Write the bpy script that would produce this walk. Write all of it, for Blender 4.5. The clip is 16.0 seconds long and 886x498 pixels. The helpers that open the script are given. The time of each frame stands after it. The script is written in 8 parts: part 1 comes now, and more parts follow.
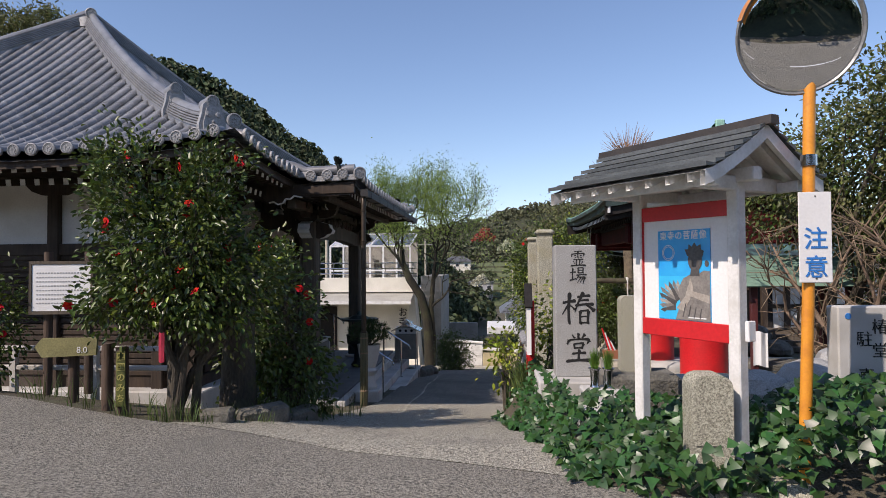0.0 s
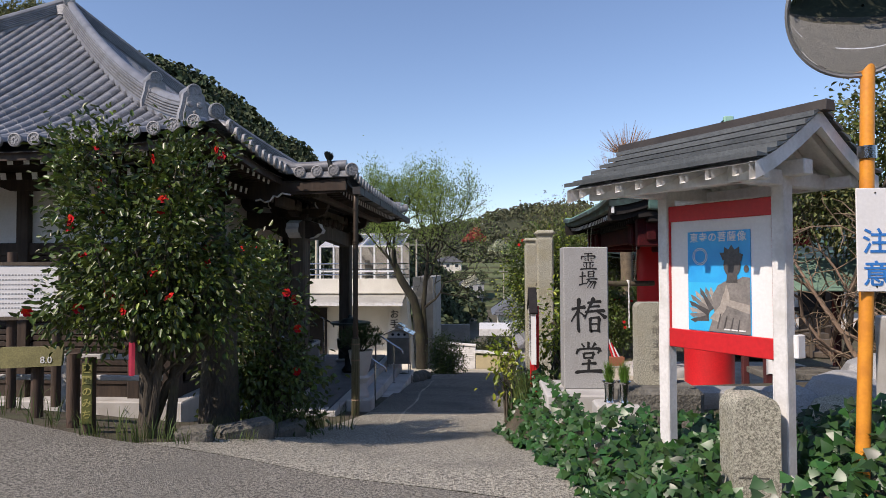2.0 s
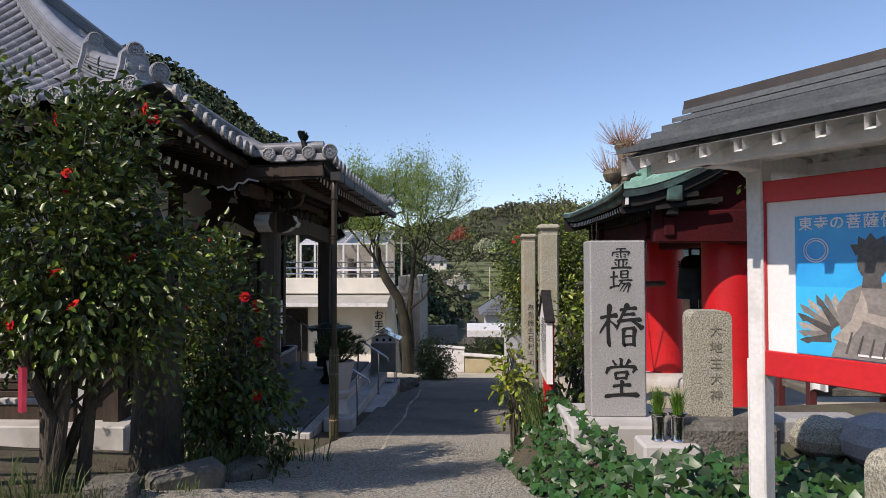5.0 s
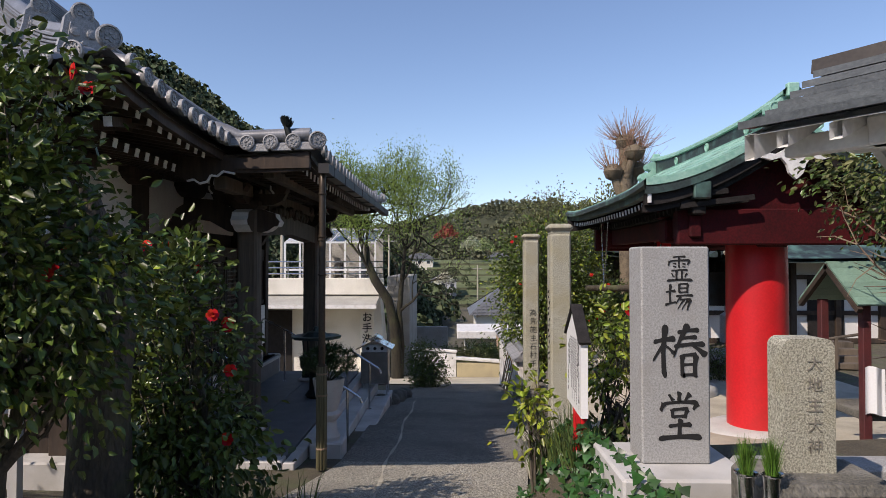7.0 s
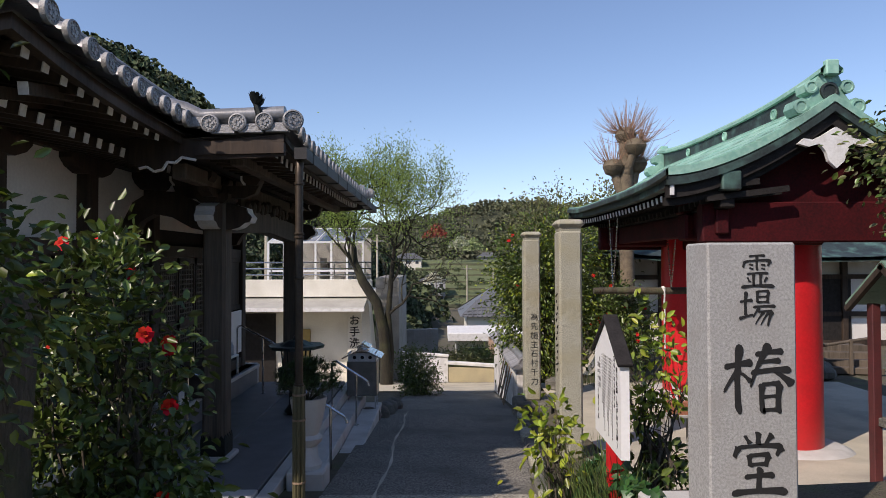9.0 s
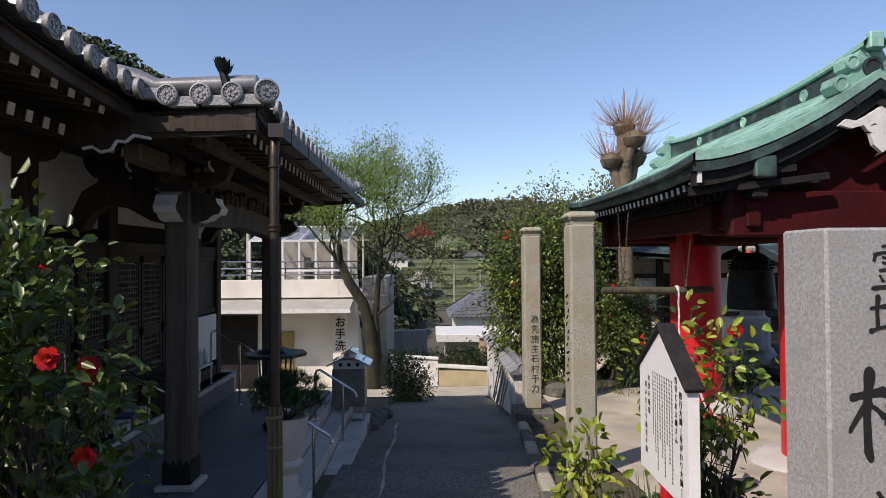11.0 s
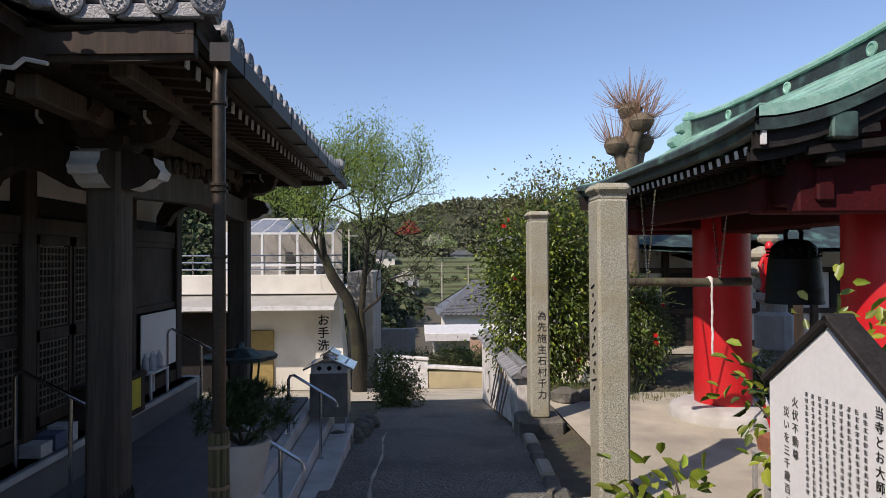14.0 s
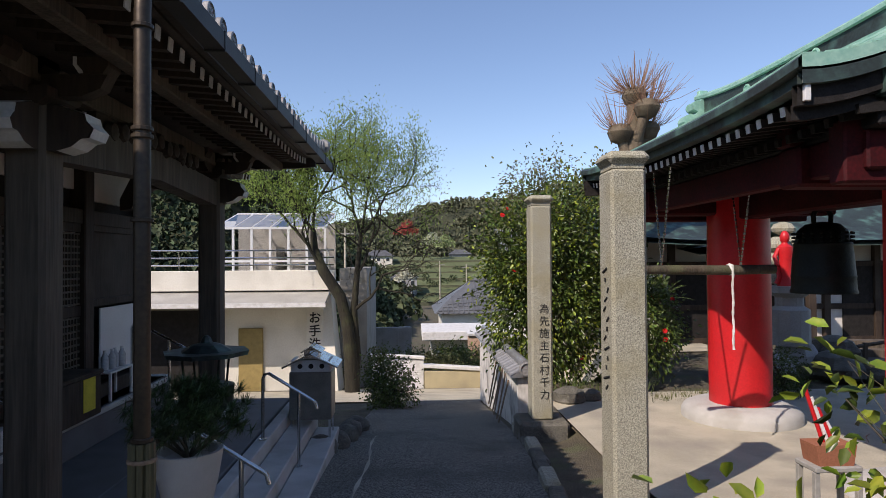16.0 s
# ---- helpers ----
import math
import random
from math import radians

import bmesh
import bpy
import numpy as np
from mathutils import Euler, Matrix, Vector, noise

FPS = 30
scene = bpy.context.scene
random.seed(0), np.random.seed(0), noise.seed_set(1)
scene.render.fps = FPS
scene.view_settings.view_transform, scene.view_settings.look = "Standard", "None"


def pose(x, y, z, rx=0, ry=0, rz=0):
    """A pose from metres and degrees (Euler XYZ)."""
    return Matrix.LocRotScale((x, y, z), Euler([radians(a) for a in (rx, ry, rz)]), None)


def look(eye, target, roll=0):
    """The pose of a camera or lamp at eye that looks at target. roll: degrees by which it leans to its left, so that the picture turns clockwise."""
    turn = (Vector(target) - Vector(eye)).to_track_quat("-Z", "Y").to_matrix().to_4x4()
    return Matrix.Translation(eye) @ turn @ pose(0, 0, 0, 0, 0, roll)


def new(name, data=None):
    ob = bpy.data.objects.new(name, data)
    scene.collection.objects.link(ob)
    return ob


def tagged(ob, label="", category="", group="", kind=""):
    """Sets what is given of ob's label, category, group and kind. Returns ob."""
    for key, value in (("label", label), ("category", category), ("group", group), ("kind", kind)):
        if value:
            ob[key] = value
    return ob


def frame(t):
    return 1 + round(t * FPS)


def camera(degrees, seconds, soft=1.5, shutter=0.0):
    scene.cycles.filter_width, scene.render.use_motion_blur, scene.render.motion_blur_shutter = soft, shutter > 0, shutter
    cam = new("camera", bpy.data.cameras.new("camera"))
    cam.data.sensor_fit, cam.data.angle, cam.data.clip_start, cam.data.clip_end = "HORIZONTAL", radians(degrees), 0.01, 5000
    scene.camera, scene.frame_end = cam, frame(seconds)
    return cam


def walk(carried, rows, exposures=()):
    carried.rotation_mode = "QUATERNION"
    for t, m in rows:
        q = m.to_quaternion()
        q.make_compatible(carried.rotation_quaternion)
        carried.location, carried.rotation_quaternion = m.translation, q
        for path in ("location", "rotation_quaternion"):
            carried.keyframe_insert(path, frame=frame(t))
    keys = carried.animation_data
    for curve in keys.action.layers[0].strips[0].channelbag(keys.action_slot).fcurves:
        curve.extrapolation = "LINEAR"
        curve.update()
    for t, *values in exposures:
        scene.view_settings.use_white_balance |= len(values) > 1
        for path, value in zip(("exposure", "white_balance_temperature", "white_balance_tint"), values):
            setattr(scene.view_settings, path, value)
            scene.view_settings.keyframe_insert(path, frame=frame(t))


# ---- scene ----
cam = camera(70.1, 16.0, soft=0.8)
PATH = [
    (0, (0.142, -0.17, 1.672), (-0.012, 1.824, 1.723), -0.4),
    (0.5, (0.163, 0.009, 1.667), (0.007, 2.002, 1.718), -0.4),
    (1, (0.175, 0.12, 1.662), (0.018, 2.113, 1.713), -0.2),
    (1.5, (0.098, 0.286, 1.685), (-0.054, 2.28, 1.737), -0.3),
    (2, (-0.01, 0.41, 1.701), (-0.133, 2.406, 1.753), -0.2),
    (2.5, (-0.077, 0.548, 1.685), (-0.176, 2.545, 1.737), -0.2),
    (3, (-0.109, 0.797, 1.677), (-0.202, 2.794, 1.728), -0.2),
    (3.5, (-0.105, 0.979, 1.687), (-0.197, 2.976, 1.737), -0.1),
    (4, (-0.132, 1.241, 1.679), (-0.222, 3.238, 1.728), -0.2),
    (6.5, (-0.421, 2.681, 1.767), (-0.459, 4.68, 1.811), 0.1),
    (7, (-0.489, 2.954, 1.793), (-0.518, 4.953, 1.833), -0.0),
    (7.5, (-0.47, 3.296, 1.792), (-0.494, 5.295, 1.829), -0.0),
    (8, (-0.48, 3.55, 1.776), (-0.498, 5.55, 1.815), -0.1),
    (8.5, (-0.539, 3.853, 1.801), (-0.551, 5.852, 1.842), -0.0),
    (9, (-0.605, 4.078, 1.802), (-0.597, 6.077, 1.842), -0.2),
    (11.5, (-0.751, 5.354, 1.754), (-0.694, 7.352, 1.792), -0.3),
    (12, (-0.745, 5.603, 1.705), (-0.686, 7.602, 1.743), -0.2),
    (12.5, (-0.802, 5.801, 1.692), (-0.738, 7.8, 1.731), -0.3),
    (13, (-0.892, 6.025, 1.693), (-0.815, 8.023, 1.731), -0.3),
    (13.5, (-0.906, 6.272, 1.649), (-0.809, 8.27, 1.686), -0.2),
    (14, (-0.839, 6.585, 1.604), (-0.744, 8.583, 1.638), -0.3),
    (14.5, (-0.874, 6.804, 1.546), (-0.778, 8.801, 1.582), -0.3),
    (15, (-0.913, 7.032, 1.5), (-0.813, 9.029, 1.536), -0.3),
    (15.5, (-0.821, 7.27, 1.441), (-0.718, 9.267, 1.479), -0.3),
    (16, (-0.722, 7.451, 1.417), (-0.622, 9.449, 1.452), -0.4),
]
walk(cam, [(t, look(eye, target, roll)) for t, eye, target, roll in PATH], [(0, -0.12, 6850, 19), (16, -0.12, 6850, 19)])

# ---------- world, sun, exposure ----------
SUN_AZ, SUN_EL = radians(227.0), radians(43.0)
world = bpy.data.worlds.new("sky")
scene.world = world
world.use_nodes = True
_n = world.node_tree.nodes
_sky = _n.new("ShaderNodeTexSky")
_sky.sky_type, _sky.sun_disc = "NISHITA", False
_sky.sun_elevation, _sky.sun_rotation = SUN_EL, SUN_AZ
_sky.air_density, _sky.dust_density, _sky.ozone_density = 1.0, 0.3, 4.0
world.node_tree.links.new(_sky.outputs[0], _n["Background"].inputs[0])
_n["Background"].inputs[1].default_value = 0.18
sun = new("sun", bpy.data.lights.new("sun", "SUN"))
sun.data.energy, sun.data.angle, sun.data.color = 5.0, radians(0.55), (1.0, 0.93, 0.83)
_s = Vector((math.sin(SUN_AZ) * math.cos(SUN_EL), math.cos(SUN_AZ) * math.cos(SUN_EL), math.sin(SUN_EL)))
sun.matrix_world = look(_s * 60, (0, 0, 0))

# ---------- materials ----------
MATS = {}


def mat(name, a, b=None, rough=0.7, metal=0.0, scale=6.0, fine=60.0, bump=0.25, dist=0.01, spread=0.5, island=0.0, rand=0.0,
        stain=None, stain_scale=1.2, stretch=(1, 1, 1), spec=0.5, trans=0.0):
    """Two colours mixed by noise at two scales, with fine relief, stains and variation from piece to piece."""
    if name in MATS:
        return MATS[name]
    m = bpy.data.materials.new(name)
    m.use_nodes = True
    nt, N = m.node_tree, m.node_tree.nodes
    L = nt.links.new
    p = N["Principled BSDF"]
    b = b or tuple(c * 0.7 for c in a)
    tc, mp = N.new("ShaderNodeTexCoord"), N.new("ShaderNodeMapping")
    mp.inputs["Scale"].default_value = stretch
    L(tc.outputs["Object"], mp.inputs[0])
    big, small = N.new("ShaderNodeTexNoise"), N.new("ShaderNodeTexNoise")
    for n, sc in ((big, scale), (small, fine)):
        n.inputs["Scale"].default_value, n.inputs["Detail"].default_value = sc, 5
        L(mp.outputs[0], n.inputs["Vector"])
    mix = N.new("ShaderNodeMix")
    mix.data_type = "RGBA"
    mix.inputs["A"].default_value, mix.inputs["B"].default_value = (*a, 1), (*b, 1)
    add = N.new("ShaderNodeMath")
    add.operation = "ADD"
    L(big.outputs["Fac"], add.inputs[0]), L(small.outputs["Fac"], add.inputs[1])
    ramp = N.new("ShaderNodeMapRange")
    ramp.inputs[1].default_value, ramp.inputs[2].default_value = 1 - spread * 0.5, 1 + spread * 0.5
    L(add.outputs[0], ramp.inputs[0])
    L(ramp.outputs[0], mix.inputs["Factor"])
    col = mix.outputs["Result"]
    if stain:
        sn = N.new("ShaderNodeTexNoise")
        sn.inputs["Scale"].default_value, sn.inputs["Detail"].default_value = stain_scale, 8
        L(tc.outputs["Object"], sn.inputs["Vector"])
        r2 = N.new("ShaderNodeMapRange")
        r2.inputs[1].default_value, r2.inputs[2].default_value, r2.inputs[4].default_value = 0.5, 0.7, 0.75
        L(sn.outputs["Fac"], r2.inputs[0])
        m2 = N.new("ShaderNodeMix")
        m2.data_type = "RGBA"
        m2.inputs["B"].default_value = (*stain, 1)
        L(r2.outputs[0], m2.inputs["Factor"]), L(col, m2.inputs["A"])
        col = m2.outputs["Result"]
    if island or rand:
        src = N.new("ShaderNodeNewGeometry").outputs["Random Per Island"] if island else N.new("ShaderNodeObjectInfo").outputs["Random"]
        amount = island or rand
        r3 = N.new("ShaderNodeMapRange")
        r3.inputs[3].default_value, r3.inputs[4].default_value = 1 - amount, 1 + amount
        L(src, r3.inputs[0])
        hs = N.new("ShaderNodeHueSaturation")
        L(r3.outputs[0], hs.inputs["Value"]), L(col, hs.inputs["Color"])
        r4 = N.new("ShaderNodeMapRange")
        r4.inputs[3].default_value, r4.inputs[4].default_value = 0.5 - amount * 0.04, 0.5 + amount * 0.04
        mm = N.new("ShaderNodeMath")
        mm.operation, mm.inputs[1].default_value = "PINGPONG", 0.31
        L(src, mm.inputs[0]), L(mm.outputs[0], r4.inputs[0])
        r4.inputs[2].default_value = 0.31
        L(r4.outputs[0], hs.inputs["Hue"])
        col = hs.outputs[0]
    L(col, p.inputs["Base Color"])
    p.inputs["Roughness"].default_value, p.inputs["Metallic"].default_value = rough, metal
    p.inputs["Specular IOR Level"].default_value = spec
    if bump:
        bp = N.new("ShaderNodeBump")
        bp.inputs["Strength"].default_value, bp.inputs["Distance"].default_value = bump, dist
        L(add.outputs[0], bp.inputs["Height"])
        L(bp.outputs[0], p.inputs["Normal"])
    if trans:
        tr = N.new("ShaderNodeBsdfTranslucent")
        ms = N.new("ShaderNodeMixShader")
        ms.inputs[0].default_value = trans
        L(col, tr.inputs[0]), L(p.outputs[0], ms.inputs[1]), L(tr.outputs[0], ms.inputs[2])
        L(ms.outputs[0], N["Material Output"].inputs[0])
    MATS[name] = m
    return m


ASPHALT = mat("asphalt", (0.40, 0.375, 0.31), (0.075, 0.07, 0.06), 0.9, scale=48, fine=130, bump=1.0, dist=0.02, spread=0.34, stain=(0.20, 0.19, 0.16), stain_scale=0.7)
CONCRETE = mat("rough_concrete", (0.60, 0.565, 0.46), (0.12, 0.113, 0.092), 0.92, scale=42, fine=120, bump=1.0, dist=0.02, spread=0.36, stain=(0.19, 0.18, 0.15), stain_scale=0.8)
PALE_CONCRETE = mat("pale_concrete", (0.52, 0.475, 0.37), (0.36, 0.33, 0.255), 0.9, scale=1.4, fine=70, bump=0.3, stain=(0.27, 0.25, 0.21))
SOIL = mat("soil", (0.13, 0.11, 0.075), (0.07, 0.06, 0.04), 0.95, scale=2.5, fine=50, bump=1, dist=0.03, stain=(0.10, 0.12, 0.05), stain_scale=2)
GRANITE = mat("grey_granite", (0.42, 0.42, 0.405), (0.22, 0.22, 0.21), 0.75, scale=70, fine=220, bump=0.3, dist=0.004, spread=0.5, stain=(0.27, 0.26, 0.24), stain_scale=3)
PALE_GRANITE = mat("pale_granite", (0.55, 0.54, 0.51), (0.40, 0.39, 0.37), 0.75, scale=3, fine=200, bump=0.3, dist=0.004, stain=(0.33, 0.31, 0.27), stain_scale=2)
ROUGH_STONE = mat("coarse_stone", (0.56, 0.54, 0.425), (0.13, 0.125, 0.095), 0.9, scale=80, fine=240, bump=0.7, dist=0.006, spread=0.38, stain=(0.29, 0.255, 0.14), stain_scale=1.6)
DARK_STONE = mat("mossy_stone", (0.16, 0.15, 0.12), (0.07, 0.068, 0.06), 0.95, scale=5, fine=40, bump=1, dist=0.02, stain=(0.24, 0.23, 0.20), stain_scale=3)
TILE = mat("grey_roof_tile", (0.27, 0.275, 0.285), (0.17, 0.175, 0.185), 0.36, 0.15, scale=3, fine=40, bump=0.15, rand=0.16, stain=(0.13, 0.13, 0.13), stain_scale=2.5)
TILE_END = mat("grey_tile_end", (0.33, 0.33, 0.33), (0.20, 0.20, 0.20), 0.5, 0.1, scale=30, fine=90, bump=0.6, dist=0.01, rand=0.15)
OLD_WOOD = mat("weathered_dark_wood", (0.058, 0.038, 0.025), (0.025, 0.017, 0.012), 0.75, scale=3, fine=25, bump=0.5, stretch=(1, 1, 0.12), stain=(0.08, 0.063, 0.05), spec=0.4)
POST_WOOD = mat("weathered_grey_wood", (0.125, 0.10, 0.074), (0.055, 0.045, 0.034), 0.8, scale=6, fine=40, bump=0.6, stretch=(1, 1, 0.06), stain=(0.14, 0.11, 0.08), spec=0.4)
BLACK_WOOD = mat("black_stained_wood", (0.03, 0.027, 0.025), (0.015, 0.013, 0.012), 0.7, scale=8, fine=60, bump=0.3, spec=0.2)
PLASTER = mat("white_plaster", (0.74, 0.72, 0.67), (0.64, 0.62, 0.58), 0.9, scale=2, fine=30, bump=0.1, stain=(0.55, 0.52, 0.46), stain_scale=1.1)
WHITE_END = mat("white_paint", (0.74, 0.735, 0.71), (0.62, 0.615, 0.59), 0.7, scale=5, fine=40, bump=0.15, stain=(0.55, 0.54, 0.50), stain_scale=5)
WHITE_BOARD = mat("white_board_paint", (0.80, 0.80, 0.785), (0.73, 0.73, 0.715), 0.5, scale=3, fine=50, bump=0.05)
RED = mat("vermilion_paint", (0.62, 0.018, 0.022), (0.50, 0.012, 0.016), 0.42, scale=1.5, fine=30, bump=0.06, stain=(0.45, 0.02, 0.02), stain_scale=1.5)
DARK_RED = mat("dull_red_paint", (0.24, 0.012, 0.015), (0.15, 0.01, 0.012), 0.5, scale=2, fine=30, bump=0.12)
# red paint darkened in its colour to carry the shade under the tower roof
SHADED_RED = mat("shaded_red_paint", (0.075, 0.006, 0.008), (0.03, 0.004, 0.005), 0.7, scale=2, fine=30, bump=0.12, spec=0.2)
FLOOR_STONE = mat("dark_porch_stone", (0.15, 0.15, 0.155), (0.10, 0.10, 0.105), 0.7, scale=3, fine=150, bump=0.2, dist=0.004, stain=(0.12, 0.12, 0.12), stain_scale=1.5)
COPPER = mat("green_copper", (0.34, 0.56, 0.45), (0.20, 0.42, 0.33), 0.6, 0.1, scale=2.2, fine=18, bump=0.12, stain=(0.10, 0.19, 0.155), stain_scale=1.3, rand=0.14)
DARK_COPPER = mat("dark_copper", (0.05, 0.075, 0.068), (0.03, 0.035, 0.033), 0.5, 0.3, scale=3, fine=25, bump=0.15, stain=(0.13, 0.26, 0.21), stain_scale=2.5)
BRONZE = mat("dark_bronze", (0.022, 0.03, 0.027), (0.012, 0.015, 0.014), 0.55, 0.6, scale=6, fine=50, bump=0.3)
STEEL = mat("stainless_steel", (0.62, 0.62, 0.62), (0.55, 0.55, 0.55), 0.18, 1.0, scale=8, fine=60, bump=0.02)
BROWN_PIPE = mat("brown_copper_pipe", (0.07, 0.052, 0.034), (0.04, 0.03, 0.022), 0.45, 0.5, scale=4, fine=40, bump=0.1)
BAMBOO = mat("dry_green_bamboo", (0.12, 0.11, 0.055), (0.06, 0.055, 0.03), 0.5, scale=5, fine=60, bump=0.15, stretch=(1, 1, 0.1))
ORANGE = mat("orange_paint", (0.80, 0.33, 0.035), (0.68, 0.26, 0.03), 0.4, scale=3, fine=50, bump=0.05, stain=(0.45, 0.15, 0.03), stain_scale=4)
INK = mat("black_ink", (0.012, 0.012, 0.012), (0.007, 0.007, 0.007), 0.8, scale=20, fine=80, bump=0.1)
FADED = mat("faded_black_ink", (0.09, 0.085, 0.08), (0.05, 0.05, 0.05), 0.8, bump=0)
BLUE_INK = mat("blue_ink", (0.03, 0.22, 0.62), None, 0.6, bump=0)
SLATE = mat("grey_slate_board", (0.11, 0.12, 0.12), (0.06, 0.067, 0.068), 0.42, scale=4, fine=60, bump=0.25, rand=0.22, stretch=(1, 1, 1))
LEAF = mat("camellia_leaf", (0.10, 0.14, 0.026), (0.045, 0.075, 0.013), 0.36, scale=2, fine=20, bump=0, island=0.55, trans=0.18)
YOUNG_LEAF = mat("young_camellia_leaf", (0.30, 0.33, 0.03), (0.13, 0.22, 0.025), 0.38, scale=2, fine=20, bump=0, island=0.45, trans=0.25)
IVY_LEAF = mat("ivy_leaf", (0.035, 0.10, 0.022), (0.022, 0.062, 0.014), 0.38, scale=3, fine=20, bump=0, island=0.5, trans=0.12)
WILLOW_LEAF = mat("spring_willow_leaf", (0.27, 0.37, 0.08), (0.18, 0.27, 0.05), 0.55, bump=0, island=0.3, trans=0.35)
DRY_LEAF = mat("dry_mixed_foliage", (0.17, 0.17, 0.06), (0.09, 0.11, 0.035), 0.6, bump=0, island=0.5, trans=0.2)
GRASS = mat("grass_blade", (0.11, 0.16, 0.04), (0.07, 0.10, 0.03), 0.6, bump=0, island=0.5, trans=0.2)
BARK = mat("grey_brown_bark", (0.095, 0.078, 0.056), (0.045, 0.037, 0.027), 0.9, scale=9, fine=50, bump=1, dist=0.02, stretch=(1, 1, 0.3), stain=(0.09, 0.10, 0.045), stain_scale=3)
WILLOW_BARK = mat("dark_mossy_bark", (0.034, 0.03, 0.018), (0.016, 0.014, 0.010), 0.95, scale=9, fine=40, bump=1, dist=0.02, stretch=(1, 1, 0.3), stain=(0.07, 0.075, 0.03), stain_scale=2)
TWIG = mat("pale_twig", (0.27, 0.20, 0.13), (0.17, 0.12, 0.08), 0.85, bump=0, island=0.3)
PETAL = mat("red_camellia_petal", (0.60, 0.02, 0.012), (0.42, 0.01, 0.012), 0.7, bump=0, island=0.2, trans=0.15, spec=0.15)
GOLD = mat("yellow_stamen", (0.75, 0.5, 0.05), None, 0.6, bump=0)
GLASS = bpy.data.materials.new("pane_glass")
GLASS.use_nodes = True
_g = GLASS.node_tree.nodes["Principled BSDF"]
_g.inputs["Transmission Weight"].default_value, _g.inputs["Roughness"].default_value, _g.inputs["IOR"].default_value = 1.0, 0.02, 1.45
MIRROR = bpy.data.materials.new("mirror_glass")
MIRROR.use_nodes = True
_g = MIRROR.node_tree.nodes["Principled BSDF"]
_g.inputs["Metallic"].default_value, _g.inputs["Roughness"].default_value = 1.0, 0.015
_g.inputs["Base Color"].default_value = (0.82, 0.84, 0.85, 1)

# ---------- mesh helpers: a shape is (vertices, faces) ----------


def merge(*shapes):
    V, F = [], []
    for v, f in shapes:
        o = len(V)
        V += [tuple(c) for c in v]
        F += [tuple(i + o for i in q) for q in f]
    return V, F


def moved(shape, m):
    return [tuple(m @ Vector(c)) for c in shape[0]], shape[1]


def at(shape, x=0, y=0, z=0, rx=0, ry=0, rz=0):
    return moved(shape, pose(x, y, z, rx, ry, rz))


def box(x0, x1, y0, y1, z0, z1, b=0.0):
    """A box with chamfered edges."""
    if b <= 0:
        v = [(x, y, z) for z in (z0, z1) for y in (y0, y1) for x in (x0, x1)]
        return v, [(0, 2, 3, 1), (4, 5, 7, 6), (0, 1, 5, 4), (2, 6, 7, 3), (0, 4, 6, 2), (1, 3, 7, 5)]
    b = min(b, (x1 - x0) * 0.45, (y1 - y0) * 0.45, (z1 - z0) * 0.45)
    bm = bmesh.new()
    bmesh.ops.create_cube(bm, size=1)
    for v in bm.verts:
        v.co = ((x0 + x1) / 2 + v.co.x * (x1 - x0), (y0 + y1) / 2 + v.co.y * (y1 - y0), (z0 + z1) / 2 + v.co.z * (z1 - z0))
    bmesh.ops.bevel(bm, geom=bm.edges[:], offset=b, segments=1, affect="EDGES")
    bm.verts.index_update()
    out = [tuple(v.co) for v in bm.verts], [tuple(v.index for v in f.verts) for f in bm.faces]
    bm.free()
    return out


def lathe(profile, n=24, cap=True):
    """Profile of (radius, z) turned about z."""
    V = [(r * math.cos(2 * math.pi * i / n), r * math.sin(2 * math.pi * i / n), z) for r, z in profile for i in range(n)]
    F = [(k * n + i, k * n + (i + 1) % n, (k + 1) * n + (i + 1) % n, (k + 1) * n + i) for k in range(len(profile) - 1) for i in range(n)]
    if cap:
        F += [tuple(range(n - 1, -1, -1)), tuple((len(profile) - 1) * n + i for i in range(n))]
    return V, F


def tube(pts, r, n=8, r2=None, cap=True):
    """A round bar along points; r to r2 taper, or r a list."""
    pts = [Vector(p) for p in pts]
    k = len(pts)
    rs = list(r) if isinstance(r, (list, tuple)) else [r + ((r2 if r2 is not None else r) - r) * i / max(1, k - 1) for i in range(k)]
    V, F = [], []
    up = Vector((0.31, 0.17, 0.93))
    for i, p in enumerate(pts):
        d = (pts[min(i + 1, k - 1)] - pts[max(i - 1, 0)])
        d = d.normalized() if d.length > 1e-9 else Vector((0, 0, 1))
        if abs(d.dot(up)) > 0.97:
            up = Vector((0.9, 0.1, 0.2)).normalized()
        a = d.cross(up).normalized()
        c = a.cross(d)
        up = c
        V += [tuple(p + (a * math.cos(2 * math.pi * j / n) + c * math.sin(2 * math.pi * j / n)) * rs[i]) for j in range(n)]
    for i in range(k - 1):
        F += [(i * n + j, i * n + (j + 1) % n, (i + 1) * n + (j + 1) % n, (i + 1) * n + j) for j in range(n)]
    if cap:
        F += [tuple(range(n - 1, -1, -1)), tuple((k - 1) * n + j for j in range(n))]
    return V, F


def prism(poly, y0, y1):
    """Outline of (x, z) drawn out along y."""
    n = len(poly)
    V = [(x, y0, z) for x, z in poly] + [(x, y1, z) for x, z in poly]
    F = [tuple(range(n)), tuple(range(2 * n - 1, n - 1, -1))]
    return V, F + [((i + 1) % n, i, n + i, n + (i + 1) % n) for i in range(n)]


def sheet(rows):
    """Rows of points as a grid of faces."""
    n = len(rows[0])
    V = [tuple(p) for r in rows for p in r]
    return V, [(i * n + j, i * n + j + 1, (i + 1) * n + j + 1, (i + 1) * n + j) for i in range(len(rows) - 1) for j in range(n - 1)]


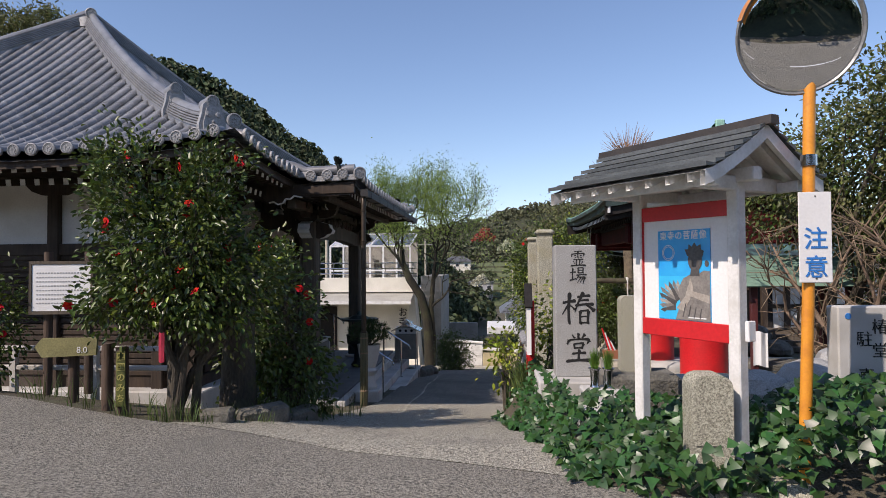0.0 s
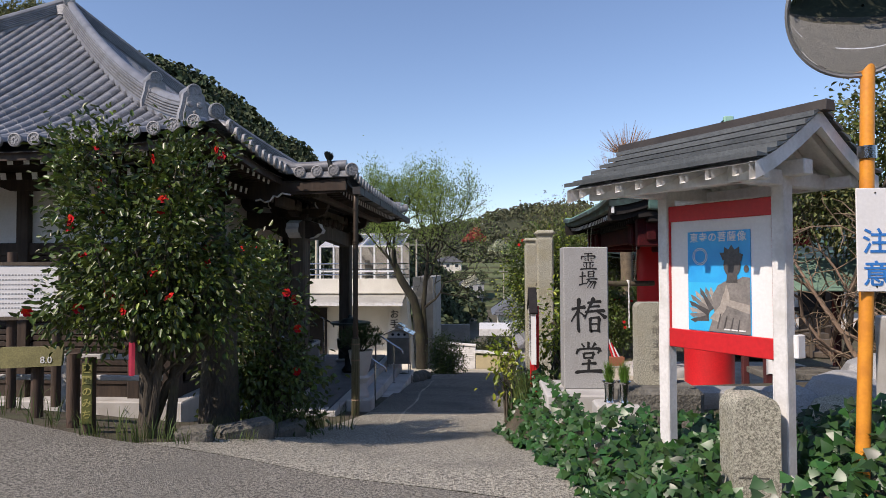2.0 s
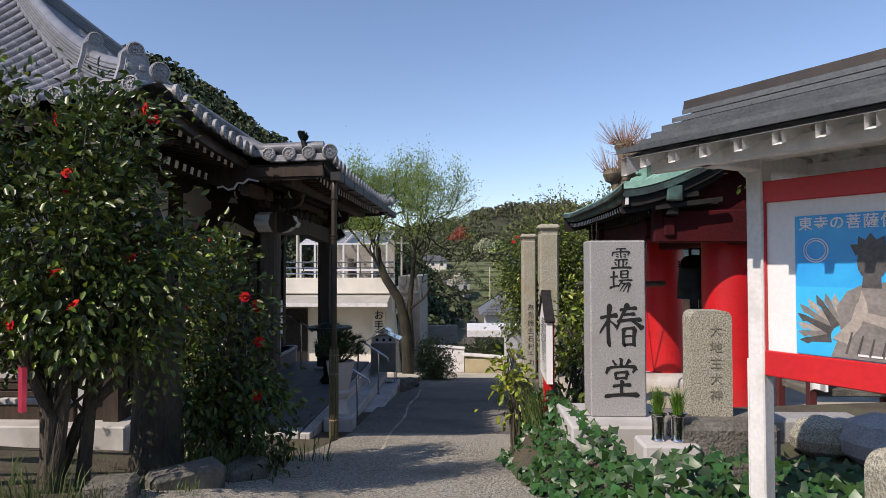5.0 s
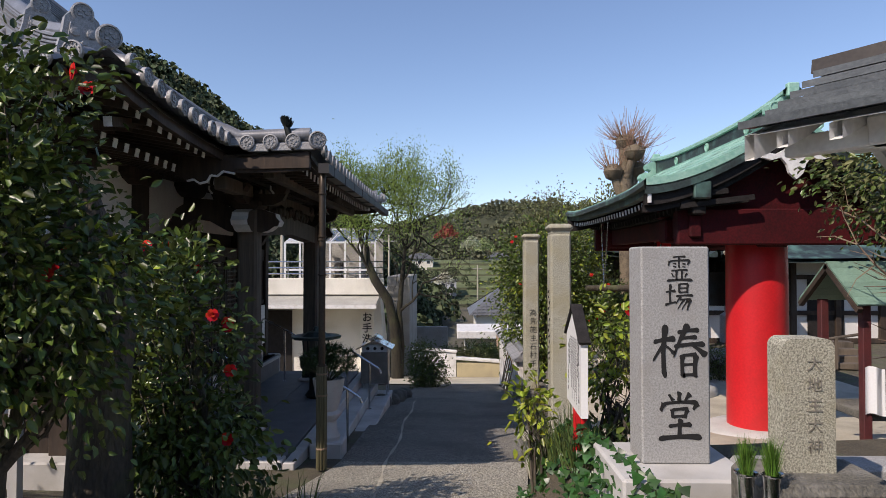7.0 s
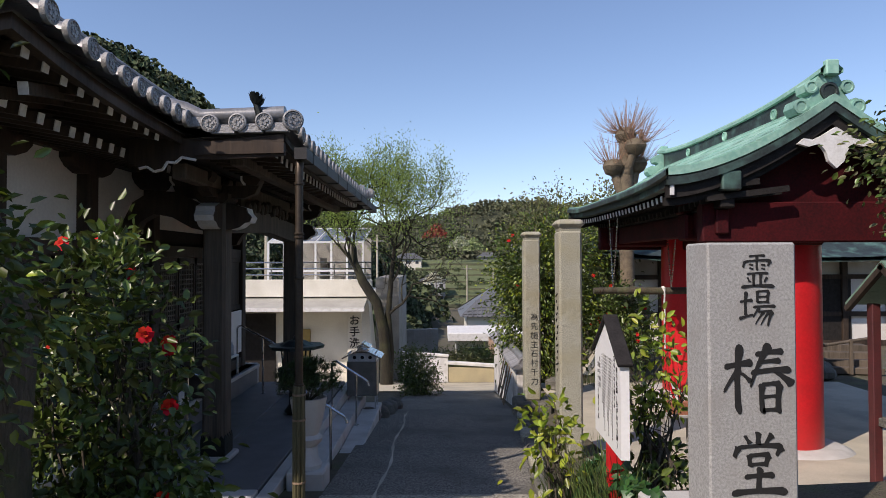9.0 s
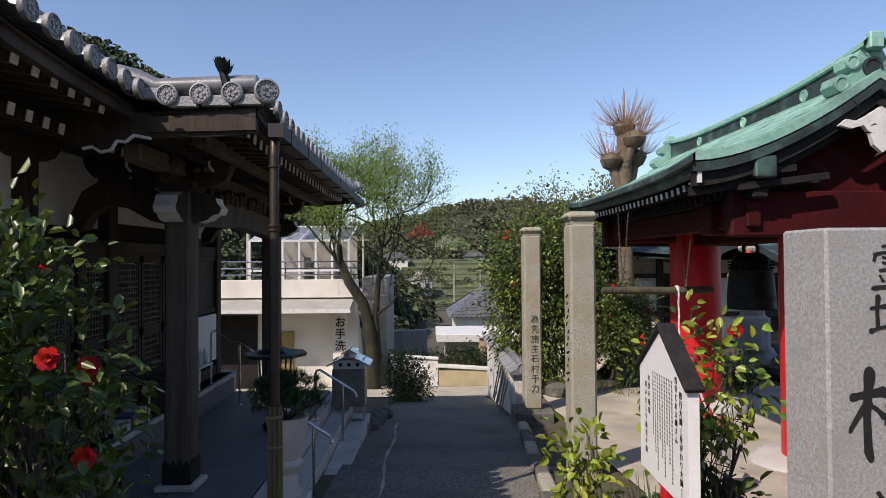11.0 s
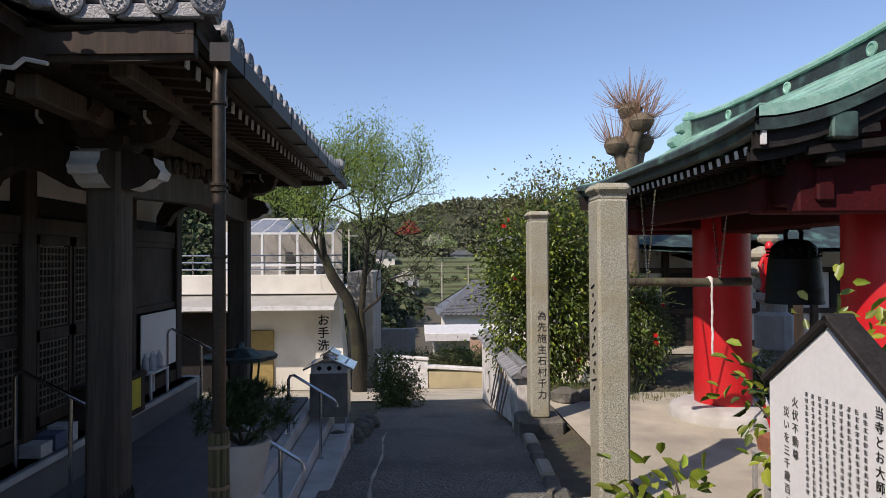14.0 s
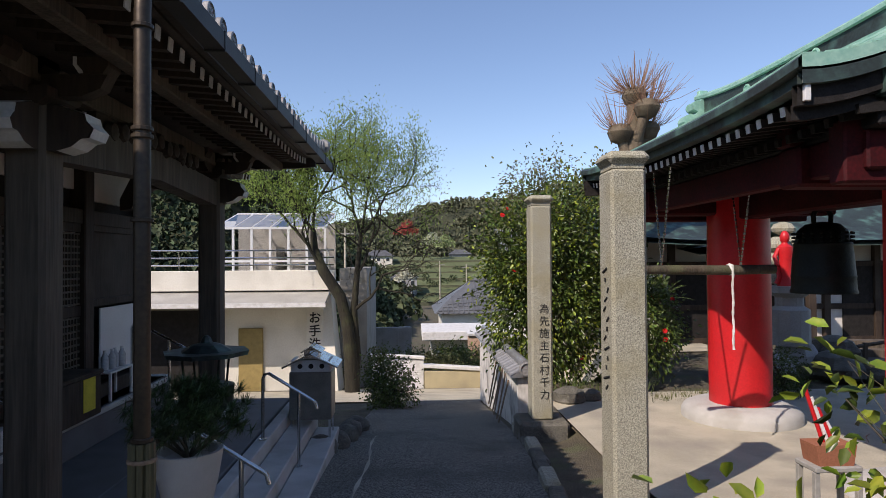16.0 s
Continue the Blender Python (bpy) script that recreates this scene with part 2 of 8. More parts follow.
def mesh_of(shape, *mats, smooth=False, name="mesh"):
    me = bpy.data.meshes.new(name)
    me.from_pydata(shape[0], [], shape[1])
    for m in mats:
        me.materials.append(m)
    if smooth:
        me.shade_smooth()
        me.set_sharp_from_angle(angle=radians(40))
    me.update()
    return me


def fast_mesh(V, F, material, name="mesh", smooth=False):
    """Many small faces of one size, from arrays."""
    me = bpy.data.meshes.new(name)
    V, F = np.asarray(V, dtype=np.float32), np.asarray(F, dtype=np.int32)
    k = F.shape[1]
    me.vertices.add(len(V)), me.loops.add(F.size), me.polygons.add(len(F))
    me.vertices.foreach_set("co", V.ravel())
    me.loops.foreach_set("vertex_index", F.ravel())
    me.polygons.foreach_set("loop_start", np.arange(0, F.size, k, dtype=np.int32))
    me.materials.append(material)
    me.update(calc_edges=True)
    me.validate()
    if smooth:
        me.shade_smooth()
    return me


def thing(name, x=0, y=0, z=0, rz=0, label="", category="", group="", kind=""):
    e = new(name)
    e.empty_display_size = 0.1
    e.matrix_world = pose(x, y, z, 0, 0, rz)
    return tagged(e, label, category, group, kind)


def part(name, shape, material, parent=None, label="", smooth=False, m=None):
    """One mesh object under a thing or a part, in its coordinates."""
    me = shape if isinstance(shape, bpy.types.Mesh) else mesh_of(shape, material, smooth=smooth, name=name)
    ob = new(name, me)
    if parent:
        ob.parent = parent
    if m is not None:
        ob.matrix_basis = m
    if label:
        tagged(ob, label)
    return ob


def solo(name, shape, material, label, category, smooth=False, group="", kind="", m=None):
    ob = part(name, shape, material, smooth=smooth, m=m)
    return tagged(ob, label, category, group, kind)


def lettering(text, size, material, parent, m, name="lettering", depth=0.004, bold=0.0):
    cu = bpy.data.curves.new(name, "FONT")
    cu.body, cu.size, cu.extrude, cu.align_x, cu.align_y = text, size, depth, "CENTER", "CENTER"
    cu.offset, cu.resolution_u = bold * size, 3
    tmp = bpy.data.objects.new("tmp", cu)
    scene.collection.objects.link(tmp)
    bpy.context.view_layer.update()
    me = bpy.data.meshes.new_from_object(tmp.evaluated_get(bpy.context.evaluated_depsgraph_get()))
    bpy.data.objects.remove(tmp)
    me.materials.clear()
    me.materials.append(material)
    return part(name, me, material, parent, m=m)


rng = np.random.default_rng(7)


def lerp(x, xs, ys):
    return float(np.interp(x, xs, ys))


# ---------- ground ----------
PY = [-60, 0, 4.6, 5.6, 6.6, 7.5, 9.2, 11.5, 14, 16, 20, 24, 28, 34]
PZ = [0.05, 0.05, 0.05, 0.03, -0.12, -0.30, -0.60, -0.84, -1.04, -1.22, -1.75, -2.3, -2.85, -3.5]
PATH_L = ([5.0, 6.5, 8.0, 9.5, 11.0, 17.0, 19.0, 24.0, 29.0], [-3.3, -2.6, -2.35, -2.2, -1.95, -1.9, -1.75, -1.6, -3.0])
PATH_R = ([4.0, 4.7, 6.0, 9.2, 10.6, 13, 16, 18, 24, 29], [1.0, 0.83, 0.62, 0.25, 0.42, 0.6, 0.85, 0.98, 1.05, 3.0])


def smooth01(v):
    v = min(1.0, max(0.0, v))
    return v * v * (3 - 2 * v)


def ground_z(x, y):
    z = lerp(y, PY, PZ)
    left = 0.085 * max(0.0, -1.2 - x) * (1 - smooth01((y - 7.5) / 3.0)) * smooth01((y + 4) / 6)
    z += min(left, 0.6)
    if x < -2.4 and y > 7.5:
        z += smooth01((-2.4 - x) / 0.8) * (max(z, -0.75) - z) * smooth01((20 - y) / 3)
    edge = lerp(y, *PATH_R)
    bed = smooth01((x - edge) / 0.35) * smooth01((10.4 - y) / 1.6) * smooth01((y - 3.6) / 1.0)
    z += bed * (0.06 + 0.04 * (x - edge) - z) if bed > 0 and z < 0.06 + 0.04 * (x - edge) else 0.0
    if x > 1.4 and y > 9:
        z += smooth01((x - 1.4) / 0.8) * smooth01((y - 10.4) / 2) * smooth01((23 - y) / 2.5 + (x > 5) * 3) * (max(z, -1.15) - z)
    if y > 34 or abs(x) > 34 or y < -20:
        d = max(y - 34, abs(x) - 34, -20 - y)
        z -= min(4.0, d * 0.10)
    return z


gx = np.concatenate([[-2500, -1200, -600, -250, -120, -60, -40, -28, -20, -15], np.arange(-11, 11.01, 0.33), [13, 16, 20, 28, 40, 60, 120, 250, 600, 1200, 2500]])
gy = np.concatenate([[-2500, -1200, -600, -250, -120, -60, -30, -15, -8, -4], np.arange(-1, 30, 0.33), [32, 36, 42, 50, 70, 120, 250, 600, 1200, 2500]])
SHOULDER = 0.03
solo("ground", sheet([[(x, y, ground_z(x, y) - SHOULDER) for x in gx] for y in gy]), SOIL, "brown earth ground with dry leaves and moss", "ground", smooth=True, kind="structure")


def road_edge(x):
    """Line where the asphalt meets the concrete of the lane."""
    return lerp(x, [-9, -5.3, -3.4, -2.53, -0.2, 0.83, 1.3, 9], [7.4, 6.65, 5.85, 5.75, 5.1, 4.73, 4.3, 3.4])


road_rows = []
for k in range(60):
    f = (k / 59) ** 0.55
    road_rows.append([(x, -7.0 + (road_edge(x) + 7.0) * f, ground_z(x, -7.0 + (road_edge(x) + 7.0) * f)) for x in np.concatenate([[-40, -25, -15], np.arange(-10, 10.1, 0.4), [15, 25, 40]])])
solo("road", sheet(road_rows), ASPHALT, "worn grey asphalt road with coarse grain", "road", smooth=True, kind="structure")
LANE = mat("dark_lane_asphalt", (0.36, 0.34, 0.29), (0.05, 0.047, 0.041), 0.92, scale=42, fine=120, bump=1.0, dist=0.02, spread=0.36, stain=(0.11, 0.105, 0.09), stain_scale=0.9)


def lane_sheet(y0, y1, n):
    rows = []
    for y in np.linspace(y0, y1, n):
        l, r = lerp(y, *PATH_L), lerp(y, *PATH_R)
        row = []
        for k in range(17):
            x = l + (r - l) * k / 16
            yy = max(y, road_edge(x))
            row.append((x, yy, ground_z(x, yy) + 0.004))
        rows.append(row)
    return sheet(rows)


solo("pavement", lane_sheet(4.4, 11.2, 18), CONCRETE, "rough grey concrete apron at the head of the lane", "lane", smooth=True, kind="structure")
solo("pavement_lane", lane_sheet(11.2, 29.4, 44), LANE, "dark patched asphalt lane sloping downhill", "lane", smooth=True, kind="structure")
solo("lane_seam", sheet([[(-1.32 + 0.03 * math.sin(y * 2.1) + w * (1 + 0.6 * math.sin(y * 7)), y, ground_z(-1.32, y) + 0.008) for w in (-0.016, 0.016)] for y in np.arange(9.4, 18.0, 0.15)]), PALE_CONCRETE, "thin pale repair seam along the lane", "seam", kind="structure")
for i, (x, y0) in enumerate(((-2.8, -2.2), (-9.0, -2.0), (3.6, -2.3), (-16, -1.6), (10, -2.5))):
    solo("road_marking", sheet([[(x + u, y0 + v, ground_z(x + u, y0 + v) + 0.006) for u in (0, 1.2, 2.4, 3.6)] for v in (0, 0.15)]), WHITE_BOARD, "faded white line painted on the asphalt", "road marking", kind="structure", group="road lines")
solo("terrace", sheet([[(x, y, max(ground_z(x, y), -1.16) + 0.012) for x in np.linspace(1.75, 9, 12)] for y in np.linspace(10.9, 19.4, 18)]), PALE_CONCRETE, "pale worn concrete paving round the bell tower", "paving", smooth=True, kind="structure")

# ---------- temple hall ----------
CX, CY, HALF, ZE, ZT = -9.5, 14.26, 6.2, 3.27, 7.55


def roof_z(x, y):
    dx, dy = abs(x - CX), abs(y - CY)
    s, u = max(dx, dy) / HALF, min(dx, dy)
    z = ZT - (ZT - ZE) * (1 - (1 - min(s, 1.0)) ** 1.30)
    return z + 0.27 * min(s, 1.15) ** 4 * (u / HALF / max(s, 0.05)) ** 5 - max(0, s - 1) * HALF * 0.10


def kohai_z(x, y):
    f = (x - (CX + HALF)) / 1.12
    return ZE - 0.05 - 0.08 * f + 0.13 * f * (abs(y - 14.26) / 3.58) ** 6


hall = thing("temple_hall", CX, CY, -0.75, label="old wooden temple hall with grey tiled pyramid roof and white plaster", category="temple")


def hl(shape):
    """World coordinates to the hall's own."""
    return at(shape, -CX, -CY, 0.75)


def hpart(name, shape, material, label="", smooth=False, parent=None):
    return part(name, hl(shape), material, parent or hall, label, smooth)


us = np.linspace(-1, 1, 25)
ss = np.linspace(0.0, 1.0, 15)
shapes = []
for fx, fy in ((1, 0), (-1, 0), (0, 1), (0, -1)):
    rows = [[(CX + fx * HALF * s - fy * HALF * s * u, CY + fy * HALF * s + fx * HALF * s * u) for u in us] for s in ss]
    shapes.append(merge(sheet([[(x, y, roof_z(x, y)) for x, y in r] for r in rows]), sheet([[(x, y, roof_z(x, y) - 0.13) for x, y in r][::-1] for r in rows])))
roof = hpart("roof", shapes[0], TILE, "grey clay tile roof sweeping up at the corners", True)
for s_ in shapes[1:]:
    hpart("roof_slope", s_, TILE, "", True, roof)
kx = np.linspace(CX + HALF - 0.5, -2.2, 6)
ky = np.linspace(10.74, 17.8, 22)
kz = lambda x, y: kohai_z(x, y) if x > CX + HALF else roof_z(x, y) + 0.02
porch_roof = hpart("porch_roof", merge(sheet([[(x, y, kz(x, y)) for x in kx] for y in ky]), sheet([[(x, y, kz(x, y) - 0.10) for x in kx][::-1] for y in ky])), TILE, "tiled porch roof reaching over the steps", True)


def tile_row(pts, r=0.075, step=0.27):
    """A row of half-round tiles laid down the slope, each lapping the next."""
    P = [Vector(p) for p in pts]
    d = [0.0]
    for a, b in zip(P, P[1:]):
        d.append(d[-1] + (b - a).length)
    k = max(1, round(d[-1] / step))
    V, F = [], []
    side = (P[-1] - P[0]).cross(Vector((0, 0, 1))).normalized()
    for i in range(k):
        o = len(V)
        for e, (t, rr) in enumerate(((i / k, r * 0.9), ((i + 1) / k, r * 1.04))):
            q = Vector([lerp(t * d[-1], d, [p[c] for p in P]) for c in range(3)])
            for j in range(7):
                a = math.pi * (j / 6)
                V.append(tuple(q + side * math.cos(a) * rr + Vector((0, 0, 1)) * (math.sin(a) * rr * 1.05 + 0.01)))
        F += [(o + j, o + j + 1, o + 8 + j, o + 7 + j) for j in range(6)]
        F.append(tuple(o + 7 + j for j in range(7)))
    return V, F


end_me = mesh_of(merge(lathe([(0.082, 0), (0.088, 0.01), (0.088, 0.045), (0.074, 0.052), (0.07, 0.04), (0.05, 0.04)], 18),
                       *[at(lathe([(0.008, 0), (0.006, 0.008)], 6), 0.061 * math.cos(a), 0.061 * math.sin(a), 0.04) for a in np.arange(12) * math.pi / 6],
                       *[at(lathe([(0.017, 0), (0.014, 0.01)], 8), 0.028 * math.cos(a), 0.028 * math.sin(a), 0.04) for a in np.arange(5) * 1.2566]), TILE_END, smooth=True)


def tile_end(parent, x, y, z, way, s=1.0):
    """Round stamped end tile that faces the given way."""
    q = Vector((way[0], way[1], 0)).normalized().to_track_quat("Z", "Y").to_matrix().to_4x4()
    m = Matrix.Translation((x - CX, y - CY, z + 0.75)) @ q @ Matrix.Diagonal((s, s, s, 1))
    return part("eave_tile", end_me, None, parent, m=m)


ROW = 0.258
for fx, fy in ((0, -1), (1, 0)):
    for k in range(-23, 24):
        u = k * ROW
        if abs(u) > HALF - 0.12:
            continue
        pts = []
        for s in np.linspace(min(0.97, abs(u) / HALF + 0.015), 1.005, 12):
            x, y = CX + fx * HALF * s - fy * u, CY + fy * HALF * s + fx * u
            pts.append((x, y, roof_z(x, y)))
        hpart("round_tile", tile_row(pts, 0.07), TILE, "", True, roof)
        if not (fx and 10.75 < CY + u < 17.8):
            tile_end(roof, *pts[-1][:2], pts[-1][2] + 0.02, (fx, fy))
for k in range(-12, 13):
    y = 14.26 + k * 0.287
    hpart("round_tile", tile_row([(x, y, kz(x, y)) for x in np.linspace(-3.7, -2.17, 6)]), TILE, "", True, porch_roof)
    tile_end(porch_roof, -2.17, y, kohai_z(-2.17, y) + 0.02, (1, 0))
for y, way in ((10.72, -1), (17.82, 1)):
    for x in (-3.32, -3.02, -2.73, -2.45):
        tile_end(porch_roof, x, y, kz(x, y) + 0.03, (0, way), 1.08)
    hpart("verge_tile", tube([(x, y - way * 0.06, kz(x, y) + 0.12) for x in np.linspace(-3.5, -2.25, 8)], 0.085, 10), TILE, "", True, porch_roof)
    tile_end(porch_roof, -2.16, y, kohai_z(-2.16, y) + 0.03, (0.35, way), 1.25)
    hpart("verge_board_tile", merge(*[box(x, x + 0.26, y + way * 0.0 - 0.03, y + way * 0.0 + 0.03, kz(x, y) - 0.08, kz(x, y) + 0.02, 0.01) for x in (-3.3, -3.02, -2.73, -2.45)]), TILE_END, "", False, porch_roof)
    # leaf-shaped finial on the porch corner
    base = Vector((-2.5, y, kohai_z(-2.5, y) + 0.1))
    lean = Vector((-0.35, way * 0.1, 1)).normalized()
    leaves = [tube([base, base + lean * 0.14], 0.05, 8, 0.03)]
    for i in range(34):  # lotus-like whorl of curled bronze leaves
        a, h = i * 2.4, 0.09 + 0.13 * i / 33
        r = 0.10 * (1 - (i / 33) ** 2) + 0.02
        c = base + lean * h
        d = Vector((math.cos(a), math.sin(a), 0.9)).normalized()
        n = d.cross(Vector((0, 0, 1))).normalized() * 0.035
        v = [c - n * 0.5, c + d * r * 0.6 - n, c + d * r + Vector((0, 0, 0.03)), c + d * r * 0.6 + n, c + n * 0.5, c + d * r * 0.5 + Vector((0, 0, -0.02))]
        leaves.append(([tuple(q) for q in v], [(0, 1, 5), (1, 2, 5), (2, 3, 5), (3, 4, 5), (4, 0, 5), (4, 3, 2, 1, 0)]))
    hpart("finial", merge(*leaves), BRONZE, "dark leaf-shaped roof finial", False, porch_roof)

# hip ridges: stacked flat tiles under a round cap, stepping down near the corner


def hip(sx, sy, s0, s1, rise, name="hip_ridge"):
    P = []
    for s in np.linspace(s0, s1, 16):
        x, y = CX + sx * HALF * s, CY + sy * HALF * s
        P.append(Vector((x, y, roof_z(x, y))))
    rows = []
    side = Vector((-sy, sx, 0)).normalized()
    prof = [(-0.15, -0.05)]
    for i in range(5):  # courses of flat tiles, each with a lip over a shadow gap
        z, w = 0.03 + 0.045 * i, 0.165 - 0.013 * i
        prof += [(-w + 0.03, z), (-w, z + 0.012), (-w, z + 0.034), (-w + 0.03, z + 0.038)]
    prof += [(-0.075, 0.262), (-0.09, 0.29), (-0.07, 0.345), (-0.035, 0.375), (0, 0.385)]
    prof = prof + [(-a, b) for a, b in prof[-2::-1]]
    for p in P:
        rows.append([tuple(p + side * a + Vector((0, 0, b * rise))) for a, b in prof])
    return sheet(rows), P[-1]


for sx, sy in ((1, -1), (-1, -1), (1, 1)):
    shape, p = hip(sx, sy, 0.0, 0.715, 1.0)
    hpart("hip_ridge", shape, TILE, "stacked grey ridge tiles", True, roof)
    shape, q = hip(sx, sy, 0.70, 0.90, 0.85)
    hpart("hip_ridge", shape, TILE, "", True, roof)
    for c, k in ((p, 1.0), (q, 0.92)):
        way = Vector((sx, sy, 0)).normalized()
        rz = math.degrees(math.atan2(way.y, way.x)) + 90
        outline = [(-0.2, -0.1), (0.2, -0.1), (0.2, 0.05), (0.16, 0.2), (0.14, 0.34), (0.08, 0.4), (-0.08, 0.4), (-0.14, 0.34), (-0.16, 0.2), (-0.2, 0.05)]
        plate = merge(prism(outline, -0.05, 0.05), prism([(a * 0.72, b * 0.72 + 0.04) for a, b in outline], -0.085, -0.04),
                      *[at(lathe([(0.045, 0), (0.04, 0.03), (0.015, 0.035)], 10), s * 0.065, -0.08, 0.2, 90) for s in (-1, 1)], at(lathe([(0.035, 0), (0.02, 0.05)], 8), 0, -0.08, 0.1, 90))
        hpart("ridge_end_tile", at(tuple(plate), c.x + way.x * 0.04, c.y + way.y * 0.04, c.z, 0, 0, rz), TILE_END, "carved grey demon-face ridge-end tile", False, roof)
        e = Vector((c.x, c.y, c.z + 0.43 * k)) + way * 0.05
        hpart("ridge_cap", tube([e - way * 0.3, e + way * 0.02], 0.09, 12), TILE, "", True, roof)
        tile_end(roof, e.x, e.y, e.z, way, 1.1)
    tile_end(roof, CX + sx * (HALF - 0.03), CY + sy * (HALF - 0.03), roof_z(CX + sx * HALF, CY + sy * HALF) + 0.1, (sx, sy), 1.15)
hpart("apex_cap", at(lathe([(0.3, 0), (0.28, 0.22), (0.2, 0.28), (0.05, 0.33)], 16), CX, CY, ZT - 0.15), TILE_END, "", True, roof)
tile_end(roof, CX + 0.19, CY - 0.24, ZT + 0.16, (0.5, -0.85), 1.4)

# eave boards and two tiers of rafters with white ends
raf = merge(box(-0.036, 0.036, 0, 0.9, -0.045, 0.045))
raf_me = mesh_of(merge(raf, box(-0.038, 0.038, -0.006, 0.004, -0.047, 0.047)), OLD_WOOD, WHITE_END)
for poly in raf_me.polygons:
    poly.material_index = 1 if poly.index >= 6 else 0


def rafter(x, y, z, rz, tip=0.0):
    part("rafter", raf_me, None, hall, m=pose(x - CX, y - CY, z + 0.75, tip, 0, rz))


for k in range(-26, 27):
    u = k * 0.225
    lift = 0.27 * (abs(u) / HALF) ** 5
    if CX + u > -14:
        rafter(CX + u, CY - HALF + 0.16, ZE - 0.21 + lift, 0, 10)
        rafter(CX + u, CY - HALF + 0.62, ZE - 0.33 + lift * 0.7, 0, 10)
    y = CY + u
    if y < 10.5 or y > 18.1:
        rafter(CX + HALF - 0.16, y, ZE - 0.21 + lift, 90, 10)
    rafter(CX + HALF - 0.62, y, ZE - 0.33 + lift * 0.7, 90, 10)
for k in range(31):
    y = 10.86 + k * 0.2268
    z = kohai_z(-2.3, y)
    rafter(-2.42, y, z - 0.20, 90, 4)
for fx, fy in ((0, -1), (1, 0)):
    for s, w, dz, h in ((0.992, 0.03, -0.12, 0.11), (0.982, 0.06, -0.16, 0.06), (0.91, 0.05, -0.27, 0.07)):
        rows = []
        for u in us:
            x, y = CX + fx * HALF * s - fy * HALF * s * u, CY + fy * HALF * s + fx * HALF * s * u
            z = roof_z(x, y) + dz
            ox, oy = fx * w, fy * w
            rows.append([(x - ox, y - oy, z - h), (x, y, z - h), (x, y, z), (x - ox, y - oy, z), (x - ox, y - oy, z - h)])
        hpart("eave_board", sheet(rows), OLD_WOOD, "dark weathered eave board")
hpart("porch_eave_board", merge(*[sheet([[(-2.3 + o, y, kohai_z(-2.3, y) - 0.17), (-2.24 + o, y, kohai_z(-2.3, y) - 0.17), (-2.24 + o, y, kohai_z(-2.3, y) - 0.10), (-2.3 + o, y, kohai_z(-2.3, y) - 0.10)] for y in ky]) for o in (0, -0.08)]), OLD_WOOD)
hpart("porch_soffit", sheet([[(x, y, kz(x, y) - 0.125) for x in np.linspace(-3.6, -2.35, 4)][::-1] for y in ky]), OLD_WOOD)
# soffit under the wide eaves
for fx, fy in ((0, -1), (1, 0)):
    rows = []
    for s in (0.72, 0.985):
        rows.append([(CX + fx * HALF * s - fy * HALF * s * u, CY + fy * HALF * s + fx * HALF * s * u, ZE - 0.14 + 0.05 * (1 - s) + 0.25 * abs(u) ** 5) for u in us])
    hpart("soffit", sheet(rows), OLD_WOOD)
for y, w in ((10.80, -1), (17.74, 1)):  # barge boards with a scalloped tail on the porch sides
    z0 = ZE
    out = [(-4.0, z0 - 0.16), (-2.26, z0 - 0.13), (-2.26, z0 - 0.33), (-2.6, z0 - 0.36), (-3.2, z0 - 0.37), (-3.35, z0 - 0.34), (-3.42, z0 - 0.40), (-3.5, z0 - 0.39), (-3.55, z0 - 0.47), (-3.64, z0 - 0.49), (-3.72, z0 - 0.44), (-3.8, z0 - 0.46), (-4.0, z0 - 0.36)]
    hpart("barge_board", merge(prism(out, y - 0.03, y + 0.03), prism([(x, z + 0.02) for x, z in out[1:3]] + [(-3.2, z0 - 0.33), (-3.2, z0 - 0.2)], y + w * 0.045 - 0.012, y + w * 0.045 + 0.012)), OLD_WOOD, "carved dark barge board")
    hpart("white_edge", merge(*[tube([(out[i][0], y + w * 0.02, out[i][1] - 0.008), (out[i + 1][0], y + w * 0.02, out[i + 1][1] - 0.008)], 0.017, 6) for i in range(4, 11)]), WHITE_END)
# gutter and down-pipe of the porch eave
hpart("gutter", at(merge(sheet([[(-2.02, y, 3.02), (-2.02, y, 3.12), (-2.0, y, 3.12), (-2.0, y, 3.0), (-2.13, y, 3.0), (-2.13, y, 3.12), (-2.115, y, 3.12), (-2.115, y, 3.02)] for y in (10.68, 14.2, 17.85)]), box(-2.13, -2.0, 10.66, 10.68, 3.0, 3.12), box(-2.13, -2.0, 17.85, 17.87, 3.0, 3.12),
                      *[box(-2.14, -1.995, y, y + 0.02, 2.985, 3.13) for y in np.arange(11.0, 17.8, 0.85)]), 0, 0, -0.12), mat("dark_gutter_metal", (0.035, 0.033, 0.032), (0.022, 0.021, 0.02), 0.6, 0.2, bump=0.1), "dark metal box gutter")

# hall body
WX, WN, WF = -4.72, 9.85, 17.1
hpart("core", box(-14.3, WX - 0.1, WN + 0.1, WF, -0.7, 3.3), BLACK_WOOD)
hpart("plinth", box(-14.4, WX + 0.3, WN - 0.35, WF + 0.3, -0.75, -0.3, 0.02), PALE_GRANITE, "pale stone plinth")
pan = lambda y0, y1, z0, z1: box(WX - 0.12, WX - 0.05, y0, y1, z0, z1)
for q in ((WN, 11.35, 2.05, 3.2), (11.5, 13.0, 2.2, 3.1), (13.1, 15.3, 2.3, 3.0), (15.4, 17.0, 2.2, 2.9)):
    hpart("wall_panel", pan(*q), PLASTER, "white plaster panel between dark posts")
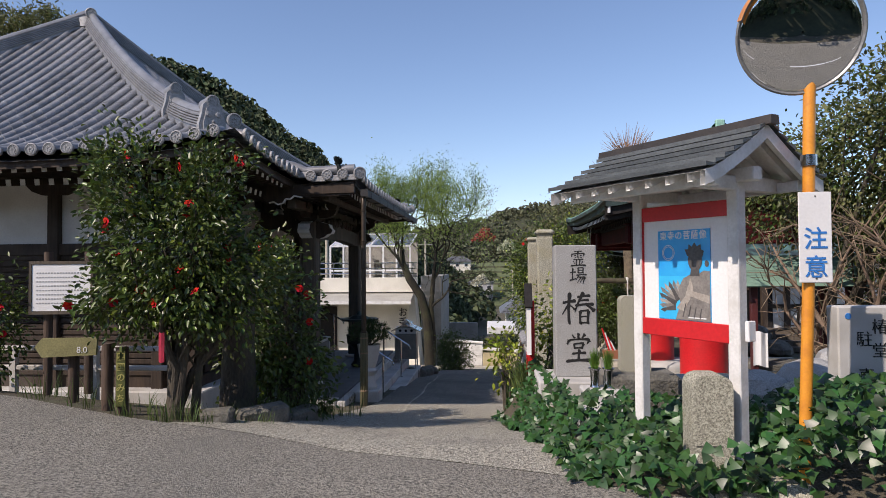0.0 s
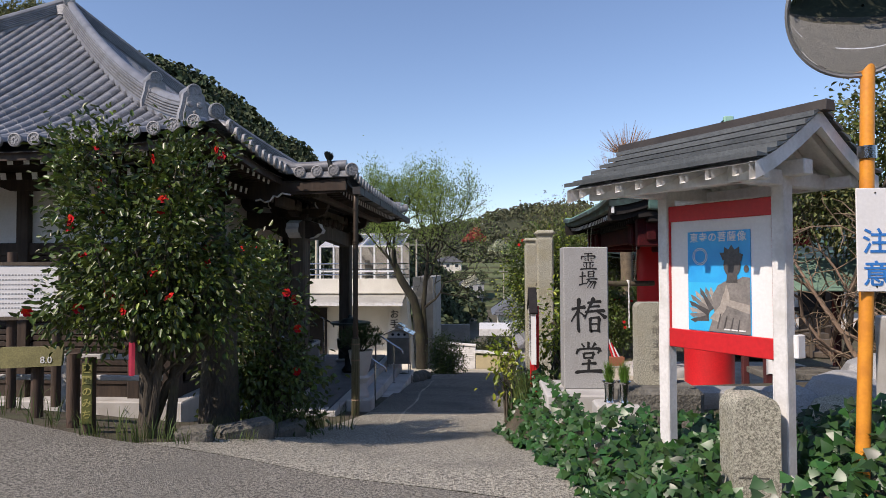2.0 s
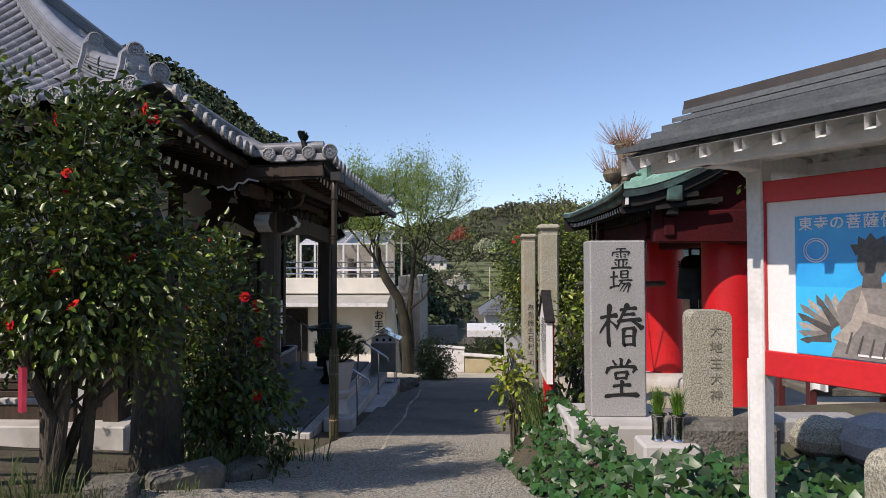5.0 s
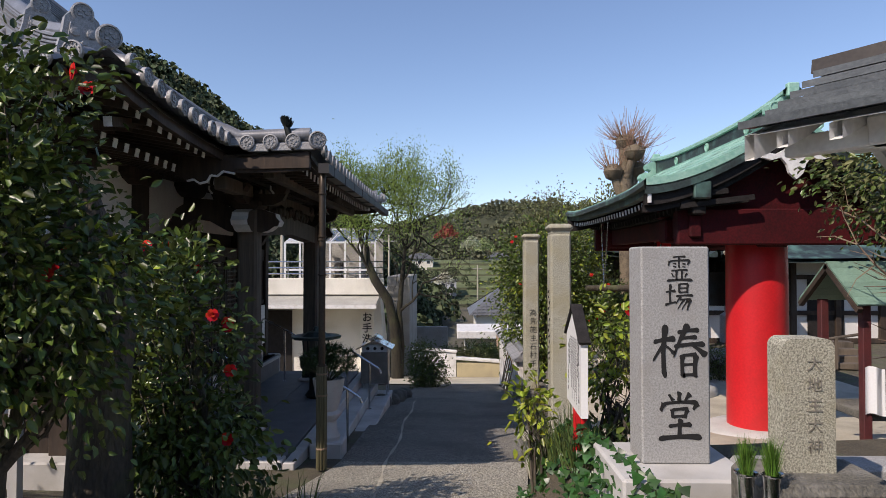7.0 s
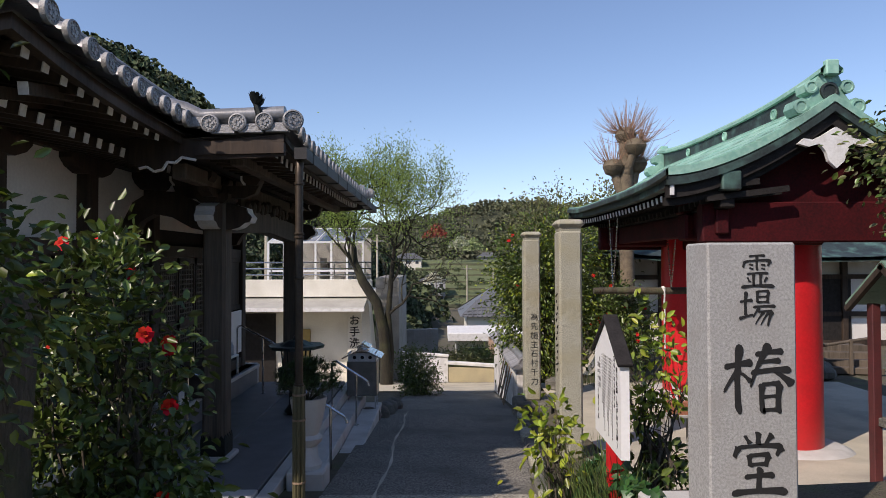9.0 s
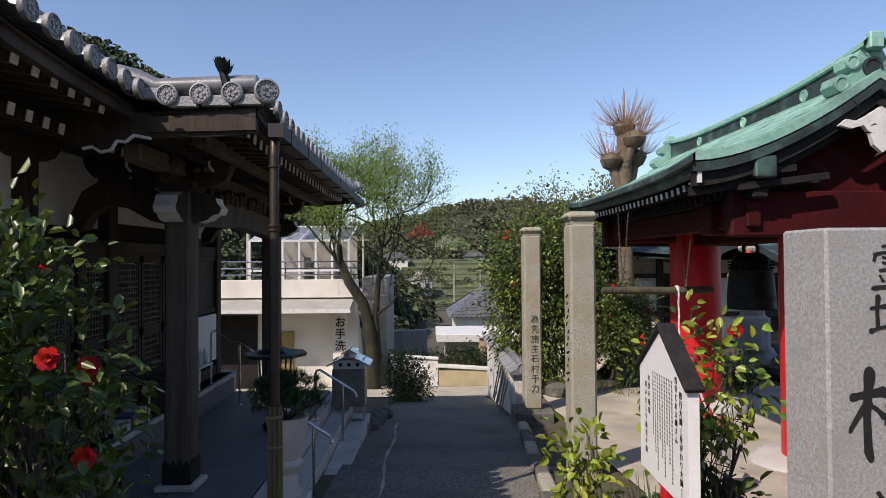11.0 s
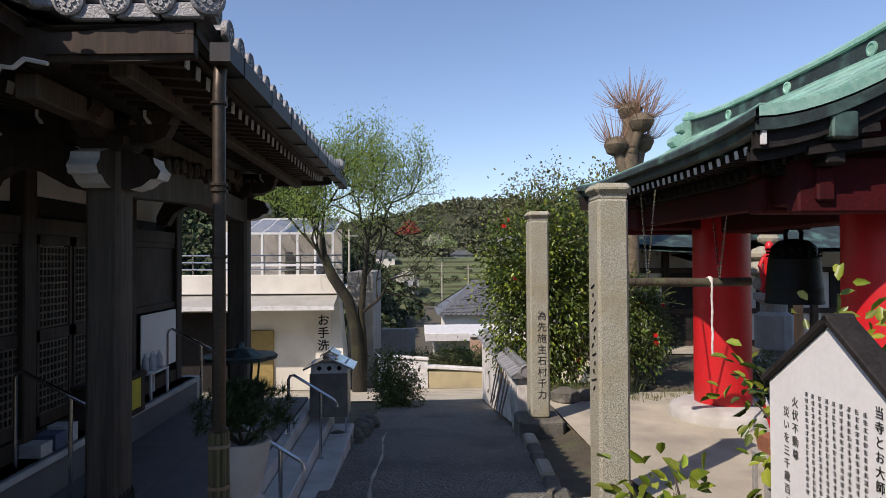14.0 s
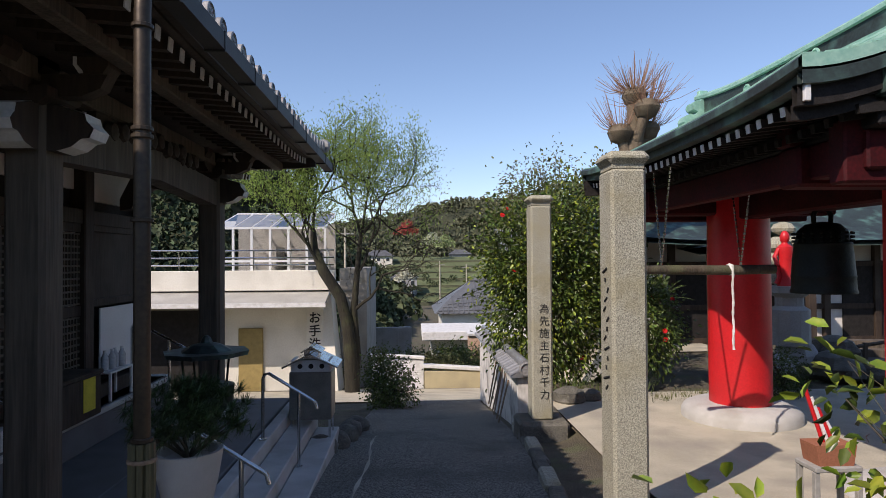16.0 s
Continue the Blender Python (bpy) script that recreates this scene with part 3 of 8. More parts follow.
for x, w in ((-14.2, 1.62), (-12.4, 1.62), (-10.6, 1.62), (-8.8, 1.62), (-7.0, 1.62), (-5.2, 0.3)):
    hpart("wall_panel", box(x, x + w, WN - 0.02, WN + 0.06, 2.06, 3.15), PLASTER)
for y in (WN, 11.42, 13.05, 15.35, 17.05):
    hpart("hall_post", box(WX - 0.13, WX + 0.09, y - 0.11, y + 0.11, -0.35, 3.2, 0.015), OLD_WOOD)
    hpart("post_bracket", at(prism([(-0.45, 0.16), (-0.45, 0.1), (-0.36, 0.02), (-0.2, -0.04), (0.2, -0.04), (0.36, 0.02), (0.45, 0.1), (0.45, 0.16)], -0.08, 0.08), WX + 0.02, y, 2.86, 0, 0, 90), OLD_WOOD)
for x in (-12.5, -10.7, -8.9, -7.1, -5.3):
    hpart("hall_post", box(x - 0.1, x + 0.1, WN - 0.12, WN + 0.08, -0.35, 3.2, 0.015), OLD_WOOD)
    hpart("post_bracket", at(prism([(-0.45, 0.16), (-0.45, 0.1), (-0.36, 0.02), (-0.2, -0.04), (0.2, -0.04), (0.36, 0.02), (0.45, 0.1), (0.45, 0.16)], -0.08, 0.08), x, WN - 0.05, 2.92), OLD_WOOD)
hpart("wall_beam", merge(box(WX - 0.1, WX + 0.06, WN - 0.05, WF, 1.88, 2.06, 0.01), box(WX - 0.1, WX + 0.05, WN, WF, 3.02, 3.2, 0.01), box(-14.3, WX + 0.05, WN - 0.09, WN + 0.05, 1.88, 2.07, 0.01), box(-14.3, WX + 0.05, WN - 0.09, WN + 0.05, 3.05, 3.2, 0.01), box(WX - 0.1, WX + 0.07, WN, WF, -0.32, -0.12, 0.01)), OLD_WOOD)
slats = [box(-14.2, WX - 0.2, WN - 0.05, WN - 0.02, z, z + 0.075, 0.006) for z in np.arange(-0.1, 1.86, 0.095)]
hpart("board_cladding", merge(box(-14.2, WX - 0.1, WN - 0.02, WN + 0.04, -0.3, 1.9), *slats), OLD_WOOD, "dark horizontal board cladding")


def lattice(y0, y1, z0, z1, n, m):
    bars = [box(WX - 0.02, WX + 0.02, y0 + (y1 - y0) * i / n - 0.011, y0 + (y1 - y0) * i / n + 0.011, z0, z1) for i in range(n + 1)]
    bars += [box(WX - 0.012, WX + 0.024, y0, y1, z0 + (z1 - z0) * j / m - 0.011, z0 + (z1 - z0) * j / m + 0.011) for j in range(m + 1)]
    return merge(*bars)


for y0 in (10.1, 11.6, 12.35, 13.25, 13.95, 14.65):
    d = hpart("lattice_door", merge(box(WX - 0.03, WX + 0.035, y0, y0 + 0.66, -0.1, 0.02), box(WX - 0.03, WX + 0.035, y0, y0 + 0.66, 1.78, 1.88), box(WX - 0.03, WX + 0.035, y0, y0 + 0.66, 0.78, 0.9), box(WX - 0.03, WX + 0.035, y0, y0 + 0.05, -0.1, 1.88), box(WX - 0.03, WX + 0.035, y0 + 0.61, y0 + 0.66, -0.1, 1.88)), OLD_WOOD, "dark wooden lattice door")
    hpart("paper_panel", box(WX - 0.045, WX - 0.03, y0 + 0.05, y0 + 0.61, 0.9, 1.78), PLASTER, "greyed paper behind the lattice", parent=d)
    hpart("lattice", merge(lattice(y0 + 0.06, y0 + 0.6, 0.92, 1.76, 8, 11), lattice(y0 + 0.06, y0 + 0.6, 0.03, 0.76, 8, 9)), POST_WOOD, parent=d)
hpart("wooden_shutter", merge(box(WX - 0.04, WX + 0.02, 15.5, 16.95, 0.95, 1.85), *[box(WX - 0.02, WX + 0.05, 15.5, 16.95, z, z + 0.1, 0.01) for z in (0.86, 1.8)]), OLD_WOOD)
solo("white_screen", box(WX + 0.06, WX + 0.085, 15.62, 16.9, 0.0, 0.84, 0.005), WHITE_BOARD, "white blank board leaning on the hall wall", "board")

# porch: stone floor, step, posts, beams, brackets
PF = -0.70
solo("porch_floor", merge(box(-4.5, -3.55, 11.1, 17.4, -1.0, PF, 0.012), box(-3.54, -2.62, 11.1, 17.4, -1.0, PF, 0.012)), FLOOR_STONE, "smooth grey stone porch floor slabs", "floor", kind="structure")
solo("porch_front_slab", box(-4.5, -2.62, 10.82, 11.095, -0.86, PF + 0.004, 0.012), PALE_GRANITE, "pale granite slab at the porch front", "slab", kind="structure")
solo("porch_footing", box(-4.5, -2.5, 10.88, 11.095, -1.4, -0.865, 0.05), ROUGH_STONE, "rough-faced stone footing under the porch slab", "footing", kind="structure")
solo("porch_kerb", box(-2.6, -2.45, 10.82, 17.4, -1.1, PF - 0.012, 0.012), PALE_GRANITE, "pale granite porch edge stone", "kerb", kind="structure")
solo("stone_step", box(-2.44, -2.14, 12.2, 17.1, -1.3, -0.87, 0.014), PALE_GRANITE, "pale granite porch step", "step", group="porch steps")
solo("stone_step", box(-2.13, -1.80, 12.35, 16.9, -1.5, -1.03, 0.014), PALE_GRANITE, "pale granite lowest porch step", "step", group="porch steps")
solo("hall_platform", merge(box(-4.7, -4.395, 11.2, 17.2, -0.7, -0.30, 0.01)), FLOOR_STONE, "grey stone platform along the hall front", "platform")
solo("platform_nosing", box(-4.394, -4.35, 11.2, 17.2, -0.36, -0.297, 0.008), PALE_GRANITE, "pale edging strip on the platform", "edging")
for py in (12.2, 16.3):
    px = -3.47
    kp = thing("porch_post", px, py, PF, label="square weathered wooden porch post with dark metal shoe", category="post", group="porch posts")
    part("base_stone", box(-0.22, 0.22, -0.22, 0.22, 0, 0.07, 0.02), PALE_GRANITE, kp)
    part("shaft", box(-0.145, 0.145, -0.145, 0.145, 0.07, 3.3, 0.035), POST_WOOD, kp)
    teeth = [(-0.152, 0.0), (0.152, 0.0), (0.152, 0.2), (0.11, 0.26), (0.07, 0.2), (0.035, 0.26), (0, 0.2), (-0.035, 0.26), (-0.07, 0.2), (-0.11, 0.26), (-0.152, 0.2)]
    part("metal_shoe", merge(*[at(prism(teeth, -0.153, -0.14), 0, 0, 0.07, 0, 0, a) for a in (0, 90, 180, 270)]), BRONZE, kp, "dark bronze shoe with toothed rim")
    part("capital", merge(prism([(-0.13, 3.24), (0.13, 3.24), (0.2, 3.30), (0.2, 3.37), (-0.2, 3.37), (-0.2, 3.30)], -0.2, 0.2)), OLD_WOOD, kp)
    arms = []
    for rz in (0, 90):
        arms.append(at(prism([(-0.55, 3.22), (-0.5, 3.12), (-0.36, 3.06), (0.36, 3.06), (0.5, 3.12), (0.55, 3.22)], -0.07, 0.07), 0, 0, 0.26, 0, 0, rz))
        arms += [at(prism([(-0.08, 3.28), (0.08, 3.28), (0.12, 3.34), (0.12, 3.40), (-0.12, 3.40), (-0.12, 3.34)], -0.1, 0.1), *((d, 0, 0.2) if rz == 0 else (0, d, 0.2))) for d in (-0.45, 0, 0.45)]
    for a_ in arms:
        part("bracket_arm", a_, OLD_WOOD, kp)
    for i in (0, 1):
        for d in (-0.45, 0.45):
            part("white_bearing_edge", at(prism([(-0.085, 3.28), (-0.055, 3.28), (-0.06, 3.30), (-0.10, 3.345), (-0.10, 3.40), (-0.125, 3.40), (-0.125, 3.34)], -0.107, -0.1), *((d, 0, 0.2) if i else (0, d, 0.2))), WHITE_END, kp)
    # beam noses: carved heads with white scalloped edges
    nose = [(0, 2.42), (0.28, 2.40), (0.42, 2.44), (0.52, 2.52), (0.60, 2.53), (0.64, 2.62), (0.57, 2.70), (0.55, 2.78), (0.42, 2.82), (0.3, 2.86), (0, 2.88)]
    nose = [(a * 0.72, 3.09 + (b - 2.64) * 0.72) for a, b in nose]
    sgn = -1 if py < 14 else 1
    for rz, nm in ((0, "beam_nose"), (90 * sgn, "beam_nose")):
        nz = part(nm, at(prism(nose, -0.11, 0.11), 0, 0, 0, 0, 0, rz), OLD_WOOD, kp, "carved dark beam nose with white edge")
        part("white_edge", at(sheet([[(x + 0.012, -0.118, z), (x + 0.012, 0.118, z)] for x, z in [(c[0] + 0.006, c[1]) for c in nose[1:10]]]), 0, 0, 0, 0, 0, rz), WHITE_END, nz)
    part("shrimp_beam", prism([(-1.2, 2.55), (-1.05, 2.85), (-0.8, 3.0), (-0.5, 2.98), (-0.2, 2.82), (0, 2.72), (0, 2.45), (-0.3, 2.52), (-0.55, 2.66), (-0.78, 2.7), (-0.95, 2.6), (-1.05, 2.42), (-1.2, 2.4)], -0.09, 0.09), OLD_WOOD, kp, "curved dark tie beam", m=pose(0, 0, 0.42))
hpart("porch_beam", merge(at(prism([(12.3 - 14.25, 1.76), (14.25 - 14.25, 1.86), (16.2 - 14.25, 1.76), (1.95, 2.08), (0, 2.16), (-1.95, 2.08)], -0.11, 0.11), -3.47, 14.25, 0.42, 0, 0, 90), box(-3.55, -3.39, 11.0, 17.6, 2.72, 2.9, 0.015), box(-2.9, -2.76, 10.95, 17.6, 2.86, 2.98, 0.012)), POST_WOOD, "carved porch beam between the posts")
carv = [at(lathe([(0.10, 0), (0.08, 0.05), (0.02, 0.07)], 9), -3.40 + 0.02 * (i % 3), 13.2 + 0.14 * i + 0.03 * ((i * 7) % 3), 2.58 + 0.05 * ((i * 5) % 4) / 3 + 0.05 * math.sin(i / 15 * math.pi), 0, 90, 0) for i in range(16)]
hpart("carved_panel", merge(prism([(-3.5, 2.45), (-3.42, 2.45), (-3.42, 2.74), (-3.5, 2.74)], 13.0, 15.5), *carv), OLD_WOOD, "carved dragon panel over the porch beam")
dp = thing("down_pipe", -2.10, 10.76, ground_z(-2.1, 10.76), label="brown copper down-pipe boxed in split green bamboo", category="drain pipe")
gz0 = 0 - ground_z(-2.1, 10.76)
part("pipe", tube([(0, 0, 0.02), (0, 0, gz0 + 2.72), (0.0, 0.02, gz0 + 2.85), (0.03, 0.12, gz0 + 3.02)], 0.042, 14), BROWN_PIPE, dp, smooth=True)
for z in (0.5, 1.62, 2.05, 2.09, 2.62):
    part("pipe_band", at(lathe([(0.05, 0), (0.055, 0.004), (0.055, 0.02), (0.05, 0.024)], 14), 0, 0, gz0 + z), BROWN_PIPE, dp)
for a in np.arange(9) * 0.698:
    part("bamboo_strip", tube([(0.05 * math.cos(a), 0.05 * math.sin(a), 0.0), (0.051 * math.cos(a), 0.051 * math.sin(a), 0.6), (0.05 * math.cos(a), 0.05 * math.sin(a), gz0 + 0.50)], [0.017, 0.019, 0.017], 7), BAMBOO, dp, "dry split bamboo strip")
for z in (0.25, 0.9, gz0 + 0.4):
    part("tie", at(lathe([(0.072, 0), (0.073, 0.01), (0.072, 0.02)], 14), 0, 0, z), TWIG, dp)

# handrails


def handrail(x0, x1, y, z0, z1, h, label="bent stainless steel handrail", foot0=None, foot1=None):
    r = thing("handrail", x0, y, z0, label=label, category="handrail", group="handrails")
    w = x1 - x0
    part("rail", tube([(0, 0, 0), (0, 0, h - 0.06), (0.02, 0, h - 0.015), (0.07, 0, h), (w - 0.08, 0, h + z1 - z0 + 0.02), (w - 0.02, 0, h + z1 - z0 - 0.02), (w, 0, h + z1 - z0 - 0.1)], 0.019, 10), STEEL, r, smooth=True)
    part("post", tube([(w * 0.66, 0, z1 - z0), (w * 0.66, 0, h + (z1 - z0) * 0.68)], 0.019, 10), STEEL, r, smooth=True)
    for a, b in ((0, 0), (w * 0.66, z1 - z0)):
        part("foot_plate", at(lathe([(0.045, 0), (0.045, 0.008), (0.02, 0.012)], 12), a, 0, b), STEEL, r)


handrail(-2.50, -1.86, 15.1, PF, -1.03, 0.78)
handrail(-2.50, -1.86, 12.55, PF, -1.03, 0.78)
handrail(-4.5, -3.75, 12.6, -0.36, PF, 0.95)
handrail(-4.5, -3.75, 16.2, -0.36, PF, 0.95)

# ---------- bell tower ----------
TX, TY, TZ = 4.55, 15.45, -1.12
tower = thing("bell_tower", TX, TY, TZ, label="vermilion bell tower on two thick columns with green copper roof", category="bell tower")


def tl(name, shape, material, label="", smooth=False, parent=None):
    return part(name, at(shape, -TX, -TY, -TZ), material, parent or tower, label, smooth)


for y in (13.5, 17.4):
    c = tl("column", at(lathe([(0.47, -0.9), (0.47, 1.4), (0.465, 2.6), (0.44, 2.9)], 48), TX, y, 0), RED, "thick round vermilion column", True)
    b = lathe([(0.90, -1.14), (0.90, -1.03), (0.86, -0.96), (0.72, -0.9), (0.5, -0.885), (0.3, -0.88)], 40)
    tl("column_base", at(b, TX, y, 0), PALE_GRANITE, "low cracked pale mortar base", True)
RX0, RX1, RY0, RY1, REZ, RRZ = 2.36, 6.74, 12.25, 18.65, 2.92, 3.98


def troof(x, y):
    f = min(1.0, abs(x - TX) / 2.19)
    return REZ + (RRZ - REZ) * (1 - f) ** 1.6 + 0.10 * (abs(y - TY) / 3.2) ** 4 * f


xs = np.linspace(RX0, RX1, 31)
tl("roof", merge(sheet([[(x, y, troof(x, y)) for x in xs] for y in np.linspace(RY0, RY1, 14)]), sheet([[(x, y, troof(x, y) - 0.07) for x in xs][::-1] for y in np.linspace(RY0, RY1, 14)]),
                 *[sheet([[(x, y, troof(x, y)) for x in xs], [(x, y, troof(x, y) - 0.12) for x in xs]]) for y in (RY0, RY1)]), COPPER, "verdigris copper sheet roof", True)
# copper sheets laid in lapped courses up the slope that faces the lane
for i in range(11):
    xa, xb = RX0 + 0.01 + i * 0.19, RX0 + 0.01 + (i + 1) * 0.19 + 0.03
    cuts = [RY0 + 0.004] + list(np.arange(RY0 + 0.25 + 0.3 * (i % 2), RY1 - 0.1, 0.62)) + [RY1 - 0.004]
    for ya, yb in zip(cuts, cuts[1:]):
        top = [(xa, ya + 0.003, troof(xa, ya) + 0.022), (xb, ya + 0.003, troof(xb, ya) + 0.006), (xb, yb - 0.003, troof(xb, yb) + 0.006), (xa, yb - 0.003, troof(xa, yb) + 0.022)]
        tl("copper_sheet", (top + [(x, y, z - 0.016) for x, y, z in top], [(3, 2, 1, 0), (0, 1, 5, 4), (1, 2, 6, 5), (2, 3, 7, 6), (3, 0, 4, 7)]), COPPER)
for x, s in ((RX0, -1), (RX1, 1)):
    tl("eave_edge", sheet([[(x + o * s, y, troof(x, y) - d) for o, d in ((0, 0.0), (0.03, 0.03), (0.03, 0.10), (-0.05, 0.11), (-0.05, 0.2), (-0.16, 0.21))] for y in np.linspace(RY0, RY1, 14)]), DARK_COPPER, "dark copper eave fascia", True)
for y, w in ((RY0, -1), (RY1, 1)):
    for dz, h, off, m, nm in ((-0.10, 0.13, 0.0, DARK_COPPER, "verge_fascia"), (-0.22, 0.17, 0.07, BLACK_WOOD, "barge_board"), (-0.37, 0.12, 0.16, BLACK_WOOD, "barge_board")):
        yy = y - w * off
        tl(nm, merge(sheet([[(x, yy, troof(x, y) + dz), (x, yy, troof(x, y) + dz - h), (x, yy - w * 0.07, troof(x, y) + dz - h), (x, yy - w * 0.07, troof(x, y) + dz), (x, yy, troof(x, y) + dz)] for x in xs])), m, "", True)
    out = [(0, 0.12), (0.16, 0.02), (0.3, -0.05), (0.42, -0.03), (0.5, -0.1), (0.36, -0.14), (0.22, -0.1), (0.14, -0.2), (0.1, -0.33), (0, -0.42)]
    tl("gable_pendant", at(prism(out + [(-a, b) for a, b in out[-2:0:-1]], -0.03, 0.03), TX, y + w * 0.03 - w * 0.05, 3.42), WHITE_END, "carved pale gable pendant")
    tl("gable_infill", prism([(x, troof(x, y) - 0.35) for x in np.linspace(3.3, 5.8, 11)] + [(5.8, 2.45), (3.3, 2.45)], y - w * 0.47 - 0.03, y - w * 0.47 + 0.03), SHADED_RED)
    for x in (3.2, 5.9):
        tl("purlin_cap", box(x - 0.13, x + 0.13, y - w * 0.06 - 0.05, y - w * 0.06 + 0.3, 2.72, 2.98, 0.02), DARK_COPPER, "copper-clad purlin end")
trm = mesh_of(merge(box(-0.032, 0.032, 0, 1.1, -0.04, 0.04), box(-0.034, 0.034, -0.006, 0.003, -0.042, 0.042)), BLACK_WOOD, WHITE_END)
for poly in trm.polygons:
    poly.material_index = 1 if poly.index >= 6 else 0
dark_trm = mesh_of(box(-0.032, 0.032, 0, 1.1, -0.04, 0.04), BLACK_WOOD)
for k in range(33):
    y = RY0 + 0.15 + k * 0.1906
    part("rafter", trm, None, tower, m=pose(RX0 + 0.16 - TX, y - TY, troof(RX0, y) - 0.285 - TZ, 7, 0, -90))
    part("rafter", dark_trm, None, tower, m=pose(RX0 + 0.55 - TX, y - TY, troof(RX0, y) - 0.38 - TZ, 7, 0, -90))
    part("rafter", trm, None, tower, m=pose(RX1 - 0.16 - TX, y - TY, troof(RX1, y) - 0.235 - TZ, 7, 0, 90))
for x in (RX0 + 0.06, RX1 - 0.06):
    tl("verge_tip", box(x - 0.025, x + 0.025, RY0 + 0.02, RY0 + 0.06, 2.66, 2.90, 0.004), WHITE_END, "white painted barge board tip")
tl("ceiling_board", box(RX0 + 0.5, RX1 - 0.5, RY0 + 0.5, RY1 - 0.5, 2.72, 2.76), BLACK_WOOD)
# beams below the roof: red with the under-eave shade put into its colour
tl("long_beam", box(TX - 0.2, TX + 0.2, 12.84, 18.06, 2.02, 2.42, 0.03), SHADED_RED, "heavy red tie beams")
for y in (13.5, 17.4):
    tl("cross_beam", merge(box(3.0, 6.1, y - 0.17, y + 0.17, 2.1, 2.5, 0.03), box(2.95, 6.15, y - 0.12, y + 0.12, 2.5, 2.72, 0.02)), SHADED_RED, "red cross beam")
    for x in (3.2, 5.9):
        tl("purlin_block", box(x - 0.16, x + 0.16, y - 0.16, y + 0.16, 2.55, 2.72, 0.03), SHADED_RED)
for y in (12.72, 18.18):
    tl("end_beam", box(2.95, 6.15, y - 0.11, y + 0.11, 2.05, 2.6, 0.02), SHADED_RED, "red end beam under the gable, darkened for shade")
tl("side_beam", merge(*[box(x - 0.09, x + 0.09, RY0 + 0.3, RY1 - 0.3, 2.16, 2.5, 0.02) for x in (3.2, 5.9)]), SHADED_RED)
tl("eave_purlin", merge(*[box(x - 0.1, x + 0.1, RY0 + 0.15, RY1 - 0.15, 2.5, 2.7, 0.02) for x in (3.2, 5.9)]), BLACK_WOOD)
# ridge
RDY0, RDY1 = RY0 + 0.22, RY1 - 0.22
ridge_rise = lambda y: 0.16 * (abs(y - TY) / 3.1) ** 3
tl("ridge_foot", merge(*[sheet([[(TX + a, y, z) for a, z in ((-w, z0), (-w, z0 + 0.05), (w, z0 + 0.05), (w, z0))] for y in (RDY0, RDY1)]) for w, z0 in ((0.24, 3.72), (0.20, 3.79), (0.16, 3.85))]), COPPER, "stepped copper ridge foot")
tl("ridge", sheet([[(TX + a, y, z + ridge_rise(y) * 0.7 * (z > 4)) for a, z in ((-0.11, 3.86), (-0.11, 4.13), (0.11, 4.13), (0.11, 3.86))] for y in np.linspace(RDY0, RDY1, 9)]), DARK_COPPER, "dark copper ridge box")
tl("ridge_cap", sheet([[(TX + a, y, z + ridge_rise(y)) for a, z in ((-0.11, 4.10), (-0.15, 4.11), (-0.15, 4.16), (-0.09, 4.21), (0.09, 4.21), (0.15, 4.16), (0.15, 4.11), (0.11, 4.10))] for y in np.linspace(RDY0 - 0.16, RDY1 + 0.16, 15)]), COPPER, "pale green copper ridge capping")
for y in (13.55, 15.2, 16.85):
    tl("ridge_crest", at(lathe([(0.085, 0), (0.085, 0.02), (0.06, 0.025), (0.055, 0.012), (0.02, 0.012)], 16), TX - 0.11, y, 4.0, 0, -90, 0), COPPER, "round copper crest")
for y, w in ((RDY0, -1), (RDY1, 1)):
    scroll = [(0.0, 0.5), (0.13, 0.5), (0.17, 0.42), (0.24, 0.44), (0.31, 0.38), (0.30, 0.28), (0.22, 0.24), (0.27, 0.17), (0.36, 0.2), (0.45, 0.16), (0.48, 0.06), (0.43, -0.02), (0.3, -0.06), (0, -0.08)]
    tl("ridge_end_ornament", merge(at(prism(scroll + [(-a, b) for a, b in scroll[-2:0:-1]], -0.12, 0.12), TX, y - w * 0.04, 3.76),
                                   *[at(lathe([(r, 0), (r, 0.03), (r * 0.7, 0.035), (r * 0.6, 0.02), (r * 0.25, 0.02)], 14), TX + sx * a, y + w * 0.08, 3.76 + b, 90 if w < 0 else -90) for sx in (-1, 1) for a, b, r in ((0.24, 0.34, 0.09), (0.38, 0.08, 0.10))]), COPPER, "scrolled green copper ridge end")
    tl("crest", at(lathe([(0.12, 0), (0.12, 0.03), (0.09, 0.035), (0.08, 0.02), (0.03, 0.02)], 16), TX, y + w * 0.08, 4.04, 90 if w < 0 else -90), DARK_COPPER)
    tl("ridge_horn", box(TX - 0.085, TX + 0.085, y + w * 0.14 - 0.05, y + w * 0.14 + 0.05, 4.24, 4.44, 0.015), COPPER)
bell = thing("temple_bell", TX + 0.1, TY, 0.95, label="large dark bronze temple bell hanging from the beam", category="bell")
part("body", lathe([(0.385, 0), (0.39, 0.03), (0.375, 0.06), (0.372, 0.2), (0.378, 0.22), (0.37, 0.24), (0.35, 0.5), (0.335, 0.62), (0.34, 0.64), (0.325, 0.66), (0.29, 0.82), (0.20, 0.90), (0.06, 0.93)], 32), BRONZE, bell, smooth=True)
boss_me = mesh_of(lathe([(0.018, 0), (0.014, 0.03), (0.004, 0.035)], 6), BRONZE)
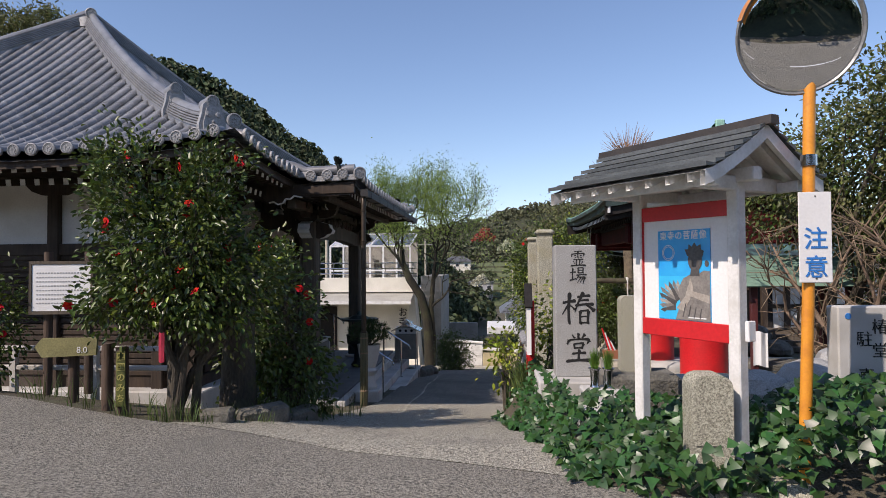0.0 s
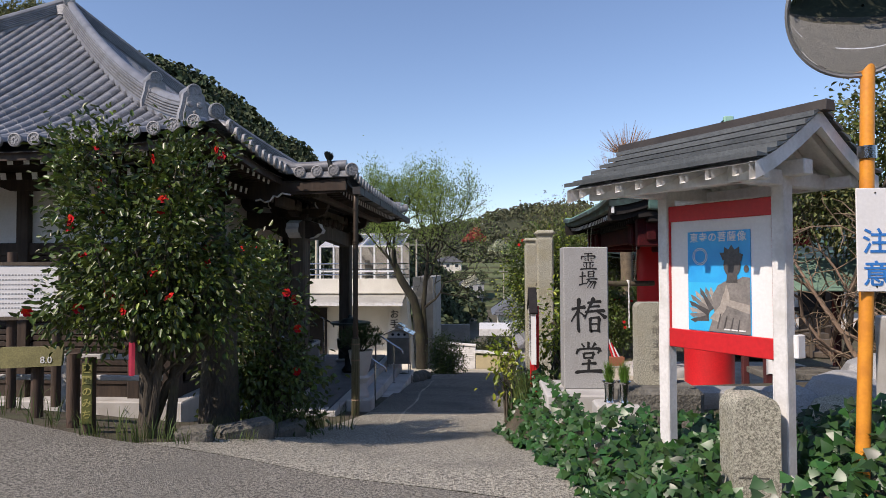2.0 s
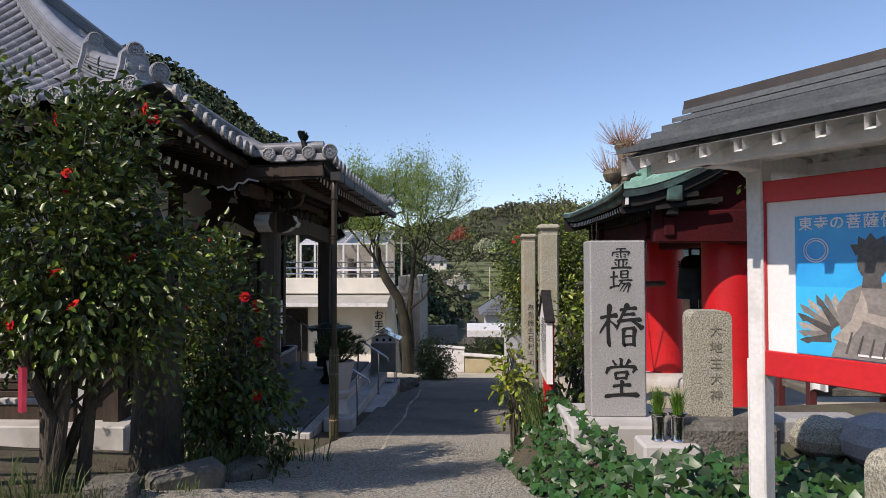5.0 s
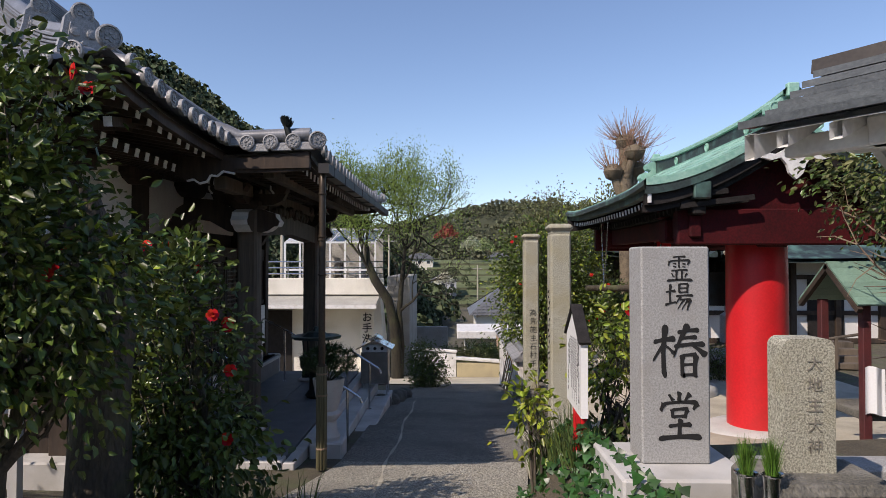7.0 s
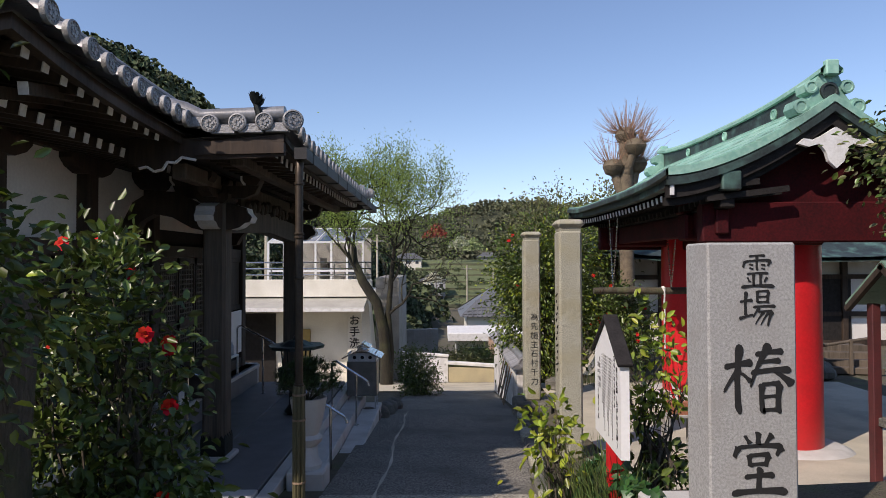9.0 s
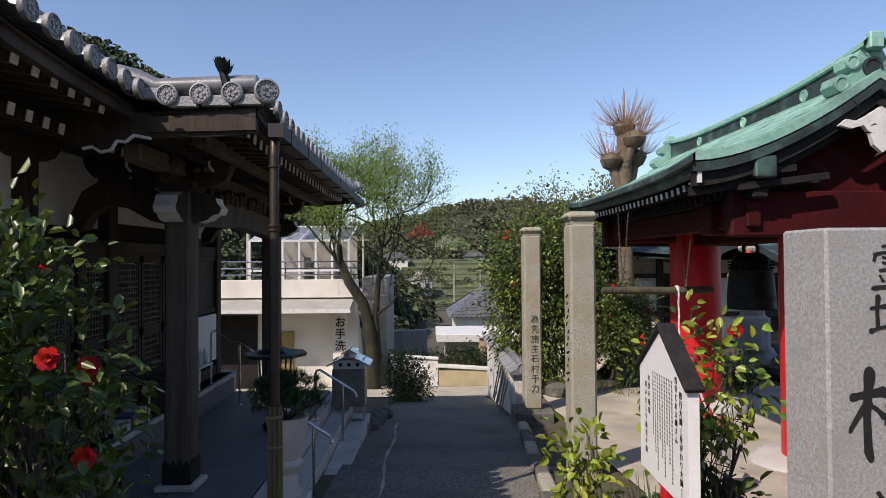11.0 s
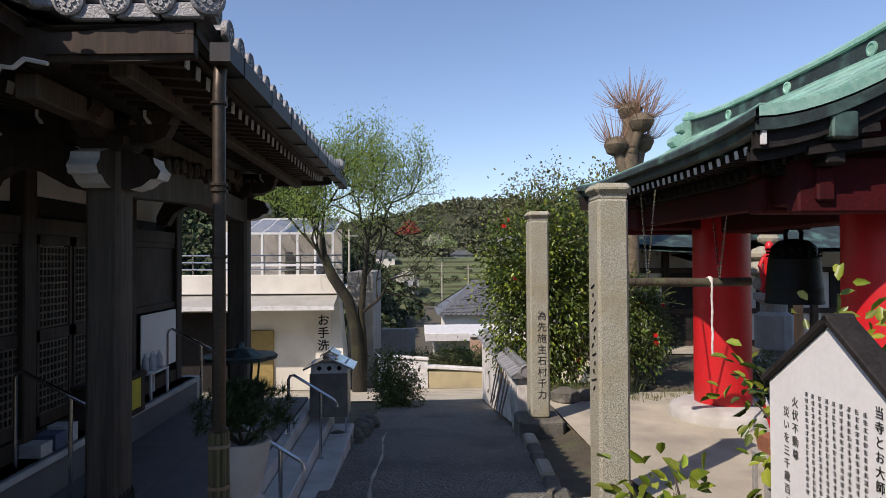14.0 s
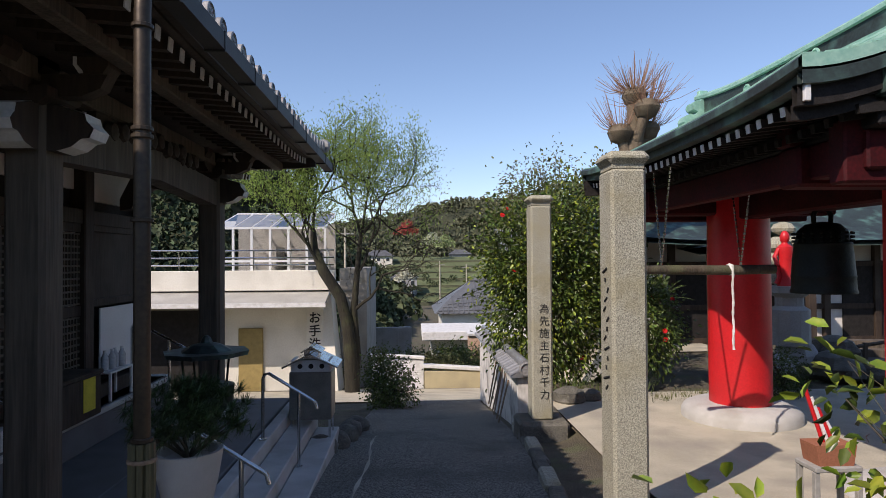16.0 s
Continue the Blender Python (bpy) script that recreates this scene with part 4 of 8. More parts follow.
for z in (0.68, 0.73, 0.78):
    for a in np.arange(20) * 0.314:
        part("boss", boss_me, None, bell, m=pose(0.325 * math.cos(a), 0.325 * math.sin(a), z, 0, 90, math.degrees(a)))
part("crown_loop", merge(tube([(-0.11, 0, 0.9), (-0.12, 0, 1.02), (-0.06, 0, 1.12), (0, 0, 1.16), (0.06, 0, 1.12), (0.12, 0, 1.02), (0.11, 0, 0.9)], 0.032, 8), at(lathe([(0.05, 0), (0.07, 0.05), (0.02, 0.13)], 8), 0, 0, 1.14)), BRONZE, bell)
part("hanger", tube([(0, 0, 1.1), (0, 0, 1.62)], 0.03, 8), BRONZE, bell)
log = thing("bell_striker", 2.15, TY, 1.27, label="suspended wooden log striker with frayed end", category="bell striker")
part("log", tube([(0, 0, 0), (0.5, 0.01, 0.0), (1.2, -0.01, -0.01), (1.85, 0, 0)], [0.055, 0.062, 0.065, 0.06], 12), BARK, log, smooth=True)


def chain(a, b, n):
    a, b = Vector(a), Vector(b)
    return [tube([a + (b - a) * (i / n), a + (b - a) * ((i + 0.75) / n)], 0.011 if i % 2 else 0.016, 5) for i in range(n)]


for x in (0.35, 1.4):
    for o in (-0.28, 0.28):
        part("chain", merge(*chain((x, 0, 0.06), (x + 0.02, o, 1.3), 26)), STEEL, log, "rusty steel chain")
part("rope_loop", at(lathe([(0.07, -0.03), (0.08, 0), (0.07, 0.03)], 12), 1.25, 0, 0, 0, 90, 0), WHITE_END, log)
rope = [(1.25 + 0.004 * math.sin(i * 1.1), -0.075 + 0.004 * math.cos(i * 1.1), 0.05 - i * 0.06) for i in range(19)]
part("pull_rope", tube(rope, [0.013 if i % 2 else 0.018 for i in range(19)], 7), WHITE_END, log, "twisted white pull rope", True)

# ---------- stones and signs beside the lane ----------


def slab_top(w, h, r, n=6):
    """Upright outline with a rounded top."""
    return [(-w, 0), (w, 0), (w, h - r)] + [(w - r + r * math.cos(a) * 1.0, h - r + r * math.sin(a)) for a in np.linspace(0.2, 1.57, n)] + [(-(w - r + r * math.cos(a)), h - r + r * math.sin(a)) for a in np.linspace(1.57, 0.2, n)] + [(-w, h - r)]


FRONT = pose(0, 0, 0, 90, 0, 0)
pil = thing("stone_pillar", 1.163, 7.66, 0.30, label="tall grey granite name pillar with carved black characters", category="stone pillar")
part("shaft", box(-0.252, 0.252, 0, 0.32, 0, 1.605, 0.012), GRANITE, pil)


def brush(strokes, size, parent, x, z):
    """A brush-written character: each stroke (x0, y0, x1, y1, start width, end width) in a unit square, pressed at its ends."""
    shapes = []
    for x0, y0, x1, y1, w0, w1 in strokes:
        d = Vector((x1 - x0, y1 - y0))
        L = d.length
        d /= L
        n = Vector((-d.y, d.x))
        bow = 0.035 * L * (1 if abs(d.x) > abs(d.y) else -1)
        up, down = [], []
        for t, k in ((-0.03, 0.35), (0.0, 1.0), (0.07, 1.25), (0.2, 0.95), (0.5, 0.85), (0.8, 1.0), (0.94, 1.2), (1.0, 0.75), (1.03, 0.2)):
            c = Vector((x0, y0)) + d * L * t + n * bow * (1 - (2 * t - 1) ** 2)
            w = (w0 + (w1 - w0) * t) * k * 0.82
            up.append(((c + n * w).x, (c + n * w * 1.1 + d * w * 0.5).y))
            down.append(((c - n * w).x, (c - n * w * 0.9 - d * w * 0.2).y))
        shapes.append(prism([((a - 0.5) * size, b * size) for a, b in up + down[::-1]], -0.003, 0.004))
    for i, sh in enumerate(shapes):
        shapes[i] = at(sh, x, -0.0005 * (i % 4), z)
    return part("carved_character", merge(*shapes), INK, parent)


brush([(.28, .95, .72, .97, .03, .045), (.14, .80, .10, .64, .045, .03), (.14, .80, .88, .83, .03, .05), (.88, .83, .80, .68, .05, .02), (.50, .95, .50, .56, .045, .04),
       (.28, .73, .38, .70, .03, .04), (.28, .62, .38, .59, .03, .04), (.62, .72, .72, .70, .03, .04), (.62, .61, .72, .58, .03, .04), (.22, .45, .80, .47, .03, .045),
       (.40, .46, .40, .12, .045, .04), (.60, .46, .60, .12, .045, .04), (.22, .36, .30, .22, .03, .045), (.78, .36, .70, .22, .045, .025), (.06, .08, .96, .10, .045, .06)], 0.20, pil, 0.03, 1.335)
brush([(.04, .66, .36, .70, .035, .05), (.20, .92, .19, .28, .05, .045), (.02, .22, .38, .32, .045, .03), (.50, .94, .50, .64, .045, .04), (.50, .93, .80, .94, .03, .045),
       (.79, .94, .77, .64, .05, .04), (.52, .79, .77, .80, .028, .03), (.52, .65, .77, .66, .03, .03), (.40, .52, .96, .54, .035, .05), (.54, .52, .38, .26, .045, .015),
       (.52, .40, .88, .41, .03, .045), (.88, .41, .76, .04, .055, .02), (.66, .40, .44, .08, .04, .012), (.78, .38, .58, .06, .035, .012)], 0.215, pil, 0.03, 1.125)
brush([(.04, .68, .42, .74, .04, .06), (.25, .98, .23, .05, .06, .05), (.24, .66, .02, .34, .05, .015), (.27, .6, .40, .48, .03, .05), (.48, .86, .86, .90, .035, .05),
       (.50, .74, .82, .77, .03, .045), (.42, .60, .96, .64, .04, .055), (.66, 1.0, .40, .42, .06, .015), (.68, .66, .99, .44, .03, .085), (.56, .44, .57, .04, .05, .045),
       (.56, .43, .82, .45, .03, .045), (.81, .45, .79, .05, .055, .045), (.58, .26, .79, .27, .03, .03), (.57, .07, .79, .08, .035, .035)], 0.40, pil, 0.025, 0.625)
brush([(.50, .98, .50, .80, .05, .045), (.30, .93, .38, .82, .03, .05), (.70, .95, .60, .80, .05, .02), (.20, .76, .14, .62, .05, .03), (.20, .75, .84, .77, .03, .05),
       (.84, .77, .76, .64, .06, .02), (.36, .64, .38, .48, .045, .04), (.36, .63, .66, .65, .03, .045), (.65, .65, .60, .49, .05, .035), (.38, .50, .62, .51, .03, .04),
       (.30, .32, .72, .35, .035, .05), (.52, .46, .50, .10, .05, .05), (.12, .08, .90, .11, .05, .065)], 0.385, pil, 0.025, 0.155)
solo("pillar_plinth", merge(box(0.68, 1.62, 7.32, 8.25, -0.25, 0.30, 0.02)), PALE_GRANITE, "low pale granite plinth under the name pillar", "plinth")
mar = thing("stone_marker", 1.70, 6.87, 0.50, label="coarse upright stone marker with faint carved characters", category="stone marker")
part("shaft", prism(slab_top(0.157, 0.82, 0.06), 0, 0.2), ROUGH_STONE, mar)
for i, c in enumerate("大地主大神"):
    lettering(c, 0.10, mat("carved_shadow", (0.24, 0.22, 0.18), (0.17, 0.16, 0.13), 0.95), mar, pose(0.03, -0.002, 0.66 - i * 0.125, 90, 0, 0), "carved_character", depth=0.003)
solo("marker_base", box(1.34, 2.12, 6.62, 7.2, 0.0, 0.50, 0.05), DARK_STONE, "dark mossy base block under the stone marker", "stone base")
solo("offering_step", box(1.08, 1.5, 6.55, 6.85, -0.02, 0.36, 0.02), PALE_GRANITE, "pale granite offering step", "stone step")
solo("offering_step", box(1.0, 1.55, 6.25, 6.56, -0.06, 0.2, 0.02), PALE_GRANITE, "lower pale granite offering step", "stone step")
solo("bed_kerb", box(1.62, 3.3, 7.55, 7.85, -0.2, 0.32, 0.03), GRANITE, "grey stone border of the planting bed", "kerb", m=pose(0, 0, 0))
for x, y, z in ((1.22, 6.68, 0.36), (1.36, 6.66, 0.36)):
    v = thing("flower_vase", x, y, z, label="grey metal vase with green pine sprigs", category="vase", group="offering vases")
    part("vase_body", lathe([(0.045, 0), (0.05, 0.01), (0.042, 0.03), (0.045, 0.15), (0.05, 0.19), (0.066, 0.20), (0.066, 0.21), (0.05, 0.205), (0.045, 0.17)], 18), STEEL, v, smooth=True)
    V, F = [], []
    for i in range(420):
        a, r = rng.uniform(0, 6.28), rng.uniform(0.0, 1)
        d = Vector((math.cos(a) * 0.42 * r, math.sin(a) * 0.42 * r, 1)).normalized()
        b = Vector((math.cos(a) * 0.03 * r, math.sin(a) * 0.03 * r, 0.17 + rng.uniform(0, 0.12)))
        e = b + d * rng.uniform(0.10, 0.17)
        s = d.cross(Vector((rng.normal(), rng.normal(), rng.normal()))).normalized() * 0.0022
        k = len(V)
        V += [b - s, b + s, e]
        F.append((k, k + 1, k + 2))
    part("pine_sprig", fast_mesh(V, F, mat("pine_needle", (0.12, 0.24, 0.03), (0.07, 0.15, 0.02), 0.5, bump=0, island=0.4, trans=0.2)), None, v, "fresh green pine needles")
stub = thing("stone_post", 1.72, 4.66, 0.02, label="short worn stone boundary post with rounded top", category="stone post")
part("shaft", merge(prism(slab_top(0.145, 0.84, 0.09), -0.12, 0.12)), ROUGH_STONE, stub)
part("crack", merge(box(-0.12, 0.07, -0.124, -0.118, 0.33, 0.338)), DARK_STONE, stub)
solo("post_footing", box(1.52, 2.35, 4.25, 4.62, -0.2, 0.16, 0.06), ROUGH_STONE, "rough concrete footing in the ivy", "footing")
for x, y, zb, zt, txt, lbl in ((1.25, 13.26, -1.02, 2.40, "", "tall square stone gate pillar with bevelled cap"), (1.30, 17.38, -1.08, 2.42, "為先施主石村千力", "tall square stone gate pillar carved with characters")):
    g = thing("gate_pillar", x, y, zb, label=lbl, category="stone pillar", group="gate pillars")
    h = zt - zb
    part("shaft", box(-0.165, 0.165, -0.19, 0.19, 0, h - 0.16, 0.03), ROUGH_STONE, g)
    part("cap", merge(box(-0.15, 0.15, -0.17, 0.17, h - 0.16, h - 0.12), box(-0.2, 0.2, -0.22, 0.22, h - 0.12, h, 0.05)), ROUGH_STONE, g, "bevelled stone cap")
    for i, c in enumerate(txt):
        lettering(c, 0.165, INK, g, pose(0.03, -0.193, 1.72 - i * 0.19, 90, 0, 0), "carved_character", bold=-0.006)
    if not txt:
        strokes = [tube([(-0.168, -0.05 + 0.05 * math.sin(i * 2.1), 2.35 - i * 0.09), (-0.168, 0.06 * math.cos(i * 1.7), 2.31 - i * 0.09)], 0.012, 5) for i in range(13)]
        part("carved_stroke", merge(*strokes), INK, g, "carved black strokes, worn and unreadable")
solo("pillar_footing", box(0.92, 1.7, 17.05, 17.75, -1.6, -1.08, 0.05), DARK_STONE, "dark stone footing of the gate pillar", "stone base")
solo("pillar_footing", box(0.98, 1.55, 12.98, 13.55, -1.5, -1.02, 0.04), ROUGH_STONE, "rough stone footing of the gate pillar", "stone base")

# explanatory board with a small roof on a red post
rs = thing("notice_board", 0.64, 8.72, ground_z(0.64, 8.72) - 0.03, -92, label="white gabled explanatory board on a red post", category="notice board")
o = -ground_z(0.64, 8.72)
bw = 0.405
board = part("panel", prism([(-bw, o + 0.50), (bw, o + 0.50), (bw, o + 1.13), (0, o + 1.40), (-bw, o + 1.13)], -0.03, 0.03), WHITE_BOARD, rs)
part("roof_strip", merge(*[at(box(-0.02, 0.52, -0.052, 0.052, -0.014, 0.014, 0.005), 0, 0, o + 1.42, 0, 33.7, a) for a in (0, 180)]), BLACK_WOOD, rs, "black painted roof strips")
part("post", box(-0.045, 0.045, 0.03, 0.085, 0, o + 1.2, 0.005), RED, rs, "red painted post")
part("post_front", box(-0.045, 0.045, -0.03, 0.03, 0, o + 0.498, 0.005), RED, rs)
cols = ["修行大師(身がわり大師)", "当寺とお大師さん"]
for i, c in enumerate(cols):
    for j, k in enumerate(c):
        lettering(k, 0.045 - 0.004 * i, INK, board, pose(0.31 - i * 0.07, -0.032, o + 1.08 + 0.07 * i - j * 0.046, 90, 0, 0), "lettering", depth=0.001, bold=0.0)
bars = []
for i in range(9):
    x, n = 0.175 - i * 0.04, 24 - (i % 3) * 4
    bars += [box(x - 0.011, x + 0.011, -0.0325, -0.030, o + 1.14 - j * 0.024 - 0.019, o + 1.14 - j * 0.024 - 0.002) for j in range(n)]
fine = []
for b in bars:
    v = b[0]
    x0, x1, z0, z1 = v[0][0], v[7][0], v[0][2], v[7][2]
    for s in range(3):
        zz = z0 + (z1 - z0) * (s + 0.3) / 3
        fine.append(box(x0 + rng.uniform(0, 0.006), x1 - rng.uniform(0, 0.006), -0.0325, -0.030, zz, zz + 0.0016))
    xx = rng.uniform(x0 + 0.004, x1 - 0.006)
    fine.append(box(xx, xx + 0.0016, -0.0325, -0.030, z0, z1))
tagged(part("small_writing", merge(*fine), FADED, board, "columns of small black writing"), kind="stuff")
for i, c in enumerate(("火伏不動尊", "災いを三千歳百々歳")):
    for j, k in enumerate(c):
        lettering(k, 0.042, FADED, board, pose(-0.22 - i * 0.06, -0.032, o + 1.08 - 0.05 * i - j * 0.05, 90, 0, 0), "lettering", depth=0.001, bold=0.0)

# roofed poster stand
ps = thing("poster_stand", 1.70, 5.08, 0.05, math.degrees(math.atan2(-0.85, 0.55)), label="white roofed poster stand with red framed board", category="poster stand")
for x in (-0.475, 0.475):
    p_ = part("post", box(x - 0.048, x + 0.048, -0.048, 0.048, 0, 2.32, 0.008), WHITE_END, ps, "white painted square post")
    part("brace", box(x - 0.04, x + 0.04, -0.5, 0.5, 2.16, 2.27, 0.01), WHITE_END, ps)
    part("conduit", box(x - 0.072, x - 0.056, -0.02, 0.02, 0.1, 1.1, 0.003), WHITE_END, ps)
part("top_beam", merge(box(-0.8, 0.66, -0.05, 0.05, 2.22, 2.32, 0.008), *[box(-0.82, 0.68, y - 0.03, y + 0.03, 2.16, 2.24, 0.006) for y in (-0.46, 0.46)], box(-0.8, 0.66, -0.035, 0.035, 2.50, 2.57, 0.006)), WHITE_END, ps)
part("red_frame", merge(box(-0.45, 0.45, -0.03, 0.03, 1.98, 2.1, 0.005), box(-0.45, 0.45, -0.035, 0.035, 1.02, 1.16, 0.005), box(-0.45, -0.42, -0.03, 0.03, 1.16, 1.98), box(0.42, 0.45, -0.03, 0.03, 1.16, 1.98)), RED, ps, "bright red board frame")
part("white_panel", box(-0.42, 0.42, -0.012, 0.02, 1.16, 1.98), WHITE_BOARD, ps)
pst = part("poster", box(-0.258, 0.258, -0.02, -0.014, 1.165, 1.893), mat("poster_blue", (0.01, 0.30, 0.72), (0.02, 0.42, 0.80), 0.35, scale=2, fine=10, bump=0), ps, "blue exhibition poster with a grey statue picture")
fig = mat("poster_statue_grey", (0.13, 0.12, 0.115), (0.035, 0.033, 0.033), 0.4, scale=14, fine=60, bump=0, spread=0.9)
mid = mat("poster_statue_mid", (0.30, 0.275, 0.25), (0.13, 0.12, 0.11), 0.4, scale=14, fine=60, bump=0, spread=0.9)
pale = mat("poster_statue_pale", (0.50, 0.45, 0.39), (0.24, 0.21, 0.18), 0.4, scale=14, fine=60, bump=0, spread=0.9)
oval = lambda cx, cz, rx, rz, n=16: [(cx + rx * math.cos(a), cz + rz * math.sin(a)) for a in np.arange(n) * 2 * math.pi / n]
layer = lambda k: (-0.0212 - 0.0006 * k, -0.0206 - 0.0006 * k)
part("picture_sky", box(-0.256, 0.256, -0.0206, -0.0202, 1.17, 1.52), mat("poster_cyan", (0.03, 0.50, 0.82), (0.02, 0.42, 0.78), 0.35, scale=2, fine=10, bump=0), pst)
for i in range(9):  # fan of small arms behind the shoulder
    a = radians(100 + 11 * i)
    c, e = Vector((-0.02, 1.27)), Vector((math.cos(a), math.sin(a)))
    n = Vector((-e.y, e.x))
    L = 0.25 - 0.012 * abs(i - 4)
    q = [c + e * 0.06 + n * 0.022, c + e * L * 0.8 + n * 0.014, c + e * L * 0.9 + n * 0.024, c + e * (L + 0.02), c + e * L * 0.9 - n * 0.012, c + e * L * 0.78 - n * 0.012, c + e * 0.06 - n * 0.022]
    part("picture_arm", prism([(max(-0.25, v.x), max(1.175, v.y)) for v in q], *layer(i % 3)), (pale, mid, fig)[i % 3], pst)
part("picture", prism([(-0.08, 1.168), (0.255, 1.168), (0.255, 1.56), (0.20, 1.565), (0.15, 1.54), (0.08, 1.54), (0.0, 1.50), (-0.05, 1.42), (-0.03, 1.30)], *layer(4)), mid, pst, "grey seated statue in the picture")
part("picture_neck", prism([(0.07, 1.52), (0.16, 1.52), (0.155, 1.60), (0.08, 1.60)], *layer(5)), fig, pst)
part("picture_head", prism(oval(0.118, 1.645, 0.068, 0.085), *layer(6)), fig, pst)
part("picture_crown", prism([(0.045, 1.68), (0.02, 1.735), (0.055, 1.735), (0.06, 1.775), (0.09, 1.755), (0.115, 1.79), (0.14, 1.755), (0.175, 1.775), (0.178, 1.73), (0.205, 1.72), (0.19, 1.67), (0.12, 1.70)], *layer(7)), fig, pst)
part("picture_ear", prism(oval(0.228, 1.62, 0.02, 0.026, 10), *layer(5)), fig, pst)
part("picture_sleeve", prism([(-0.07, 1.26), (0.02, 1.36), (0.045, 1.44), (0.075, 1.47), (0.09, 1.44), (0.07, 1.34), (0.0, 1.24)], *layer(7)), pale, pst)
part("picture_forearm", prism([(0.075, 1.36), (0.10, 1.40), (0.25, 1.37), (0.25, 1.31), (0.12, 1.345)], *layer(7)), pale, pst)
part("picture_palm", prism([(0.05, 1.36), (0.10, 1.36), (0.095, 1.44), (0.07, 1.51), (0.055, 1.45)], *layer(8)), pale, pst)
for i in range(4):
    part("picture_fold", prism([(0.02 + 0.05 * i, 1.30 - 0.012 * i), (0.028 + 0.05 * i, 1.30 - 0.012 * i), (0.0 + 0.055 * i, 1.19), (-0.012 + 0.055 * i, 1.19)], *layer(8)), fig, pst)
for i, c in enumerate("東寺の菩薩像"):
    lettering(c, 0.075, WHITE_BOARD, pst, pose(-0.2 + i * 0.079, -0.0225, 1.845, 90, 0, 0), "lettering", depth=0.0008, bold=0.01)
part("picture_ring", at(merge(*[tube([(r * math.cos(a), r * math.sin(a), 0) for a in np.linspace(0, 6.283, 25)], 0.003, 4) for r in (0.05, 0.062)]), -0.15, -0.021, 1.71, 90), WHITE_BOARD, pst)
for i in range(3):
    part("print_line", box(0.05 + 0.06 * i, 0.10 + 0.06 * i, -0.0285, -0.0272, 1.185, 1.195), WHITE_BOARD, pst)
prof = lambda f: 2.25 + 0.37 * (1 - f) ** 1.25
for s in (-1, 1):
    for i in range(7):
        f0, f1 = i / 7, (i + 1) / 7 + 0.02
        y0, y1, z0, z1 = s * 0.66 * f0, s * 0.66 * f1, prof(f0) + 0.004, prof(min(1, f1)) + 0.046
        v = [(a, y, z) for a, y, z in ((-0.9, y0, z0), (0.76, y0, z0), (0.76, y1, z1), (-0.9, y1, z1), (-0.9, y0, z0 - 0.004), (0.76, y0, z0 - 0.004), (0.76, y1, z1 - 0.03), (-0.9, y1, z1 - 0.03))]
        part("roof_board", (v, [(0, 1, 2, 3), (7, 6, 5, 4), (0, 4, 5, 1), (2, 6, 7, 3), (0, 3, 7, 4), (1, 5, 6, 2)]), SLATE, ps)
    for x in (-0.86, 0.72):
        part("barge_board", sheet([[(x + a, s * 0.66 * f, prof(f) - d) for a, d in ((-0.02, 0.01), (-0.02, 0.11), (0.02, 0.11), (0.02, 0.01), (-0.02, 0.01))] for f in np.linspace(0, 1, 8)]), WHITE_END, ps, "curved white barge board")
    for x in np.linspace(-0.74, 0.6, 8):
        part("rafter", sheet([[(x + a, s * 0.64 * f, prof(f) - d) for a, d in ((-0.022, 0.015), (-0.022, 0.075), (0.022, 0.075), (0.022, 0.015))] for f in np.linspace(0, 1, 6)]), WHITE_END, ps)
    part("soffit", sheet([[(x, s * 0.65 * f, prof(f) - 0.012) for x in (-0.88, 0.74)] for f in np.linspace(0, 1, 8)]), WHITE_END, ps)
part("ridge_board", prism([(-0.05, 2.60), (0.05, 2.60), (0.04, 2.665), (-0.04, 2.665)], -0.80, 0.94), mat("brown_ridge_metal", (0.06, 0.05, 0.04), (0.04, 0.033, 0.027), 0.5, 0.3, bump=0.1), ps, m=pose(0, 0, 0, 0, 0, 90))
part("paper_box", box(0.566, 0.6, -0.05, 0.03, 1.05, 1.2, 0.005), WHITE_BOARD, ps, "small white plastic box")

# traffic mirror
tm = thing("traffic_mirror", 2.42, 4.52, 0.1, label="round convex traffic mirror on an orange pole", category="traffic mirror")
part("pole", tube([(-0.09, 0, 0), (-0.035, 0, 1.3), (0.0, 0, 2.7), (0.01, 0, 3.0)], 0.041, 18), ORANGE, tm, smooth=True)
mm_ = Matrix.Translation((-0.10, -0.10, 3.19)) @ Vector((-0.10, -1, -0.28)).normalized().to_track_quat("Z", "Y").to_matrix().to_4x4()
part("mirror_face", lathe([(0.405, 0.0)] + [(0.405 * math.cos(a), 0.05 * math.sin(a)) for a in np.linspace(0.05, 1.55, 14)], 64, cap=False), MIRROR, tm, "convex mirror face", True, m=mm_)
part("mirror_housing", lathe([(0.05, -0.12), (0.25, -0.09), (0.40, -0.02), (0.425, 0.0), (0.43, 0.012), (0.418, 0.02), (0.404, 0.006)], 64), mat("grey_rim", (0.30, 0.30, 0.29), None, 0.4, 0.5), tm, "", True, m=mm_)
part("hood", [sheet([[(r * math.cos(a), r * math.sin(a), z) for r, z in ((0.43, -0.02), (0.435, 0.12))] for a in np.linspace(1.05, 2.9, 24)])][0], ORANGE, tm, "orange sun hood", True, m=mm_)
part("clamp", at(lathe([(0.055, -0.04), (0.055, 0.04)], 16), 0.0, 0, 2.95), STEEL, tm)
part("clamp", at(lathe([(0.055, -0.04), (0.055, 0.04)], 16), -0.01, 0, 2.3), STEEL, tm)
part("mirror_arm", box(-0.03, 0.03, -0.12, 0.0, 3.1, 3.16), STEEL, tm)
